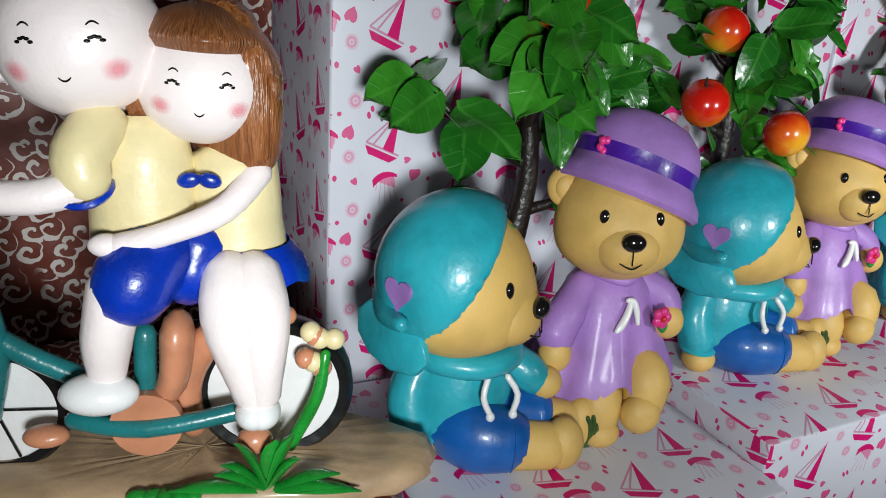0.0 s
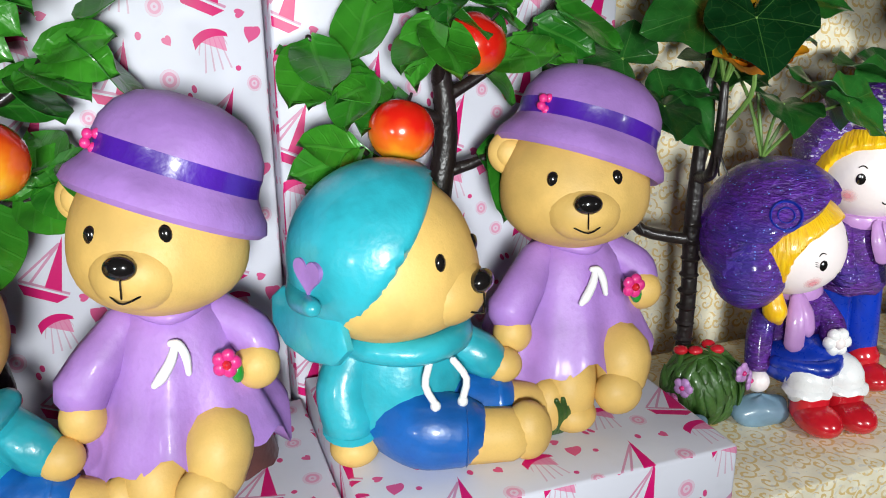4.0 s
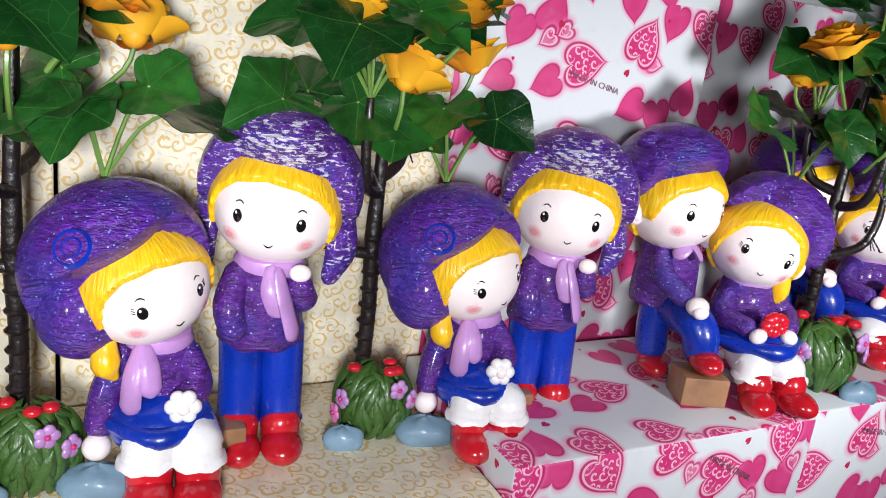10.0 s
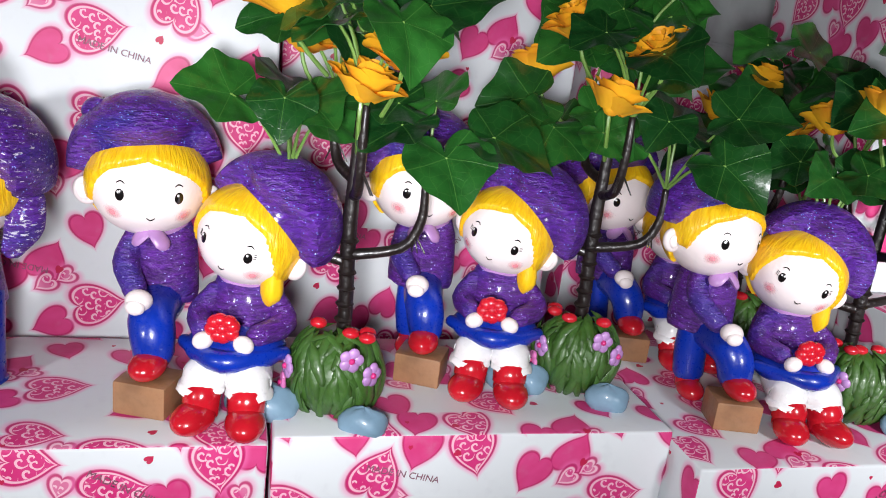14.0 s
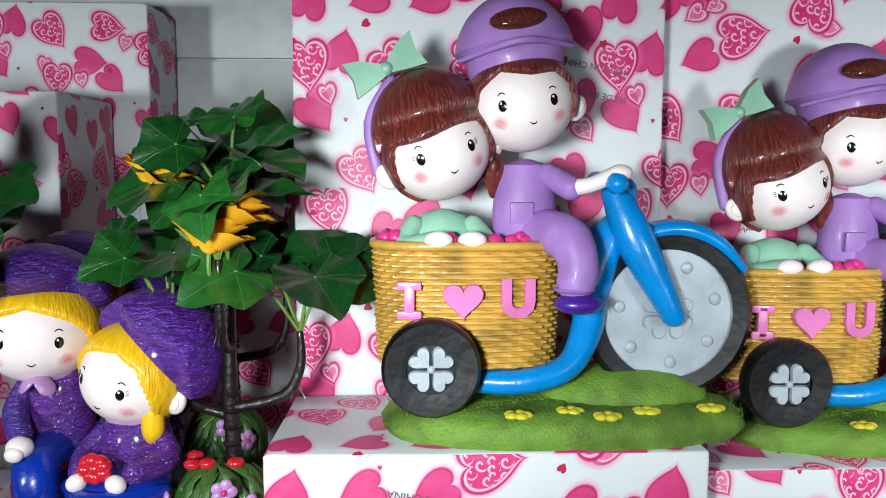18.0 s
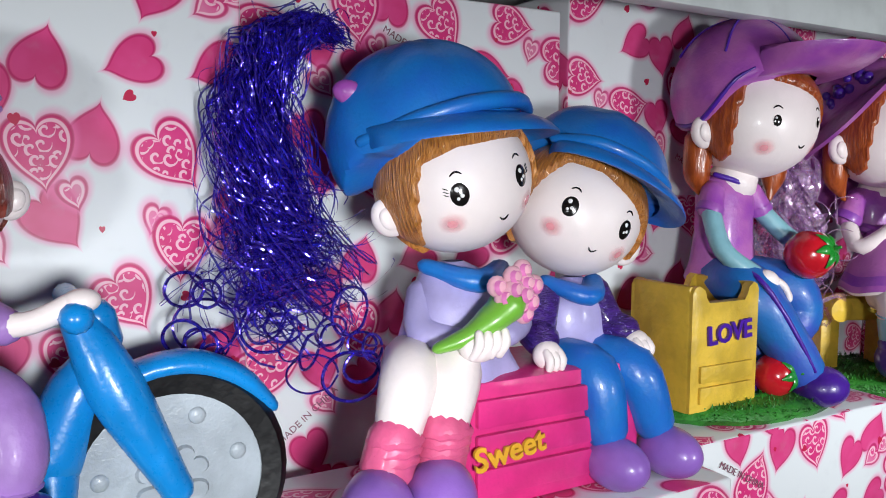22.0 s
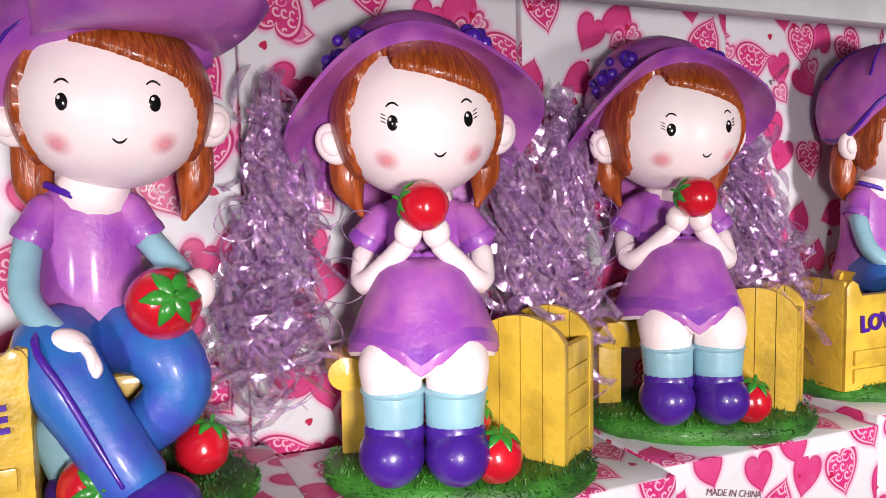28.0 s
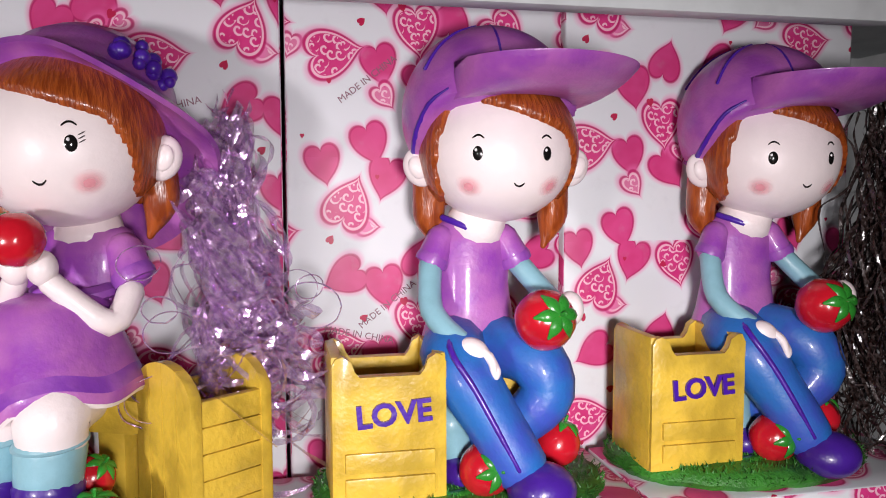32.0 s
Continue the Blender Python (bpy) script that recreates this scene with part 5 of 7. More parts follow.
def blossom_mesh(mat):
    s = Shape()
    for p in range(5):
        b = p * 1.257
        s.blob((0.0042 * math.cos(b), -0.001, 0.0042 * math.sin(b)), (0.0038, 0.002, 0.0038), mat, seg=10, rings=6)
    s.blob((0, -0.0025, 0), 0.002, M["hot"], seg=8, rings=6)
    return s.mesh("flower")


BLADE = blade_mesh()
BLOSSOM = [blossom_mesh(M["scarf"]), blossom_mesh(M["pink"])]


def shrub(at, mirror, label, seed):
    """A painted resin bush: moulded leaves in tufts, flat flowers, red berries, two stones."""
    t = thing("flower_bush", label, "ornament", "painted flower bushes", at)
    rnd = random.Random(seed)
    s = Shape()
    s.blob((0, 0, 0.02), (0.0255, 0.0215, 0.0225), M["bush"], fn=lambda az, el: 1 + 0.06 * math.sin(az * 0.17) * math.cos(el * 0.2), seg=28, rings=18)
    s.part("mound", t)
    for row, (z, n, lean, k) in enumerate(((0.0, 12, 14, 0.75), (0.007, 14, -4, 0.85), (0.015, 14, -20, 0.85), (0.024, 13, -36, 0.85), (0.032, 11, -54, 0.8), (0.038, 8, -70, 0.75))):
        w = math.sqrt(max(0.05, 1 - ((z - 0.02) / 0.027) ** 2))
        for j in range(n):
            a = -90 + (j - (n - 1) / 2) * 230 / n + rnd.uniform(-8, 8)
            p = (math.cos(radians(a)) * 0.026 * w, math.sin(radians(a)) * 0.022 * w, z)
            put_part("leaf", BLADE, t, pose(*p) @ Matrix.Rotation(radians(a + 90), 4, "Z") @ Matrix.Rotation(radians(lean), 4, "X") @ Matrix.Rotation(radians(rnd.uniform(-30, 30)), 4, "Y") @ Matrix.Scale(k * rnd.uniform(0.7, 1.0), 4))
    for q, (a, z) in enumerate(((-148, 0.03), (-38, 0.031), (-66, 0.041), (-164, 0.017))):
        put_part("flower", BLOSSOM[q // 3], t, pose(math.cos(radians(a)) * 0.026, math.sin(radians(a)) * 0.0235 - 0.004, z, 0, 0, a + 90) @ Matrix.Scale(0.85, 4), "lilac-pink painted flower")
    for q in range(4):
        b = Shape()
        b.blob((rnd.uniform(-0.018, 0.02), rnd.uniform(-0.014, 0.006), 0.047), (0.0048, 0.0044, 0.003), M["red"], seg=10, rings=7)
        b.part("berry", t, "small red painted berry")
    for x, y, r in ((mirror * 0.034, -0.016, (0.02, 0.012, 0.011)), (-mirror * 0.02, -0.024, (0.013, 0.008, 0.009))):
        b = Shape()
        b.blob((x, y, r[2] * 0.62), r, M["stone"], fn=lambda az, el: 1 + 0.07 * math.sin(az * 0.06 + el * 0.05), seg=20, rings=12)
        b.part("stone", t, "grey-blue painted stone")
    return t


# ---- tricycle ornaments ----
def ring(s, c, r_out, r_in, w, mat, seg=40):
    s.lathe([(r_in, -w * 0.42), (r_out * 0.93, -w / 2), (r_out, -w * 0.3), (r_out, w * 0.3), (r_out * 0.93, w / 2), (r_in, w * 0.42)], mat, c, (90, 0, 0), seg)


def wheel(parent, c, r, w, clover, spots):
    s = Shape()
    ring(s, c, r, r * (0.76 if spots else 0.5), w, M["tyre"])
    wh = s.part("wheel", parent, "black tyre round a silver disc")
    d = Shape()
    q = r * (0.78 if spots else 0.52)
    d.lathe([(0.0, -w * 0.3), (q, -w * 0.3), (q, w * 0.3), (0.0, w * 0.3)], M["silver" if spots else "tyre"], c, (90, 0, 0), 36)
    cl = Shape()
    for k in range(4):
        a = math.pi / 4 + k * math.pi / 2
        cl.prism(heart_outline(clover * 0.62), 0.004, M["silver"], (c[0] + math.cos(a) * clover * 0.68, c[1] - w * 0.33, c[2] + math.sin(a) * clover * 0.68), (0, 90 - math.degrees(a), 0), 0.002)
    cl.blob((c[0], c[1] - w * 0.36, c[2]), (clover * 0.2, 0.0025, clover * 0.2), M["silver"], seg=12, rings=8)
    for k in range(spots):
        a = 2 * math.pi * k / spots + 0.3
        st = Shape()
        st.blob((c[0] + math.cos(a) * r * 0.58, c[1] - w * 0.32, c[2] + math.sin(a) * r * 0.58), (r * 0.075, 0.002, r * 0.075), M["silver"], seg=12, rings=8)
        st.part("stud", wh)
    d.part("hub_disc", wh, "silver painted disc")
    cl.part("clover", wh, "silver clover relief")
    return wh


def basket(s, cx, cy, z0, z1, rx, ry):
    """Woven wicker: rows of strands that pass in front of and behind upright stakes."""
    n, rows = 96, 22
    verts, faces = [], []
    for i in range(rows * 3 + 1):
        z = z0 + (z1 - z0) * i / (rows * 3)
        row, k = divmod(i, 3)
        for j in range(n):
            a = 2 * math.pi * j / n
            q = 0.0012 * math.sin(a * 24 + (math.pi if row % 2 else 0)) + (0.0009 if k else -0.0012)
            f = 0.94 + 0.06 * i / (rows * 3)
            sx, sy = abs(math.cos(a)) ** 0.62 * math.copysign(1, math.cos(a)), abs(math.sin(a)) ** 0.8 * math.copysign(1, math.sin(a))
            verts.append((cx + sx * (rx + q) * f, cy + sy * (ry + q) * f, z))
    for i in range(rows * 3):
        for j in range(n):
            a, b = i * n + j, i * n + (j + 1) % n
            faces.append((a, b, b + n, a + n))
    s.add(verts, faces, M["straw"])
    rim = []
    for j in range(41):
        a = 2 * math.pi * j / 40
        rim.append((cx + abs(math.cos(a)) ** 0.62 * math.copysign(1, math.cos(a)) * rx, cy + abs(math.sin(a)) ** 0.8 * math.copysign(1, math.sin(a)) * ry, z1 + 0.001 * math.sin(a * 20)))
    s.tube(rim, 0.0032, M["straw"], 8, 2)


LETTER_LOVE = letters("LOVE", 0.0185, 0.001, M["violet"], 0.0006)
LETTER_SWEET = letters("Sweet", 0.02, 0.001, M["gold"], 0.0005)
def serif_i():
    s = Shape()
    s.slab((0, 0, 0), (0.007, 0.005, 0.024), M["pink"], (0, 0, 0), 0.0012)
    for k in (-1, 1):
        s.slab((0, 0, k * 0.0095), (0.0165, 0.005, 0.0055), M["pink"], (0, 0, 0), 0.0014)
    return s.mesh("letter")


LETTER_I = serif_i()
LETTER_U = letters("U", 0.032, 0.0018, M["pink"], 0.0018)


def turf(s, rx, ry, h, mat, cx=0.0, cy=0.0, power=0.8):
    verts, faces, n = [], [], 56
    prof = [(0.96, 0.0), (1.0, h * 0.35), (0.97, h * 0.75), (0.9, h), (0.6, h * 1.1), (0.0, h * 1.12)]
    for k, z in prof:
        for j in range(n):
            a = 2 * math.pi * j / n
            sx = abs(math.cos(a)) ** power * math.copysign(1, math.cos(a))
            sy = abs(math.sin(a)) ** power * math.copysign(1, math.sin(a))
            b = 1 + 0.012 * math.sin(a * 9) + 0.01 * math.sin(a * 17 + z * 300)
            verts.append((cx + sx * rx * k * b, cy + sy * ry * k * b, z + 0.0006 * math.sin(a * 31 + k * 20)))
    for i in range(len(prof) - 1):
        for j in range(n):
            a, b = i * n + j, i * n + (j + 1) % n
            faces.append((a, b, b + n, a + n))
    s.add(verts, faces, mat)


def tufts(parent, rx, ry, h, mat, n, size, seed, cx=0.0, cy=0.0, power=0.8, skip=None):
    """Short fuzzy blades over the top and the rim of a turf base."""
    rnd = random.Random(seed)
    verts, faces = [], []
    while n:
        a = rnd.uniform(0, 6.283)
        k = math.sqrt(rnd.random())
        if rnd.random() < 0.35:
            k = 1.0
        sx = abs(math.cos(a)) ** power * math.copysign(1, math.cos(a))
        sy = abs(math.sin(a)) ** power * math.copysign(1, math.sin(a))
        z = rnd.uniform(0.2, 0.8) * h if k == 1.0 else h * (1.12 - 0.15 * k * k)
        p = Vector((cx + sx * rx * k * 0.985, cy + sy * ry * k * 0.985, z))
        if skip and skip(p):
            continue
        n -= 1
        out = Vector((sx * (k == 1.0), sy * (k == 1.0), 0.35 + 0.6 * (k < 1.0)))
        tip = p + (out + Vector((rnd.uniform(-0.8, 0.8), rnd.uniform(-0.8, 0.8), rnd.uniform(0, 0.4)))).normalized() * size * rnd.uniform(0.6, 1.4)
        w = Vector((rnd.uniform(-1, 1), rnd.uniform(-1, 1), 0.2)).normalized() * size * 0.22
        q = w.cross(Vector((0, 0, 1))).normalized() * size * 0.2
        o = len(verts)
        verts += [p - w, p + w, p + q, tip]
        faces += [(o, o + 1, o + 3), (o + 1, o + 2, o + 3), (o + 2, o, o + 3)]
    s = Shape()
    s.add(verts, faces, mat)
    return tagged(s.part("grass", parent, "short fuzzy green blades"), kind="stuff")


def tricycle(at, label):
    t = thing("tricycle_ornament", label, "ornament", "tricycle ornaments", at)
    s = Shape()
    turf(s, 0.125, 0.054, 0.018, M["grass"], 0.0, -0.008)
    s.blob((0.045, 0.004, 0.02), (0.06, 0.034, 0.02), M["grass"])
    for x, y in ((-0.035, -0.046), (0.022, -0.05), (0.05, -0.04), (0.095, -0.034), (0.0, -0.038)):
        for k in range(5):
            s.blob((x + 0.0055 * math.cos(k * 1.26), y + 0.004 * math.sin(k * 1.26), 0.0195), (0.0046, 0.004, 0.0024), M["buttercup"], seg=8, rings=5)
    tufts(s.part("grass_base", t, "green grassy resin base with yellow flowers"), 0.125, 0.054, 0.018, M["grass"], 2600, 0.0016, 12, 0.0, -0.008)
    b = Shape()
    basket(b, -0.066, 0.004, 0.045, 0.127, 0.064, 0.036)
    wick = b.part("wicker_basket", t, "yellow woven wicker basket")
    put_part("letter", LETTER_I, wick, pose(-0.105, -0.0315, 0.092, 0, 0, -6), "pink raised letter I")
    put_part("letter", LETTER_U, wick, pose(-0.034, -0.0315, 0.092, 0, 0, 6), "pink raised letter U")
    ht = Shape()
    ht.prism(heart_outline(0.0135), 0.005, M["pink"], (-0.07, -0.0335, 0.093))
    ht.part("heart", wick, "pink raised heart")
    rs = Shape()
    rnd = random.Random(3)
    for k in range(34):
        a = rnd.uniform(0, 6.28)
        rs.blob((-0.066 + 0.056 * math.cos(a), 0.004 + 0.028 * math.sin(a), 0.126 + rnd.uniform(0, 0.006)), rnd.uniform(0.004, 0.0065), M["hot"], seg=9, rings=6)
    tagged(rs.part("flower_trim", wick, "pink flowers along the basket rim"), kind="stuff")
    wheel(t, (-0.091, -0.042, 0.05), 0.032, 0.016, 0.0135, 0)
    wheel(t, (0.073, 0.0, 0.078), 0.059, 0.02, 0.016, 7)
    f = Shape()
    f.tube([(-0.06, -0.024, 0.036), (-0.03, -0.03, 0.037), (0.0, -0.026, 0.046), (0.016, -0.012, 0.07), (0.02, 0.0, 0.1)], [0.008, 0.0085, 0.009, 0.011, 0.012], M["cyan"])
    f.tube([(0.018, 0.0, 0.095), (0.03, 0.0, 0.125), (0.038, 0.0, 0.14)], [0.016, 0.014, 0.01], M["cyan"])
    f.part("frame", t, "bright blue frame")
    g = Shape()
    g.tube([(0.033, -0.008, 0.163), (0.047, -0.014, 0.13), (0.073, -0.02, 0.078)], [0.009, 0.0135, 0.008], M["cyan"], 14, 5)
    g.tube([(0.04, -0.006, 0.165), (0.044, 0.0, 0.15)], [0.009, 0.009], M["cyan"])
    g.part("fork", t)
    q = Shape()
    q.tube([(0.04, 0.0, 0.122), (0.06, 0.0, 0.134), (0.085, 0.0, 0.136), (0.108, 0.0, 0.126), (0.124, 0.0, 0.11)], [0.012, 0.012, 0.0125, 0.0115, 0.008], M["cyan"], 14, 4, 0.55)
    q.part("mudguard", t)
    k = Shape()
    k.tube([(0.03, -0.03, 0.168), (0.033, 0.0, 0.17), (0.03, 0.035, 0.17)], [0.0075, 0.005, 0.006], M["cyan"], 12, 3)
    k.part("handlebar", t)
    return t


PLAIN = dict(eye=(28, -6), size=(4.8, 6.4), cheeks=(36, -24), smile=(3, -30))


def tricycle_riders():
    s = Shape()
    h = doll_head(s, (-0.029, 0.0, 0.222), 0.034, 0, 2, -8, M["maroon"], fringe((-180, -40), (-104, -40), (-94, -24), (-66, -30), (-58, 14), (-30, 34), (8, 24), (40, 26), (58, 12), (66, -28), (94, -24), (104, -40), (180, -40)), PLAIN)
    s.m = h
    s.blob((0, 0.005, 0.028), (0.0415, 0.04, 0.046), M["lilac"], (0, 0, 0), hair(lambda az: 8, 1.0, 0.8, 7), 48, 30)
    s.tube([(-0.038, -0.008, 0.032), (0, -0.037, 0.035), (0.038, -0.008, 0.032)], [0.0018, 0.0024, 0.0018], M["lilac"], 10, 6)
    s.blob((0.0, -0.0285, 0.05), (0.018, 0.006, 0.0085), M["maroon"], (-38, 0, 0))
    s.m = Matrix.Identity(4)
    s.lathe([(0.004, 0.184), (0.016, 0.18), (0.02, 0.168), (0.022, 0.15), (0.022, 0.13), (0.015, 0.125)], M["lilac"], (-0.026, 0.004, 0), seg=28, squash=0.8)
    s.slab((-0.03, -0.014, 0.148), (0.016, 0.004, 0.015), M["lilac"], (4, 0, 0), 0.002)
    s.tube([(-0.012, -0.004, 0.174), (0.0, -0.016, 0.166), (0.003, -0.018, 0.164)], [0.008, 0.0085, 0.0085], M["lilac"])
    s.tube([(0.001, -0.018, 0.165), (0.014, -0.024, 0.167), (0.03, -0.024, 0.174)], [0.006, 0.0052, 0.0055], M["limb"])
    s.blob((0.033, -0.025, 0.175), (0.008, 0.007, 0.0055), M["limb"])
    s.tube([(-0.02, 0.0, 0.136), (-0.002, -0.028, 0.132), (0.004, -0.038, 0.115), (0.001, -0.04, 0.102)], [0.0155, 0.0155, 0.0135, 0.0125], M["lilac"])
    s.lathe([(0.0115, -0.0015), (0.0138, 0.0), (0.0115, 0.0015)], M["lilac"], (0.001, -0.04, 0.1), (0, 0, 0), 18)
    s.blob((0.003, -0.044, 0.0915), (0.0155, 0.0115, 0.0072), M["boot"])
    g = doll_head(s, (-0.0865, -0.007, 0.19), 0.0345, 8, 2, -16, M["maroon"], bang(16, -34, -60, 2), dict(PLAIN, lashes=True))
    s.m = g
    s.blob((0, 0.006, 0.013), (0.0405, 0.0395, 0.043), M["maroon"], (0, 0, 0), hair(lambda az: 10 - (25 if abs(az) > 70 else 0), 1.0, 0.8, 7), 52, 32)
    s.tube([(-0.042, 0.006, -0.004), (-0.038, 0.006, 0.03), (-0.016, 0.006, 0.053)], 0.004, M["lilac"], 10, 4)
    for k in (-1, 1):
        s.prism([(k * 0.002, 0.004), (k * 0.014, 0.012), (k * 0.025, 0.015), (k * 0.023, 0.003), (k * 0.026, -0.009), (k * 0.014, -0.007), (k * 0.002, -0.004)][::k], 0.008, M["mint"], (-0.018, 0.0, 0.06), (0, -12, 0), 0.0)
    s.blob((-0.018, -0.001, 0.06), (0.005, 0.006, 0.005), M["mint"], seg=10, rings=8)
    s.tube([(0.031, 0.002, -0.006), (0.034, 0.004, -0.024), (0.03, 0.006, -0.04)], [0.008, 0.0085, 0.003], M["maroon"])
    s.m = Matrix.Identity(4)
    s.lathe([(0.004, 0.15), (0.016, 0.146), (0.023, 0.134), (0.026, 0.116), (0.02, 0.11)], M["mint"], (-0.082, 0.006, 0), seg=28, squash=0.8)
    for k in (-1, 1):
        s.tube([(-0.082 + k * 0.02, 0.0, 0.14), (-0.08 + k * 0.028, -0.014, 0.126), (-0.076 + k * 0.012, -0.026, 0.13)], [0.007, 0.0075, 0.007], M["mint"])
        s.blob((-0.075 + k * 0.011, -0.03, 0.131), (0.0095, 0.006, 0.006), M["limb"])
    return s


# ---- sweethearts on the pink bench ----
BIG = dict(eye=(26, -4), size=(6.6, 8.4), cheeks=(36, -25), smile=(6, -32), big=True)


def sweet_couple():
    s = Shape()
    g = doll_head(s, (-0.012, -0.008, 0.1695), 0.0395, -1, 0, -15, M["ginger"], fringe((-180, -60), (-104, -58), (-96, -30), (-74, -44), (-60, -20), (-50, 22), (-20, 30), (20, 27), (50, 22), (60, -16), (72, -30), (96, -28), (104, -58), (180, -60)), dict(BIG, lashes=True))
    s.m = g
    s.blob((-0.006, 0.01, 0.025), (0.0525, 0.05, 0.049), M["sky"], (0, 6, 0), puffed(hair(lambda az: 6 - 26 * ease((abs(az) - 58) / 44) - 14 * ease((-az - 22) / 36), 1.0, 0.72, 8), 6, 0.035), 72, 44)
    visor(s, M["sky"], (-0.006, 0.01, 0.027), (0.0525, 0.05, 0.049), 14, 74, 6, 0.023, 0.007, 0.2, 0.006)
    s.tube([(-0.052, -0.012, 0.032), (-0.03, -0.035, 0.037), (-0.004, -0.043, 0.038), (0.024, -0.036, 0.034), (0.043, -0.016, 0.026)], [0.003, 0.0042, 0.0042, 0.0042, 0.003], M["sky"], 10, 5)
    for k in (-1, 1):
        s.blob((-0.04 + k * 0.007, 0.0, 0.056), (0.008, 0.004, 0.006), M["orchid"], (0, -k * 25, -30), seg=14, rings=10)
    s.m = Matrix.Identity(4)
    s.lathe([(0.006, 0.126), (0.019, 0.12), (0.026, 0.1), (0.033, 0.074), (0.039, 0.064), (0.041, 0.06), (0.03, 0.062)], M["lace"], (-0.012, -0.006, 0), seg=48, squash=0.85, wave=lambda a, r: 0.0035 * math.sin(a * 7) * (r > 0.03))
    s.tube([(-0.029, -0.008, 0.124), (-0.008, -0.025, 0.117), (0.014, -0.012, 0.122)], [0.006, 0.009, 0.006], M["sky"], 12, 5, 0.7)
    s.tube([(0.012, -0.014, 0.121), (0.02, -0.018, 0.108), (0.02, -0.02, 0.094)], [0.005, 0.008, 0.009], M["sky"], 12, 4, 0.4)
    s.tube([(-0.03, -0.004, 0.11), (-0.036, -0.016, 0.092), (-0.022, -0.03, 0.088)], [0.008, 0.0085, 0.0065], M["lace"])
    s.tube([(0.014, -0.006, 0.11), (0.022, -0.018, 0.094), (0.008, -0.03, 0.088)], [0.008, 0.0085, 0.0065], M["lace"])
    s.blob((-0.02, -0.046, 0.088), (0.011, 0.008, 0.008), M["limb"])
    for q in range(4):
        s.tube([(-0.026 + q * 0.005, -0.05, 0.084), (-0.0245 + q * 0.005, -0.0535, 0.09), (-0.024 + q * 0.005, -0.052, 0.0955)], [0.0026, 0.0028, 0.0022], M["limb"], 8, 3)
    s.tube([(-0.04, -0.041, 0.088), (-0.026, -0.044, 0.093), (-0.011, -0.046, 0.102), (-0.004, -0.046, 0.107)], [0.004, 0.0065, 0.0105, 0.0125], M["lime"], 20, 4, 0.7)
    rnd = random.Random(8)
    for k in range(12):
        a, q = k * 2.4, 0.0125 * math.sqrt((k + 0.3) / 12)
        c = (0.0 + q * 1.1 * math.cos(a), -0.053 + q * 0.45, 0.113 + q * math.sin(a))
        s.blob(c, (0.0055, 0.0045, 0.0055), M["petal"], seg=10, rings=7)
        s.lathe([(0.0022, -0.001), (0.003, 0.0012), (0.0042, -0.001)], M["pink"], (c[0], c[1] - 0.0036, c[2]), (80, 0, 20), 10)
    for k in (-1, 1):
        s.tube([(-0.026 + k * 0.0115, -0.006, 0.074), (-0.04 + k * 0.0125, -0.034, 0.073), (-0.05 + k * 0.013, -0.042, 0.048)], [0.015, 0.0145, 0.0115], M["limb"])
        s.tube([(-0.0505 + k * 0.0135, -0.043, 0.049), (-0.055 + k * 0.0145, -0.044, 0.033)], [0.0132, 0.0132], M["sock"])
        for z in (0.0, 0.0045, 0.009):
            s.lathe([(0.0125, -0.0024), (0.0141, 0.0), (0.0125, 0.0024)], M["sock"], (-0.0508 - z * 0.25 + k * 0.0136, -0.0432, 0.0475 - z), (0, 0, 0), 28, 1.0, lambda q, r: 0.0005 * math.sin(q * 9))
        s.blob((-0.062 + k * 0.0165, -0.054, 0.0195), (0.017, 0.0235, 0.019), M["shoe"], (0, 0, -15), seg=28, rings=18)
    b = doll_head(s, (0.0716, -0.004, 0.151), 0.0385, -15, 0, 22, M["ginger"], fringe((-180, -50), (-104, -50), (-94, -22), (-70, -26), (-58, 8), (-44, 34), (-10, 36), (30, 20), (56, 4), (66, -26), (94, -22), (104, -50), (180, -50)), BIG)
    s.m = b
    s.blob((0.006, 0.008, 0.022), (0.0455, 0.044, 0.042), M["sky"], (0, 8, 0), puffed(hair(lambda az: 10 - 20 * ease((abs(az) - 58) / 44), 1.0, 0.7, 8), 6, 0.035), 64, 40)
    visor(s, M["sky"], (0.006, 0.008, 0.024), (0.0455, 0.044, 0.042), 12, 74, 7, 0.021, 0.006, 0.12, 0.006)
    s.tube([(-0.034, -0.014, 0.031), (-0.016, -0.033, 0.035), (0.008, -0.039, 0.034), (0.032, -0.03, 0.03), (0.046, -0.01, 0.025)], [0.0025, 0.0036, 0.0036, 0.0036, 0.0025], M["sky"], 10, 5)
    s.m = Matrix.Identity(4)
    s.lathe([(0.006, 0.112), (0.018, 0.107), (0.023, 0.094), (0.026, 0.07), (0.02, 0.064)], M["lace"], (0.074, 0.0, 0), seg=28, squash=0.8)
    s.tube([(0.049, -0.008, 0.111), (0.066, -0.024, 0.104), (0.083, -0.008, 0.11)], [0.006, 0.0085, 0.006], M["sky"], 12, 5, 0.7)
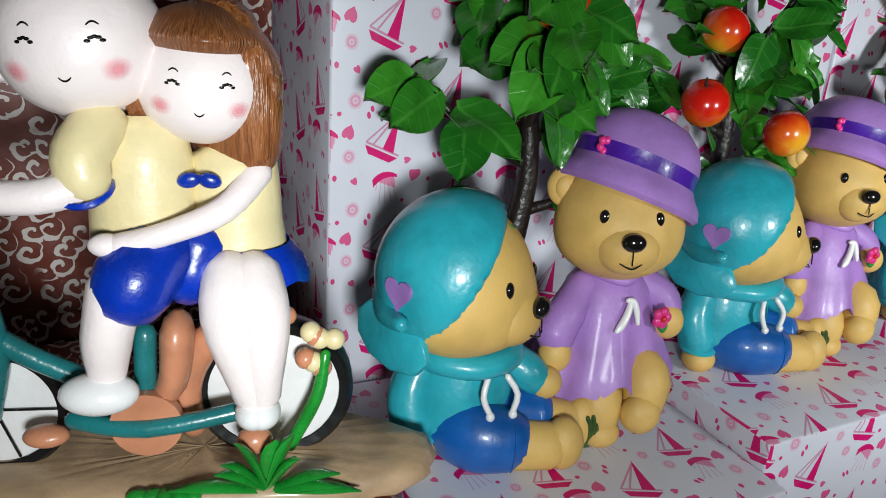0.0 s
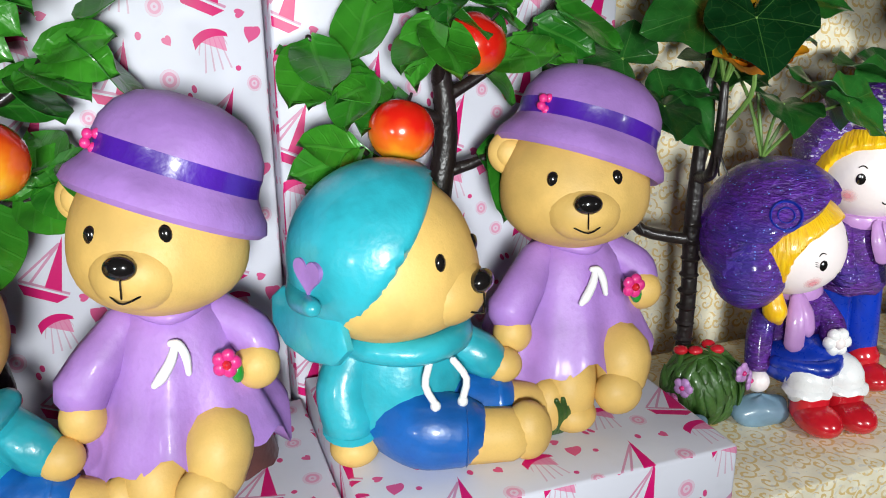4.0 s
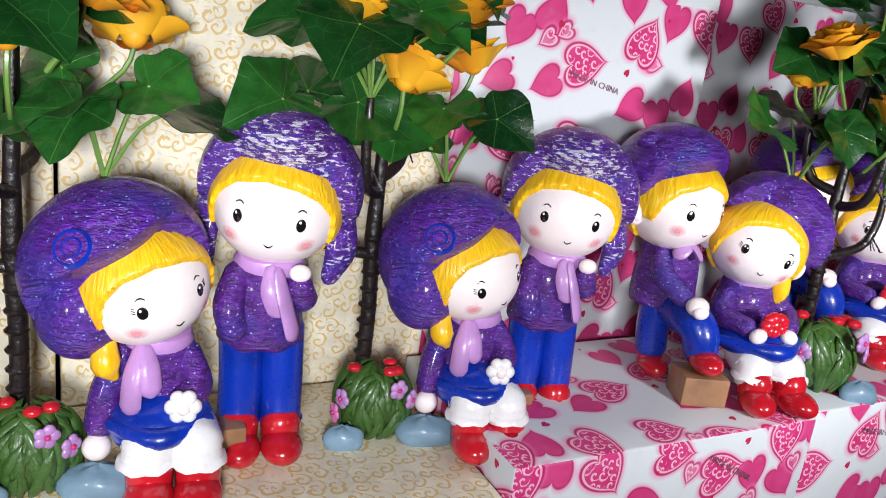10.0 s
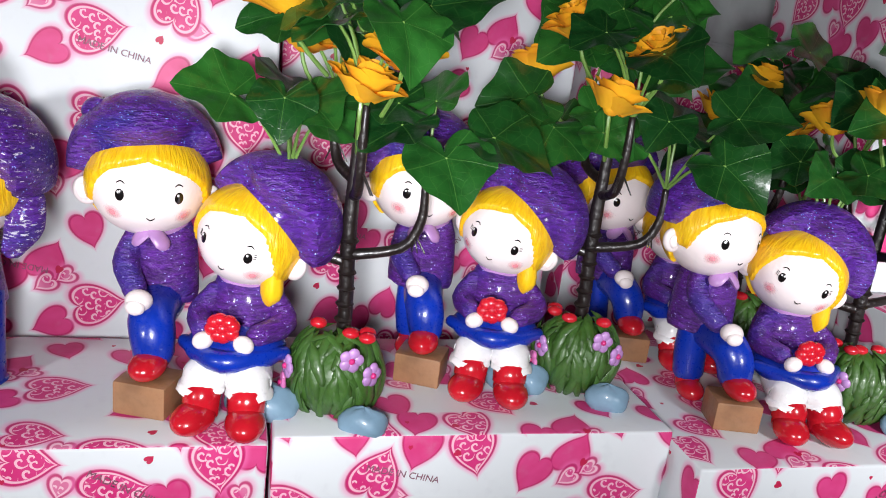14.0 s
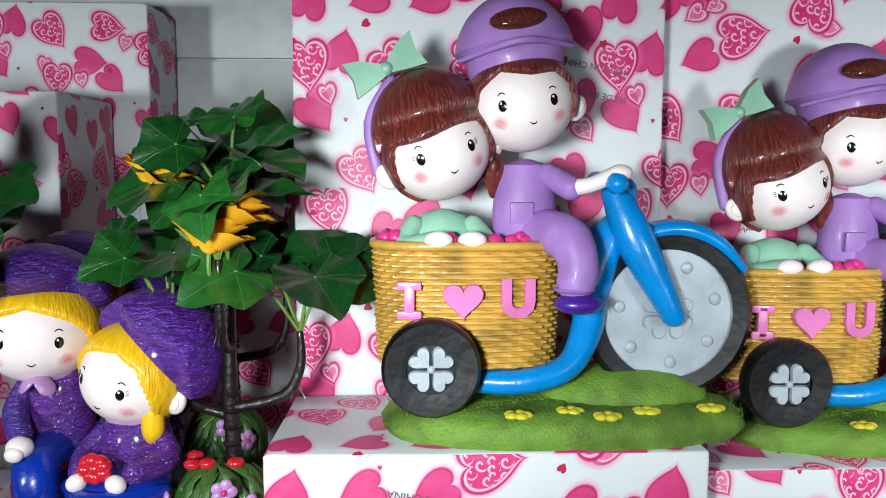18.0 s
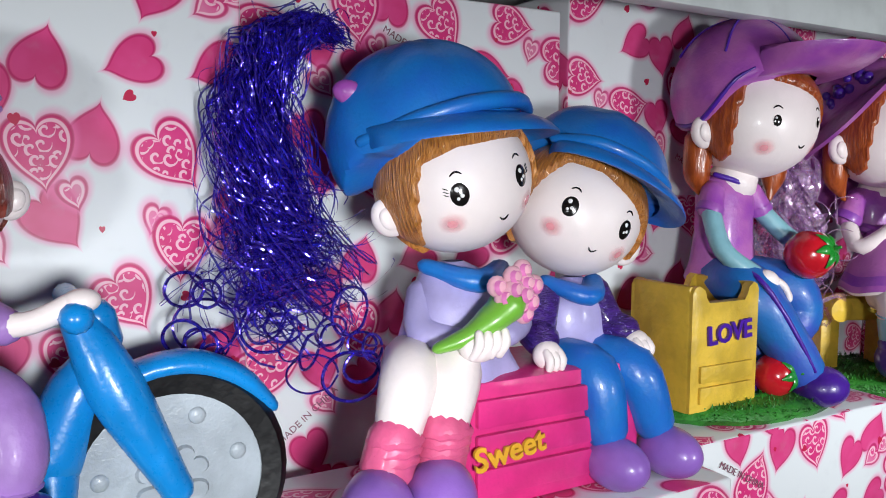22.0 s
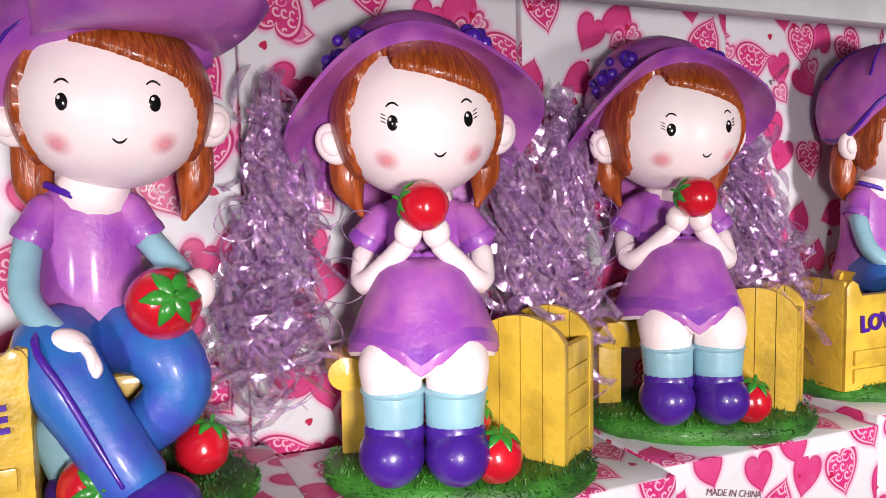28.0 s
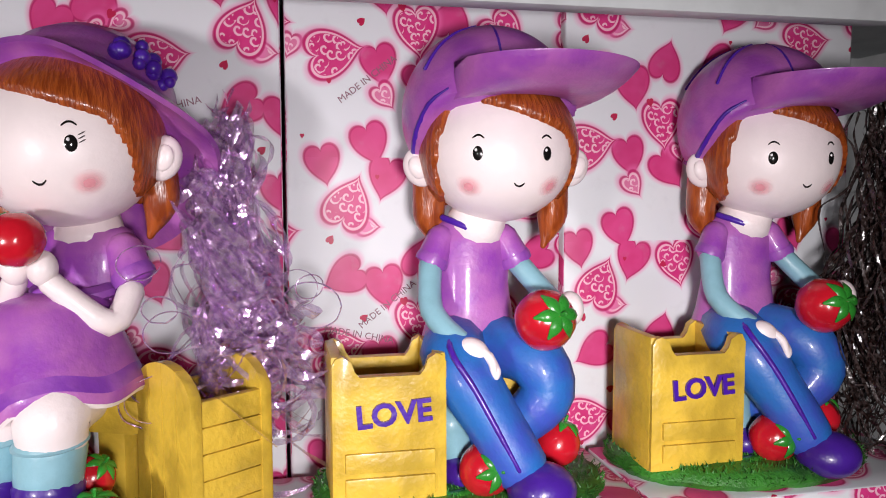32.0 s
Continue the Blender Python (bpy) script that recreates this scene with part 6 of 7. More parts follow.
    for k in (-1, 1):
        s.tube([(0.066 + k * 0.018, -0.006, 0.104), (0.066 + k * 0.026, -0.012, 0.084), (0.066 + k * 0.03, -0.024, 0.081)], [0.0105, 0.011, 0.0095], M["jacket"])
        s.blob((0.066 + k * 0.032, -0.03, 0.0745), (0.0085, 0.0075, 0.008), M["limb"])
        for q in range(3):
            s.tube([(0.062 + k * 0.032 + q * 0.004, -0.034, 0.077), (0.062 + k * 0.032 + q * 0.004, -0.038, 0.073), (0.062 + k * 0.032 + q * 0.004, -0.037, 0.068)], [0.0026, 0.0027, 0.002], M["limb"], 8, 3)
        s.tube([(0.068 + k * 0.011, -0.006, 0.064), (0.076 + k * 0.014, -0.036, 0.062), (0.084 + k * 0.018, -0.042, 0.03)], [0.0145, 0.0145, 0.0125], M["sky"])
        s.blob((0.087 + k * 0.02, -0.05, 0.0145), (0.015, 0.022, 0.0145), M["shoe"])
    return s


def sweet_bench(at):
    t = thing("pink_bench", "glossy hot-pink bench with gold lettering on a carton", "ornament", "", at)
    part_box("seat", (0.03, -0.008, 0.034), (0.125, 0.066, 0.068), M["hot"], t, (0, 0, 0), 0.005)
    for z in (0.016, 0.034, 0.052):
        part_box("front_board", (0.018, -0.0425, z), (0.074, 0.004, 0.0145), M["hot"], t, (0, 0, 0), 0.0018)
    put_part("lettering", LETTER_SWEET, t, pose(-0.001, -0.0465, 0.032, 0, -8, 0) @ Matrix.Scale(0.88, 4), "gold raised lettering")
    return t


# ---- strawberry girls ----
def strawberry_part(parent, c, r, rot):
    b, k = Shape(), Shape()
    strawberry(b, c, r, rot, k)
    k.part("calyx", b.part("strawberry", parent, "red strawberry on the turf"), "green calyx")


def strawberry(s, c, r, rot=(0, 0, 0), top=None):
    keep, s.m = s.m, s.m @ Matrix.Translation(c) @ Euler([radians(a) for a in rot]).to_matrix().to_4x4()
    berry, m = s, s.m
    s.blob((0, 0, 0), (r, r, r * 1.1), M["red"], fn=lambda az, el: 1.0 - 0.24 * max(0, -el / 90) + 0.02 * math.sin(az * 0.35) * math.sin(el * 0.4), seg=24, rings=16)
    if top:
        s, top.m = top, m
    for k in range(6):
        a = k * math.pi / 3
        s.tube([(0, 0, r * 1.02), (math.cos(a) * r * 0.45, math.sin(a) * r * 0.45, r * 1.02), (math.cos(a) * r * 0.78, math.sin(a) * r * 0.78, r * 0.76)], [r * 0.2, r * 0.2, r * 0.05], M["leaf_paint"], 8, 3, 0.4)
    s.tube([(0, 0, r), (0.0, 0, r * 1.35)], [r * 0.08, r * 0.07], M["leaf_paint"], 6, 2)
    berry.m = keep


GIRL = dict(eye=(25, -3), size=(3.6, 5.2), cheeks=(34, -28), smile=(5, -27))


def braid(s, x, z, side):
    s.tube([(x, 0.014, z + 0.014), (x + side * 0.003, 0.014, z - 0.012), (x - side * 0.004, 0.01, z - 0.034)], [0.013, 0.0105, 0.002], M["auburn"], 14, 5)


def cap_girl():
    """A girl in a peaked cap who sits with one knee raised and holds a strawberry."""
    s = Shape()
    h = doll_head(s, (0.026, -0.003, 0.22), 0.0475, -4, -2, 0, M["auburn"], fringe((-180, -50), (-106, -50), (-98, -30), (-82, -46), (-66, -36), (-60, -10), (-52, 34), (-46, 48), (-36, 48), (-28, 36), (0, 29), (26, 19), (46, 11), (58, -8), (70, -36), (84, -44), (98, -30), (106, -50), (180, -50)), GIRL, True, grow=1.05)
    s.m = h
    s.blob((-0.004, 0.009, 0.022), (0.057, 0.055, 0.057), M["orchid"], (0, -10, 0), hair(lambda az: 12 - 26 * ease((abs(az) - 48) / 44) - 14 * ease((-az - 32) / 36), 1.0, 0.72, 7), 80, 56)
    visor(s, M["orchid"], (-0.004, 0.009, 0.022), (0.057, 0.055, 0.057), 34, 68, 15, 0.047, -0.018, 0.05, 0.0065)
    tip = Matrix.Rotation(radians(-10), 3, "Y")
    s.tube([Vector((-0.004, 0.009, 0.022)) + tip @ Vector([p * q for p, q in zip(dirv(a, 13 - 26 * ease((abs(a) - 48) / 44) - 14 * ease((-a - 32) / 36) + 7), (0.0566, 0.0546, 0.0566))]) for a in (-150, -130, -110, -95, -80, -65, -50, -35)], [0.0008, 0.0016, 0.002, 0.0022, 0.0022, 0.002, 0.0016, 0.0008], M["violet"], 8, 3)
    for a in (-60, 0, 60, 120, 180, 240):
        pts = [(-0.006 + 0.0565 * math.cos(radians(e)) * math.sin(radians(a)), 0.009 - 0.0545 * math.cos(radians(e)) * math.cos(radians(a)), 0.022 + 0.0565 * math.sin(radians(e))) for e in (28, 45, 62, 80)]
        s.tube(pts, 0.0011, M["violet"], 6, 3)
    braid(s, -0.04, -0.03, -1)
    braid(s, 0.038, -0.03, 1)
    s.m = Matrix.Identity(4)
    s.tube([(0.02, 0.003, 0.185), (0.013, 0.006, 0.17)], [0.016, 0.02], M["limb"])
    s.lathe([(0.013, 0.177), (0.022, 0.172), (0.026, 0.16), (0.026, 0.13), (0.0295, 0.108), (0.034, 0.094), (0.026, 0.09)], M["shirt"], (0.011, 0.01, 0), seg=40, squash=0.74, wave=lambda a, r: 0.0015 * math.sin(a * 6) * (r > 0.03))
    s.tube([(-0.009, 0.003, 0.1765), (0.0, -0.0068, 0.1725), (0.011, -0.0105, 0.1685), (0.022, -0.0068, 0.1725), (0.031, 0.003, 0.1765)], 0.0022, M["violet"], 8, 4)
    for k in (-1, 1):
        s.tube([(0.011 + k * 0.0205, 0.004, 0.164), (0.011 + k * 0.0275, 0.0, 0.15)], [0.0095, 0.0102], M["shirt"])
        s.lathe([(0.008, -0.003), (0.0106, -0.0026), (0.011, 0.0005), (0.0102, 0.004)], M["grape"], (0.011 + k * 0.028, -0.0002, 0.149), (0, -k * 28, 0), 20)
    s.tube([(-0.0185, -0.003, 0.147), (-0.0205, -0.018, 0.119), (-0.006, -0.036, 0.102)], [0.0075, 0.0075, 0.007], M["aqua"])
    s.blob((0.0, -0.042, 0.098), (0.0105, 0.0085, 0.0075), M["limb"], (0, 30, 0))
    for k in range(4):
        s.tube([(0.003 + k * 0.0016, -0.045 - k * 0.001, 0.0995 - k * 0.0012), (0.0085 + k * 0.001, -0.05 - k * 0.0006, 0.094 - k * 0.0022), (0.0095 + k * 0.0004, -0.0535, 0.0875 - k * 0.0012)], [0.003, 0.0029, 0.0022], M["limb"], 8, 3)
    s.tube([(-0.002, 0.0, 0.113), (-0.0154, -0.0455, 0.1015), (-0.003, -0.058, 0.078), (0.0079, -0.0652, 0.0565), (0.02, -0.0713, 0.0323)], [0.0014, 0.002, 0.002, 0.0018, 0.0012], M["violet"], 8, 4)
    s.tube([(0.0395, -0.003, 0.147), (0.054, -0.016, 0.128), (0.06, -0.032, 0.119)], [0.0075, 0.0075, 0.007], M["aqua"])
    s.blob((0.062, -0.04, 0.121), (0.0085, 0.0095, 0.011), M["limb"])
    strawberry(s, (0.044, -0.043, 0.115), 0.019, (72, 0, 12))
    s.tube([(0.0, 0.004, 0.092), (-0.008, -0.03, 0.09), (0.014, -0.05, 0.05), (0.026, -0.056, 0.028)], [0.021, 0.021, 0.0175, 0.017], M["jeans"])
    s.tube([(0.022, 0.004, 0.092), (0.042, -0.026, 0.089), (0.05, -0.034, 0.068), (0.032, -0.03, 0.048), (0.01, -0.022, 0.042)], [0.021, 0.019, 0.0175, 0.0155, 0.013], M["jeans"])
    s.tube([(-0.01, -0.02, 0.05), (-0.004, -0.018, 0.028)], [0.013, 0.012], M["aqua"])
    s.blob((-0.004, -0.024, 0.018), (0.013, 0.017, 0.011), M["boot"])
    s.blob((0.036, -0.064, 0.018), (0.021, 0.021, 0.0155), M["boot"], (0, 0, 25))
    return s


def mailbox(at, label):
    t = thing("mailbox_ornament", label, "ornament", "mailbox pots", at)
    s = Shape()
    turf(s, 0.095, 0.066, 0.012, M["turf"], 0.0, -0.009, 0.95)
    for k in range(3):
        s.blob((-0.02 + k * 0.011, -0.046 - 0.002 * (k == 1), 0.011), (0.012, 0.006, 0.003), M["leaf_paint"], (10, 0, -20 + k * 25), seg=14, rings=8)
    tufts(s.part("turf_base", t, "dark green turf base"), 0.095, 0.066, 0.012, M["turf"], 1900, 0.0035, 13, 0.0, -0.009, 0.95)
    x, y, w, d, h = -0.052, -0.02, 0.067, 0.054, 0.098
    for dy, nm in ((-d / 2, "front_panel"), (d / 2, "back_panel")):
        p = Shape()
        p.prism([(x - w / 2, 0.01), (x + w / 2, 0.01), (x + w / 2, h * 0.96), (x + w / 2 - 0.002, h * 1.0), (x + w / 2 - 0.006, h * 1.015), (x + w / 2 - 0.01, h * 0.99), (x + w / 2 - 0.012, h * 0.93), (x + w / 2 - 0.015, h * 0.89), (x - w / 2 + 0.015, h * 0.89), (x - w / 2 + 0.012, h * 0.93), (x - w / 2 + 0.01, h * 0.99), (x - w / 2 + 0.006, h * 1.015), (x - w / 2 + 0.002, h * 1.0), (x - w / 2, h * 0.96)][::-1], 0.007, M["mailbox"], (0, y + dy, 0))
        p.part(nm, t)
    for k in (-1, 1):
        part_box("side_panel", (x + k * (w / 2 - 0.003), y, h * 0.5 + 0.005), (0.007, d, h * 0.92), M["mailbox"], t, (0, 0, 0), 0.002)
    for z in (0.022, 0.037):
        part_box("slat", (x, y - d / 2 - 0.0045, z), (w - 0.014, 0.003, 0.012), M["mailbox"], t, (0, 0, 0), 0.0012)
    part_box("bottom", (x, y, 0.03), (w - 0.008, d - 0.006, 0.01), M["mailbox"], t)
    put_part("lettering", LETTER_LOVE, t, pose(x + 0.002, y - d / 2 - 0.0048, h * 0.66, 0, -4, 0), "purple hand-painted lettering")
    part_box("plank_seat", (0.03, 0.012, 0.062), (0.082, 0.036, 0.02), M["mailbox"], t, (0, 0, 0), 0.005)
    for xx in (0.0, 0.058):
        part_box("bench_leg", (xx, 0.014, 0.034), (0.016, 0.03, 0.045), M["mailbox"], t, (0, 0, 0), 0.003)
    for c, r, rot, nm in (((0.006, -0.046, 0.026), 0.0165, (70, 50, 0), "strawberry"), ((0.062, -0.02, 0.028), 0.015, (0, 20, 0), "strawberry")):
        strawberry_part(t, c, r, rot)
    return t


def hat_girl():
    """A girl in a wide hat who lifts a strawberry to her mouth."""
    s = Shape()
    h = doll_head(s, (-0.023, -0.006, 0.2235), 0.0485, 12, -2, -3, M["auburn"], fringe((-180, -50), (-106, -50), (-98, -30), (-82, -46), (-66, -36), (-60, -10), (-52, 34), (-46, 48), (-36, 48), (-28, 36), (0, 29), (26, 19), (46, 11), (58, -8), (70, -36), (84, -44), (98, -30), (106, -50), (180, -50)), dict(GIRL, lashes=True), True, grow=1.05)
    s.m = h @ Matrix.Translation((0, 0.004, 0.004)) @ Matrix.Rotation(radians(-44), 4, "X") @ Matrix.Scale(1.02, 4)
    prof = [(0.046, 0.004), (0.052, 0.006), (0.06, 0.003), (0.07, -0.003), (0.078, -0.008), (0.0795, -0.005), (0.07, 0.004), (0.06, 0.01), (0.0525, 0.014), (0.0515, 0.024), (0.048, 0.042), (0.04, 0.055), (0.024, 0.064), (0.0, 0.067)]
    n, verts, faces = 64, [], []
    for r, z in prof:
        for j in range(n):
            a = 2 * math.pi * j / n
            out = max(0.0, r - 0.0515)
            front = max(0.0, -math.sin(a)) ** 2
            rr = r - out * 0.55 * front
            dz = out * (0.5 * front + 0.28 * math.sin(3 * a + 0.5) - 0.15)
            verts.append((rr * math.cos(a), 0.006 + rr * math.sin(a), z + dz))
    for i in range(len(prof) - 1):
        for j in range(n):
            p, q = i * n + j, i * n + (j + 1) % n
            faces.append((p, q, q + n, p + n))
    s.add(verts, faces, M["orchid"])
    rnd = random.Random(2)
    for a in (198, 208, 219, 231, 309, 321, 332, 343):
        for q in range(3):
            s.blob((0.054 * math.cos(radians(a)) + rnd.uniform(-0.003, 0.003), 0.006 + 0.054 * math.sin(radians(a)) + rnd.uniform(-0.003, 0.003), 0.024 + 0.008 * (q % 2) + rnd.uniform(-0.002, 0.003)), rnd.uniform(0.0032, 0.0052), M["violet"], seg=10, rings=7)
    s.m = h
    braid(s, -0.041, -0.022, -1)
    braid(s, 0.041, -0.022, 1)
    s.m = Matrix.Identity(4)
    s.tube([(-0.02, 0.006, 0.186), (-0.02, 0.006, 0.17)], [0.016, 0.02], M["limb"])
    s.lathe([(0.014, 0.178), (0.025, 0.173), (0.03, 0.16), (0.027, 0.14), (0.026, 0.13), (0.02, 0.126)], M["shirt"], (-0.021, 0.008, 0), seg=36, squash=0.76)
    fold = lambda a, r: (-0.0075 * math.exp(-((a - 4.71) / 0.17) ** 2) + 0.0035 * math.exp(-((abs(a - 4.71) - 0.55) / 0.3) ** 2) + 0.0012 * math.sin(a * 7 + 0.4)) * max(0.0, (r - 0.028) / 0.014)
    skirt = [(0.0, 0.1425), (0.012, 0.142), (0.02, 0.1405), (0.025, 0.138), (0.0285, 0.134), (0.032, 0.124), (0.037, 0.112), (0.041, 0.102), (0.0445, 0.094), (0.0455, 0.089), (0.044, 0.0865), (0.036, 0.091)]
    s.lathe(skirt[:8], M["shirt"], (-0.021, -0.025, 0), (0, 0, 0), 64, 1.06, fold)
    s.lathe(skirt[7:9], M["grape"], (-0.021, -0.025, 0), (0, 0, 0), 64, 1.06, fold)
    s.lathe(skirt[8:11], M["shirt"], (-0.021, -0.025, 0), (0, 0, 0), 64, 1.06, fold)
    s.lathe(skirt[9:], M["limb"], (-0.021, -0.025, -0.0006), (0, 0, 0), 64, 1.05, fold)
    s.lathe([(0.02, 0.004), (0.0265, 0.002), (0.0275, -0.0015), (0.024, -0.004)], M["grape"], (-0.021, -0.004, 0.142), (12, 0, 0), 32, 0.9)
    for k in (-1, 1):
        s.blob((-0.021 + k * 0.0055, -0.0295, 0.1405), (0.0065, 0.0035, 0.0042), M["grape"], (0, k * 20, 0), seg=14, rings=10)
    for k in (-1, 1):
        s.tube([(-0.021 + k * 0.025, 0.002, 0.164), (-0.021 + k * 0.034, -0.003, 0.15)], [0.0105, 0.0115], M["shirt"])
        s.lathe([(0.0095, -0.0032), (0.012, -0.0028), (0.0125, 0.0005), (0.0114, 0.0045)], M["grape"], (-0.021 + k * 0.0345, -0.0033, 0.149), (0, -k * 30, 0), 20)
        s.tube([(-0.021 + k * 0.036, -0.008, 0.142), (-0.021 + k * 0.034, -0.026, 0.126), (-0.02 + k * 0.01, -0.042, 0.15)], [0.0072, 0.0072, 0.0062], M["limb"])
        s.blob((-0.02 + k * 0.008, -0.044, 0.157), (0.008, 0.0075, 0.0095), M["limb"])
        s.tube([(-0.02 + k * 0.017, -0.03, 0.087), (-0.02 + k * 0.0185, -0.053, 0.084), (-0.02 + k * 0.018, -0.0545, 0.069)], [0.016, 0.0185, 0.0168], M["limb"], 28, 6)
        s.tube([(-0.02 + k * 0.0175, -0.055, 0.068), (-0.02 + k * 0.017, -0.057, 0.05)], [0.0175, 0.0165], M["aqua"], 20, 4)
        s.lathe([(0.0165, -0.0015), (0.0188, 0.0), (0.0165, 0.0015)], M["aqua"], (-0.02 + k * 0.0175, -0.055, 0.07), (6, 0, 0), 20)
        s.blob((-0.02 + k * 0.0185, -0.06, 0.034), (0.0187, 0.0225, 0.0185), M["boot"], seg=28, rings=18)
        s.tube([(-0.02 + k * 0.0175, -0.058, 0.038), (-0.02 + k * 0.017, -0.057, 0.048)], [0.0165, 0.0175], M["boot"], 18, 3)
    strawberry(s, (-0.017, -0.0545, 0.172), 0.0142, (0, -72, 0))
    return s


def planter(at, label):
    t = thing("planter_ornament", label, "ornament", "bench planters", at)
    s = Shape()
    turf(s, 0.086, 0.06, 0.014, M["turf"], 0.0, -0.005, 0.95)
    tufts(s.part("turf_base", t, "dark green turf base"), 0.086, 0.06, 0.014, M["turf"], 1500, 0.0035, 14, 0.0, -0.005, 0.95)
    part_box("plank_seat", (-0.03, 0.012, 0.068), (0.092, 0.036, 0.022), M["mailbox"], t, (0, 0, 0), 0.006)
    for xx in (-0.066, -0.005):
        part_box("bench_leg", (xx, 0.012, 0.036), (0.018, 0.03, 0.05), M["mailbox"], t, (0, 0, 0), 0.003)
    e = Shape()
    e.lathe([(0.0, -0.02), (0.009, -0.02), (0.0115, -0.0175), (0.012, -0.005), (0.0115, 0.02), (0.0, 0.022)], M["mailbox"], (-0.072, -0.002, 0.07), (90, 0, 12), 18, 0.9)
    for q in (0.003, 0.006):
        e.lathe([(q, -0.0205), (q + 0.0008, -0.0212), (q + 0.0016, -0.0205)], M["mailbox"], (-0.072, -0.002, 0.07), (90, 0, 12), 16, 0.9)
    e.part("log_end", t)
    m = Matrix.Translation((0.05, 0.004, 0)) @ Matrix.Rotation(radians(60), 4, "Z")
    for k in (-1, 1):
        for q in range(4):
            p = Shape()
            p.m = m
            y0, y1 = -0.029 + q * 0.0145, -0.029 + (q + 1) * 0.0145 - 0.0006
            top = [(y, 0.082 + 0.022 * math.sqrt(max(0.0, 1 - (y / 0.0305) ** 2))) for y in (y0, y0 + 0.0048, y0 + 0.0096, y1)]
            p.prism([(y0, 0.011), (y1, 0.011)] + top[::-1], 0.007, M["mailbox"], (k * 0.022, 0.0, 0), (0, 0, 90), 0.0008)
            p.part("plank", t)
    for k in (-1, 1):
        for z in (0.021, 0.0355, 0.05, 0.0645, 0.079):
            p = Shape()
            p.m = m
            p.slab((0.0, k * 0.0255, z), (0.04, 0.006, 0.0142), M["mailbox"], (0, 0, 0), 0.0014)
            p.part("slat", t)
    p = Shape()
    p.m = m
    p.slab((0, 0, 0.03), (0.038, 0.046, 0.01), M["mailbox"])
    p.part("bottom", t)
    for c, r, rot in (((0.02, -0.054, 0.028), 0.0155, (10, 10, 0)), ((0.006, -0.036, 0.044), 0.012, (0, 40, 0))):
        strawberry_part(t, c, r, rot)
    return t


# ---- tinsel ----
def tinsel(name, label, mat, seed, strands, guide, spread, curl, width, at, coils=(2.5, 6.0), ends=0.8):
    """Shiny wavy ribbon strands that follow a guide from its root to its ends."""
    rnd = random.Random(seed)
    verts, faces = [], []
    G = [Vector(p) for p in guide]
    for k in range(strands):
        a0, turns, rad = rnd.uniform(0, 6.28), rnd.uniform(*coils), rnd.uniform(0.4, 1.3) * curl
        off = Vector((rnd.gauss(0, 1) * spread[0], rnd.gauss(0, 1) * spread[1], rnd.gauss(0, 1) * spread[2]))
        w, first, last = width * rnd.uniform(0.5, 1.5), rnd.uniform(0, 0.25), rnd.uniform(0.7, 1.0)
        n, o = 56, len(verts)
        for i in range(n + 1):
            s = first + (last - first) * i / n
            u = s * (len(G) - 1)
            b = min(int(u), len(G) - 2)
            p = G[b].lerp(G[b + 1], u - b)
            a = a0 + s * turns * 6.28
            grow = 0.35 + 0.9 * s
            tail = max(0.0, s - 0.75) * 4
            q = p + off * grow + Vector((math.cos(a), math.sin(a) * 0.6, math.sin(a * 1.3) * 0.6)) * rad * grow * (1 + ends * tail)
            side = Vector((math.sin(a * 0.7 + k), math.cos(a * 0.6), math.cos(a * 0.9 + k))).normalized() * w
            verts += [q - side, q + side]
            if i:
                b = o + 2 * i
                faces.append((b - 2, b - 1, b + 1, b))
    s = Shape()
    s.add(verts, faces, mat)
    return tagged(s.thing(name, label, "tinsel", "", at), kind="stuff")


def loops(name, label, mat, seed, n, box, at, thick=0.0005):
    """Loose loops of thin shiny ribbon."""
    rnd = random.Random(seed)
    s = Shape()
    (x0, x1), (y0, y1), (z0, z1) = box
    for k in range(n):
        c = Vector((rnd.uniform(x0, x1), rnd.uniform(y0, y1), rnd.uniform(z0, z1)))
        r, tilt, yaw = rnd.uniform(0.008, 0.02), rnd.uniform(-0.6, 0.6), rnd.uniform(-0.8, 0.8)
        pts = []
        for i in range(15):
            a = i / 14 * 6.28 * rnd.uniform(0.95, 1.0)
            v = Vector((math.cos(a) * r, math.sin(a) * 0.3 * r * tilt, math.sin(a) * r * 0.8))
            pts.append(c + Matrix.Rotation(yaw, 3, "Z") @ v)
        s.tube(pts, thick * rnd.uniform(0.6, 1.2), mat, 5, 2)
    return tagged(s.thing(name, label, "tinsel", "", at), kind="stuff")


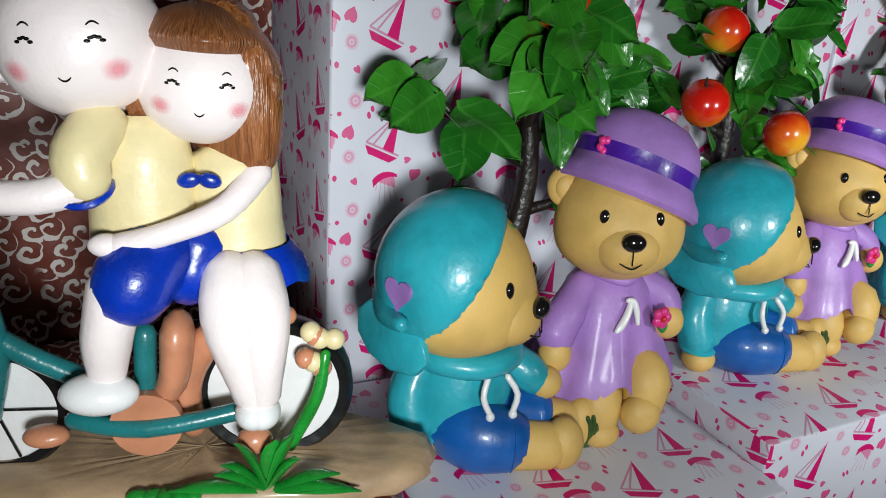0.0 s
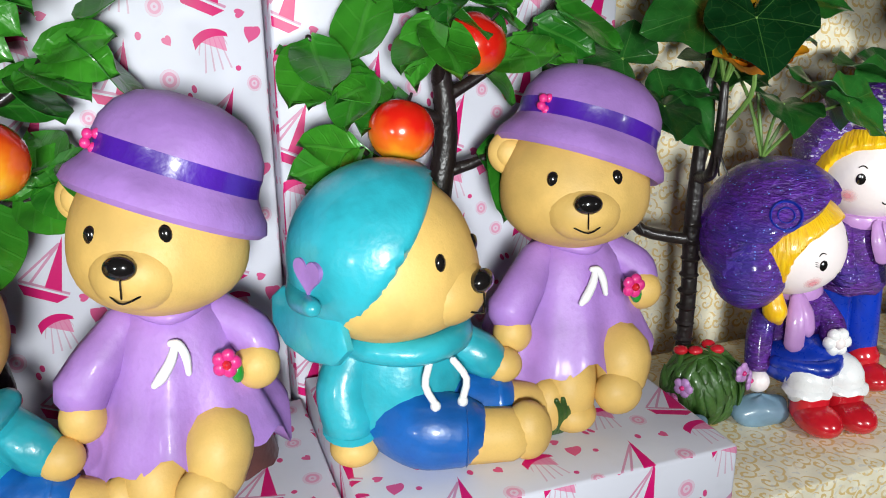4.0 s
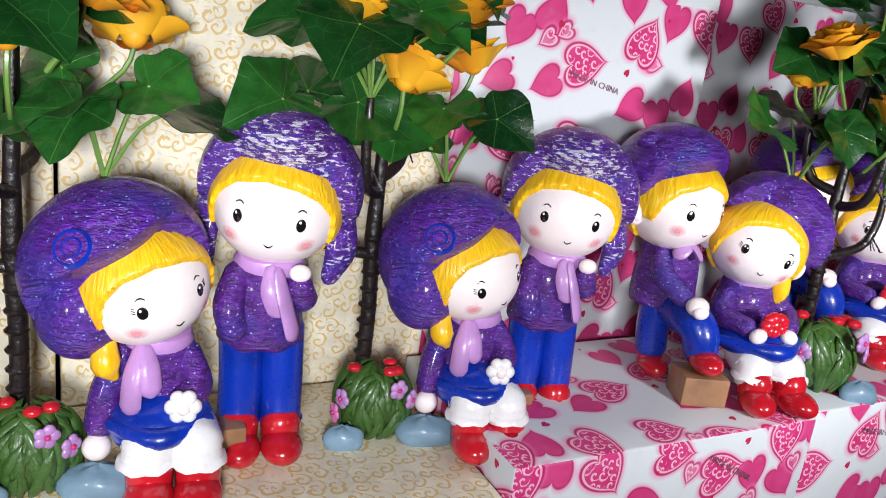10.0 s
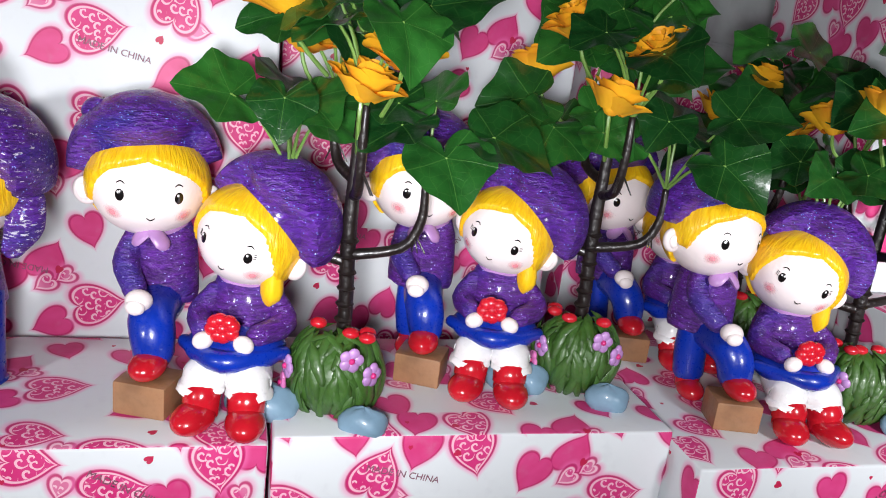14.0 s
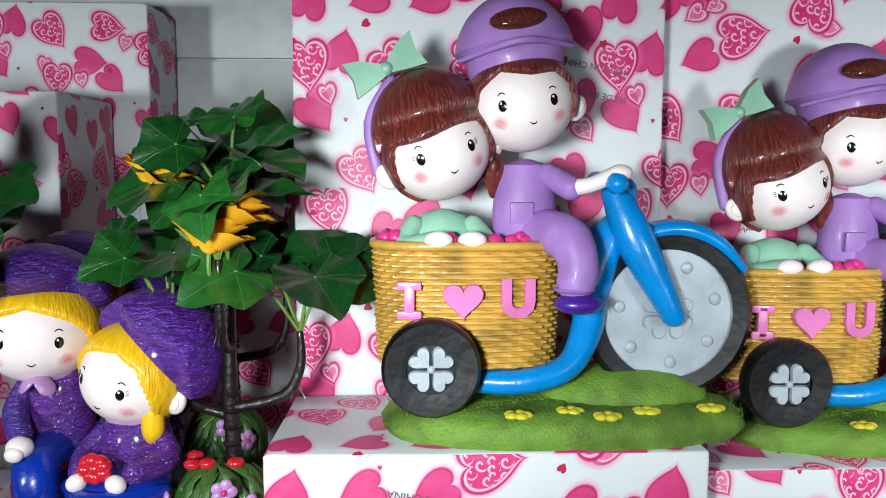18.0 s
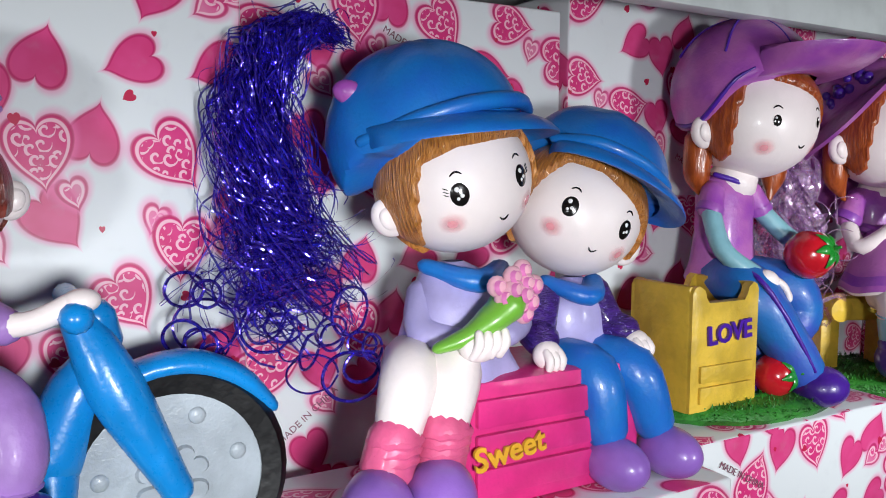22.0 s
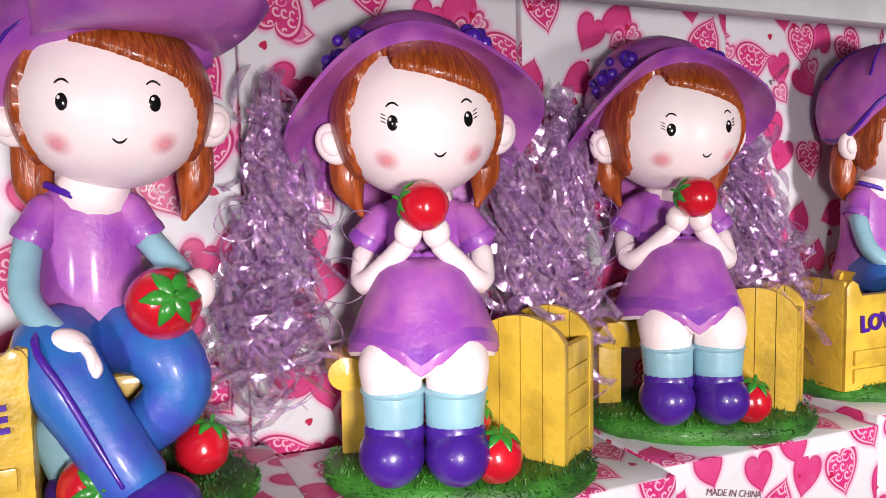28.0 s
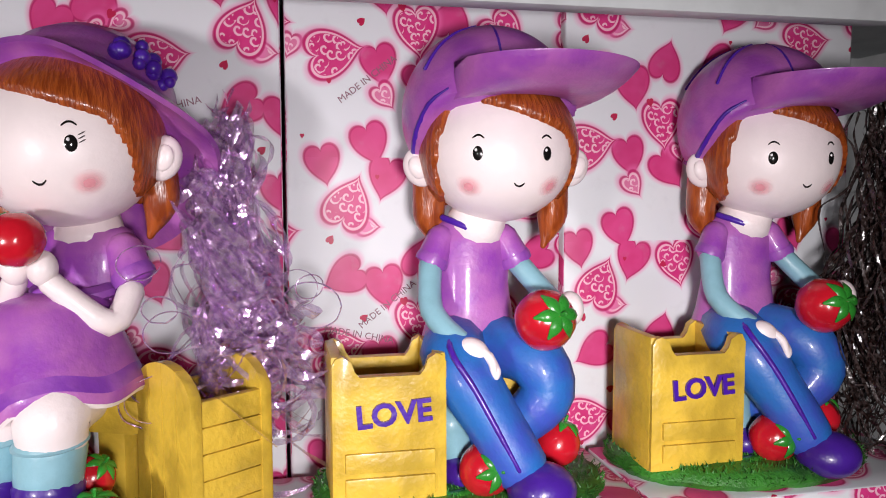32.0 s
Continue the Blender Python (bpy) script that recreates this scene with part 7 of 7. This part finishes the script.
# ---- bicycle ornament ----
def bicycle(at):
    t = thing("bicycle_ornament", "resin tandem bicycle in petrol and copper on a sandy base", "ornament", "", at)
    s = Shape()
    turf(s, 0.14, 0.045, 0.016, M["sand"], -0.02)
    s.part("sandy_base", t, "sand-coloured resin base")
    for c, r in (((0.021, 0.004, 0.056), 0.046), ((-0.13, 0.0, 0.05), 0.04)):
        w = Shape()
        ring(w, c, r, r * 0.82, 0.016, M["tyre"])
        wh = w.part("wheel", t, "black tyre round a white disc")
        d = Shape()
        d.lathe([(0.0, -0.004), (r * 0.84, -0.004), (r * 0.84, 0.004), (0.0, 0.004)], M["white"], c, (90, 0, 0), 32)
        for k in range(5 if r < 0.045 else 0):
            a = k * 1.257
            d.tube([(c[0], c[1] - 0.005, c[2]), (c[0] + math.cos(a) * r * 0.8, c[1] - 0.005, c[2] + math.sin(a) * r * 0.8)], 0.0009, M["black"], 6, 2)
        d.part("disc", wh)
    f = Shape()
    f.tube([(-0.046, -0.016, 0.102), (-0.048, -0.018, 0.055)], 0.006, M["petrol"])
    f.tube([(-0.085, -0.022, 0.053), (-0.045, -0.03, 0.051), (0.014, -0.022, 0.058)], 0.0052, M["petrol"])
    f.tube([(-0.14, -0.012, 0.16), (-0.122, -0.016, 0.1), (-0.13, -0.012, 0.05)], [0.009, 0.008, 0.006], M["petrol"], 12, 5)
    f.tube([(-0.122, -0.014, 0.1), (-0.1, -0.016, 0.086), (-0.05, -0.016, 0.06)], 0.006, M["petrol"])
    f.part("frame", t, "petrol-blue frame")
    g = Shape()
    g.tube([(-0.03, -0.012, 0.1), (-0.034, -0.014, 0.07), (-0.052, -0.014, 0.05)], [0.016, 0.014, 0.008], M["copper"], 12, 4, 0.6)
    g.lathe([(0.0, -0.006), (0.018, -0.006), (0.019, -0.003), (0.019, 0.003), (0.0, 0.004)], M["copper"], (-0.046, -0.026, 0.052), (90, 0, 0), 28)
    g.blob((0.011, -0.028, 0.04), (0.01, 0.008, 0.008), M["copper"])
    g.blob((-0.098, -0.026, 0.046), (0.012, 0.008, 0.006), M["copper"])
    g.part("chain_guard", t, "copper-coloured chain guard and pedals")
    mg = Shape()
    mg.tube([(0.021 + math.cos(radians(q)) * 0.05, -0.004, 0.056 + math.sin(radians(q)) * 0.05) for q in (205, 180, 155, 130, 105, 80)], [0.007, 0.0085, 0.009, 0.0085, 0.007, 0.005], M["copper"], 14, 4, 1.1)
    mg.part("mudguard", t, "copper-coloured mudguard over the rear wheel")
    p = Shape()
    rnd = random.Random(9)
    for k in range(11):
        a = radians(-10 + k * 20 + rnd.uniform(-8, 8))
        L = rnd.uniform(0.03, 0.055)
        p.tube([(0.018, -0.036, 0.012), (0.018 + math.cos(a) * L * 0.6, -0.042, 0.014 + abs(math.sin(a)) * L * 0.7), (0.018 + math.cos(a) * L, -0.046, 0.012 + abs(math.sin(a)) * L)], [0.004, 0.0065, 0.001], M["leaf_paint"], 8, 3, 0.4)
    for k in range(5):
        p.blob((-0.05 + k * 0.007, -0.042, 0.016), (0.007, 0.005, 0.004), M["leaf_paint"], (0, 0, k * 30), seg=12, rings=8)
    for k in range(7):
        p.blob((0.05 + rnd.uniform(-0.014, 0.014), -0.012, 0.088 + rnd.uniform(-0.014, 0.014)), 0.0062, M["copper" if k % 2 else "straw_yellow"], seg=12, rings=8)
    p.tube([(0.03, -0.02, 0.03), (0.045, -0.018, 0.06), (0.05, -0.014, 0.086)], [0.004, 0.004, 0.003], M["leaf_paint"], 8, 4)
    p.part("plant", t, "glossy green leaves and small flowers")
    return t


def bicycle_riders():
    s = Shape()
    SQ = dict(eye=(22, 4), size=(4, 5), cheeks=(34, -16), smile=(0, -22), squint=True)
    doll_head(s, (-0.013, 0.0, 0.222), 0.032, 4, 0, 3, M["brown_hair"], bang(34, -48, -62, 0), SQ, False, grow=1.2)
    s.tube([(-0.004, 0.014, 0.236), (0.0, 0.016, 0.21), (0.0, 0.016, 0.188)], [0.037, 0.039, 0.037], M["brown_hair"], 32, 4, 0.55)
    s.m = Matrix.Translation((0.024, 0, 0.008))
    h = doll_head(s, (-0.092, -0.004, 0.232), 0.038, 0, 0, -4, M["black"], bang(70, 62, 40, 0), SQ, True, grow=1.03)
    s.m = Matrix.Identity(4)
    s.lathe([(0.012, 0.19), (0.022, 0.184), (0.024, 0.168), (0.025, 0.15), (0.028, 0.132), (0.02, 0.128)], M["straw_yellow"], (0.001, 0.002, 0), seg=32, squash=0.8)
    s.lathe([(0.026, 0.138), (0.034, 0.126), (0.037, 0.118), (0.03, 0.118)], M["blue"], (0.004, 0.0, 0), (0, 0, 0), 32, 0.85, lambda a, r: 0.0025 * math.sin(a * 7) * (r > 0.03))
    for k in (-1, 1):
        s.blob((-0.014 + k * 0.005, -0.021, 0.176), (0.006, 0.0025, 0.004), M["blue"], (0, k * 12, 0), seg=12, rings=8)
    s.tube([(0.014, -0.008, 0.178), (-0.002, -0.024, 0.162), (-0.03, -0.034, 0.152), (-0.052, -0.034, 0.146)], [0.008, 0.007, 0.006, 0.006], M["limb"])
    s.blob((-0.057, -0.034, 0.146), (0.009, 0.006, 0.006), M["limb"])
    for k, d in ((0, 0.0), (1, 0.016)):
        s.tube([(0.0 + d * 0.7, -0.02, 0.126), (-0.001 + d * 1.1, -0.034, 0.108), (0.01 + d * 0.4, -0.034, 0.06)], [0.0145, 0.0145, 0.0095], M["limb"])
        s.blob((0.011 + d * 0.3, -0.034, 0.05), (0.01, 0.013, 0.009), M["white"])
    s.m = Matrix.Translation((0.024, 0, 0.008))
    s.lathe([(0.012, 0.21), (0.022, 0.204), (0.026, 0.184), (0.0275, 0.16), (0.028, 0.142), (0.02, 0.138)], M["straw_yellow"], (-0.068, -0.004, -0.012), (0, 0, 0), 32, 0.85)
    s.tube([(-0.082, -0.018, 0.196), (-0.09, -0.03, 0.182), (-0.088, -0.034, 0.17)], [0.013, 0.014, 0.0125], M["straw_yellow"])
    s.lathe([(0.012, -0.002), (0.0135, 0), (0.012, 0.002)], M["blue"], (-0.088, -0.034, 0.165), (20, -10, 0), 16)
    s.tube([(-0.09, -0.034, 0.168), (-0.108, -0.04, 0.164), (-0.138, -0.036, 0.162)], [0.009, 0.0085, 0.008], M["limb"])
    s.tube([(-0.058, -0.008, 0.13), (-0.068, -0.03, 0.122), (-0.072, -0.034, 0.112)], [0.022, 0.021, 0.02], M["blue"])
    s.tube([(-0.042, -0.006, 0.13), (-0.046, -0.014, 0.112)], [0.02, 0.017], M["blue"])
    s.tube([(-0.078, -0.034, 0.116), (-0.084, -0.036, 0.09), (-0.086, -0.034, 0.068)], [0.0145, 0.013, 0.01], M["limb"])
    s.blob((-0.09, -0.038, 0.058), (0.02, 0.013, 0.011), M["white"])
    return s

# ---- the shelf and its boxes ----
def structure(name, c, size, mat, bevel=0.003):
    s = Shape()
    s.slab((0, 0, 0), size, M[mat], (0, 0, 0), bevel)
    ob = new(name, s.mesh(name))
    ob.matrix_world = pose(*c)
    return tagged(ob, kind="structure")


structure("floor", (1.8, -1.2, -1.05), (9.0, 5.0, 0.1), "dim_surround")
structure("shelf_board", (1.75, 0.17, -0.335), (4.9, 0.62, 0.03), "board")
wall = structure("wall_back", (1.75, 0.50, 0.15), (4.9, 0.02, 2.4), "board")
for k in range(14):
    b = Shape()
    b.slab((0, -0.014, -0.406 + k * 0.1), (4.88, 0.008, 0.097), M["board"], (0, 0, 0), 0.002)
    b.part("plank", wall)
structure("shelf_above", (3.25, 0.3, 0.472), (1.7, 0.38, 0.026), "board")
structure("shelf_lip", (3.25, 0.098, 0.443), (1.7, 0.02, 0.06), "board")
# Wall and ceiling are added out of view, dim to return little light.
structure("wall_aisle", (1.8, -2.4, 0.5), (9.0, 0.1, 3.0), "dim_surround")
structure("ceiling", (1.8, -1.0, 2.05), (9.0, 3.2, 0.1), "dim_surround")

PINK = "carton wrapped in white paper with pink sailboats"
CREAM = "carton wrapped in cream paper with gold scrolls"
HEART = "carton wrapped in white paper with pink hearts"
LOW = -0.32
for k, (x0, x1, y0, top) in enumerate(((-0.195, 0.055, -0.11, -0.006), (0.057, 0.292, -0.088, 0.014), (0.294, 0.5, -0.054, 0.028))):
    carton(x0, x1, y0, 0.11, LOW, top, "sails", PINK + ", under bears", 11 + k, "sailboat cartons")
for k, (x0, x1) in enumerate(((-0.185, 0.053), (0.057, 0.286), (0.29, 0.515))):
    carton(x0, x1, 0.117, 0.36, LOW, 0.43, "sails", PINK + ", behind bears", 21 + k, "sailboat cartons")
carton(-0.62, -0.2, 0.21, 0.44, LOW, 0.42, "brown", "carton wrapped in red-brown paper with white florals", 31)
carton(-0.62, -0.198, -0.1, 0.19, LOW, 0.022, "brown", "low carton wrapped in red-brown floral paper", 32)
for k, (x0, x1, y0) in enumerate(((0.503, 0.766, -0.047), (0.769, 1.044, -0.036))):
    carton(x0, x1, y0, 0.14, LOW, -0.018, "cream", CREAM + ", under a couple", 41 + k, "scroll cartons")
for k, (x0, x1) in enumerate(((0.529, 0.796), (0.799, 1.068))):
    carton(x0, x1, 0.15, 0.4, LOW, 0.42, "cream", CREAM + ", standing upright", 51 + k, "scroll cartons")
for k, (x0, x1, y0, top) in enumerate(((1.048, 1.325, -0.037, 0.002), (1.328, 1.62, -0.034, 0.006), (1.624, 1.846, -0.07, -0.004), (1.85, 2.131, -0.042, 0.08), (2.135, 2.432, -0.012, 0.056), (2.436, 2.712, 0.0, 0.092), (2.716, 2.945, 0.03, 0.104), (2.948, 3.188, 0.03, 0.089), (3.191, 3.405, 0.046, 0.089), (3.408, 3.616, 0.05, 0.095), (3.619, 3.86, 0.07, 0.094))):
    carton(x0, x1, y0, (0.135, 0.135, 0.2, 0.09, 0.118, 0.14, 0.174, 0.19, 0.19, 0.19, 0.19)[k], LOW, top, "hearts", HEART + ", under an ornament", 61 + k, "heart cartons")
for k, (x0, x1, y0, top) in enumerate(((1.07, 1.325, 0.155, 0.313), (1.33, 1.61, 0.235, 0.33), (1.85, 2.139, 0.1, 0.44), (2.142, 2.43, 0.128, 0.397), (2.434, 2.697, 0.17, 0.417), (2.713, 2.933, 0.18, 0.44), (2.937, 3.163, 0.2, 0.45), (3.167, 3.385, 0.2, 0.45), (3.388, 3.6, 0.205, 0.45), (3.603, 3.86, 0.205, 0.45))):
    carton(x0, x1, y0, y0 + (0.115 if k == 0 else 0.135 if k == 1 else 0.19), LOW, top, "hearts", HEART + ", standing upright", 81 + k, "heart cartons")
carton(1.66, 1.846, 0.3, 0.44, LOW, 0.27, "hearts", HEART + ", low at the back", 97, "heart cartons")
for k, (x0, x1) in enumerate(((1.075, 1.36), (1.364, 1.65))):
    carton(x0, x1, 0.375, 0.475, LOW, 0.44, "hearts", HEART + ", in the back row", 101 + k, "heart cartons")

# ---- bears ----
at = lambda x, y, z, rz=0.0, k=1.0: pose(x, y, z, 0, 0, rz) @ Matrix.Scale(k, 4)
boy_bear = teal_bear().mesh("teal_bear")
girl_bear = lilac_bear().mesh("lilac_bear")
stump = stump_mesh().mesh("stump")
for k, (x, y, z, rz) in enumerate(((-0.067, 0.02, -0.006, -6), (0.17, 0.035, 0.014, -2), (0.388, 0.03, 0.028, 0))):
    m = at(x, y, z, rz, 1.12 if k == 0 else 1.04)
    bear = m @ Matrix.Diagonal(((0.975, 0.975, 1.06, 1), (1, 1, 1.05, 1), (1, 1, 1, 1))[k])
    o = new("bear_figurine", boy_bear)
    o.matrix_world = bear
    tagged(o, "seated resin bear in a teal cap and hoodie with blue shorts", "figurine", "teal bears")
    o = new("bear_figurine", girl_bear)
    o.matrix_world = bear
    tagged(o, "seated resin bear in a lilac hat and dress", "figurine", "lilac bears")
    o = new("tree_stump", stump)
    o.matrix_world = m @ pose(0.068, 0.022, 0)
    tagged(o, "dark red-brown resin stump behind a bear", "ornament", "stumps")
    apple_tree(40 + k, "artificial apple tree with green cloth leaves and red-yellow apples", m @ Matrix.Diagonal((1, 1, (1.04, 1.035, 1.0)[k], 1)) @ pose((-0.01, -0.046, -0.014)[k], (0.02, 0.034, 0.038)[k], 0), (((0.009, -0.014, 0.247),), ((-0.022, -0.009, 0.2346), (-0.046, -0.028, 0.188), (0.029, -0.035, 0.167)), ((-0.018, 0.02, 0.238), (0.017, -0.01, 0.2), (-0.03, -0.028, 0.16)))[k])

# ---- couples in purple knits ----
stand = standing_couple().mesh("standing_couple")
sit = sitting_couple().mesh("sitting_couple")
for k, (x, y, rz) in enumerate(((0.62, 0.046, -8), (0.846, 0.051, -8), (1.056, 0.056, -14))):
    m = at(x, y, -0.018, rz, 1.06)
    o = new("doll_couple", stand)
    o.matrix_world = m
    tagged(o, "resin doll couple in purple glitter caps, girl sitting, boy standing", "figurine", "standing couples")
    shrub(m @ pose(-0.06, -0.006, 0), 1, "painted green flower bush with grey-blue stones", 300 + k)
    rose_tree(60 + k, "artificial tree with ivy leaves and yellow-orange roses", m @ pose(-0.068, 0.008, 0.026))
for k, (x, y, z, rz) in enumerate(((1.292, 0.044, 0.002, -15), (1.492, 0.08, 0.006, -20), (1.73, 0.03, -0.004, -8), (1.70, 0.16, -0.004, -8))):
    m = at(x, y, z, rz, 1.08)
    o = new("doll_couple", sit)
    o.matrix_world = m
    tagged(o, "resin doll couple in purple caps, girl holding a red rose", "figurine", "sitting couples")
    shrub(m @ pose(0.078, -0.008, 0) @ Matrix.Scale(1.22, 4), -1, "painted green flower bush with grey-blue stones", 310 + k)
    rose_tree(80 + k, "artificial tree with ivy leaves and yellow-orange roses", m @ pose(0.078, 0.01, (0.012, 0.014, -0.004, 0.0)[k]), -1.0)

# ---- tricycles ----
riders = tricycle_riders().mesh("tricycle_riders")
for x, y, z, rz in ((2.046, 0.02, 0.08, 0), (2.3, 0.066, 0.056, 0)):
    m = at(x, y, z, rz)
    tricycle(m, "blue resin tricycle with a wicker basket on a grass base")
    o = new("riding_couple", riders)
    o.matrix_world = m
    tagged(o, "resin doll girl and boy in lilac and mint riding the tricycle", "figurine", "tricycle riders")

# ---- sweethearts ----
m = at(2.556, 0.08, 0.092, 0, 1.14)
sweet_bench(m)
sweet_couple().thing("sweet_couple", "resin doll couple in blue caps sitting on a pink bench", "figurine", "", m)

# ---- strawberry girls ----
capg = cap_girl().mesh("cap_girl")
hatg = hat_girl().mesh("hat_girl")
for x, y, z in ((2.825, 0.112, 0.104), (3.5, 0.136, 0.095), (3.719, 0.155, 0.094)):
    m = at(x, y, z, 0, 1.05)
    mailbox(m, "ochre wooden mailbox pot with purple lettering on turf")
    o = new("cap_girl", capg)
    o.matrix_world = m
    tagged(o, "resin doll girl in an orchid cap and jeans holding a strawberry", "figurine", "cap girls")
for x, y, z in ((3.06, 0.1, 0.089), (3.284, 0.122, 0.089)):
    m = at(x, y, z, -24, 1.07)
    planter(m, "ochre bench with an arched planter on turf")
    o = new("hat_girl", hatg)
    o.matrix_world = m
    tagged(o, "resin doll girl in a wide orchid hat eating a strawberry", "figurine", "hat girls")

# ---- bicycle couple ----
m = at(-0.275, -0.012, 0.026, -16, 0.92)
bicycle(m)
bicycle_riders().thing("cycling_couple", "resin doll boy and girl in yellow and blue on bicycle", "figurine", "", m @ pose(0, 0, 0.012))

# ---- tinsel ----
tinsel("blue_tinsel", "violet-blue shiny curled tinsel ponytail", M["tinsel_blue"], 5, 640, ((0.036, 0.0, 0.088), (0.012, -0.002, 0.1), (-0.012, -0.004, 0.085), (-0.022, -0.005, 0.046), (-0.014, -0.005, 0.008), (-0.004, -0.004, -0.03), (-0.006, -0.002, -0.07)), (0.0125, 0.009, 0.007), 0.009, 0.00055, pose(2.45, 0.105, 0.275), (2.0, 5.5), 2.6)
loops("tinsel_loops", "loose loops of violet-blue ribbon", M["tinsel_blue"], 6, 26, ((-0.06, 0.055), (-0.035, 0.0), (-0.05, 0.012)), pose(2.44, 0.1, 0.215), 0.0009)
for k, (x, y, z) in enumerate(((2.955, 0.15, 0.27), (3.115, 0.13, 0.27), (3.185, 0.155, 0.27), (3.345, 0.14, 0.27))):
    side = -1 if k % 2 == 0 else 1
    tinsel("lilac_tinsel", "tangle of shiny lilac cellophane ribbon", M["tinsel_pink"], 15 + k, 80, ((0.01 * side, 0, 0.09), (0.0, 0, 0.03), (0.012 * side, -0.01, -0.03), (0.02 * side, -0.015, -0.085), (0.012 * side, 0, -0.13)), (0.017, 0.012, 0.012), 0.017, 0.0026, pose(x, y, z))
    loops("ribbon_loops", "loose loops of clear lilac ribbon", M["tinsel_pink"], 25 + k, 14, ((-0.045, 0.06), (-0.05, 0.0), (-0.1, 0.0)), pose(x, y, z))
tinsel("dark_tinsel", "dark brown curled tinsel hanging at the shelf end", M["tinsel_dark"], 35, 220, ((0, 0, 0.13), (0.01, 0, 0.05), (-0.01, 0, -0.05), (0.0, 0, -0.16)), (0.018, 0.014, 0.01), 0.01, 0.0011, pose(3.83, 0.13, 0.25))

# ---- print on the cartons ----
PRINT = letters("MADE IN CHINA", 0.0072, 0.00015, M["ink"])
rnd = random.Random(77)
for o in [o for o in scene.objects if o.name.startswith("wrapped_carton") and "hearts" in o["label"]]:
    sx, sy, sz = o.dimensions
    up = o.matrix_world.translation.z + sz / 2 > 0.15
    for k in range(3 if up else 1):
        px = rnd.uniform(-0.32, 0.32) * sx
        pz = sz / 2 - (rnd.uniform(0.03, 0.3) if up else 0.03)
        put_part("imprint", PRINT, o, pose(px, -sy / 2 - 0.0007, pz, 0, rnd.choice((-38, 12, 28, -14, 190)), 0))
number = letters("91", 0.055, 0.0002, paint("blue_marker", (0.01, 0.06, 0.42), 0.5, 0.2), -0.0008)
for o in [o for o in scene.objects if o.name.startswith("wrapped_carton") and abs(o.matrix_world.translation.x - 1.9945) < 0.002 and o.matrix_world.translation.y > 0.15]:
    put_part("marker_number", number, o, pose(-0.035, -o.dimensions.y / 2 - 0.0009, o.dimensions.z / 2 - 0.17, 0, -10, 0), "number in blue marker")
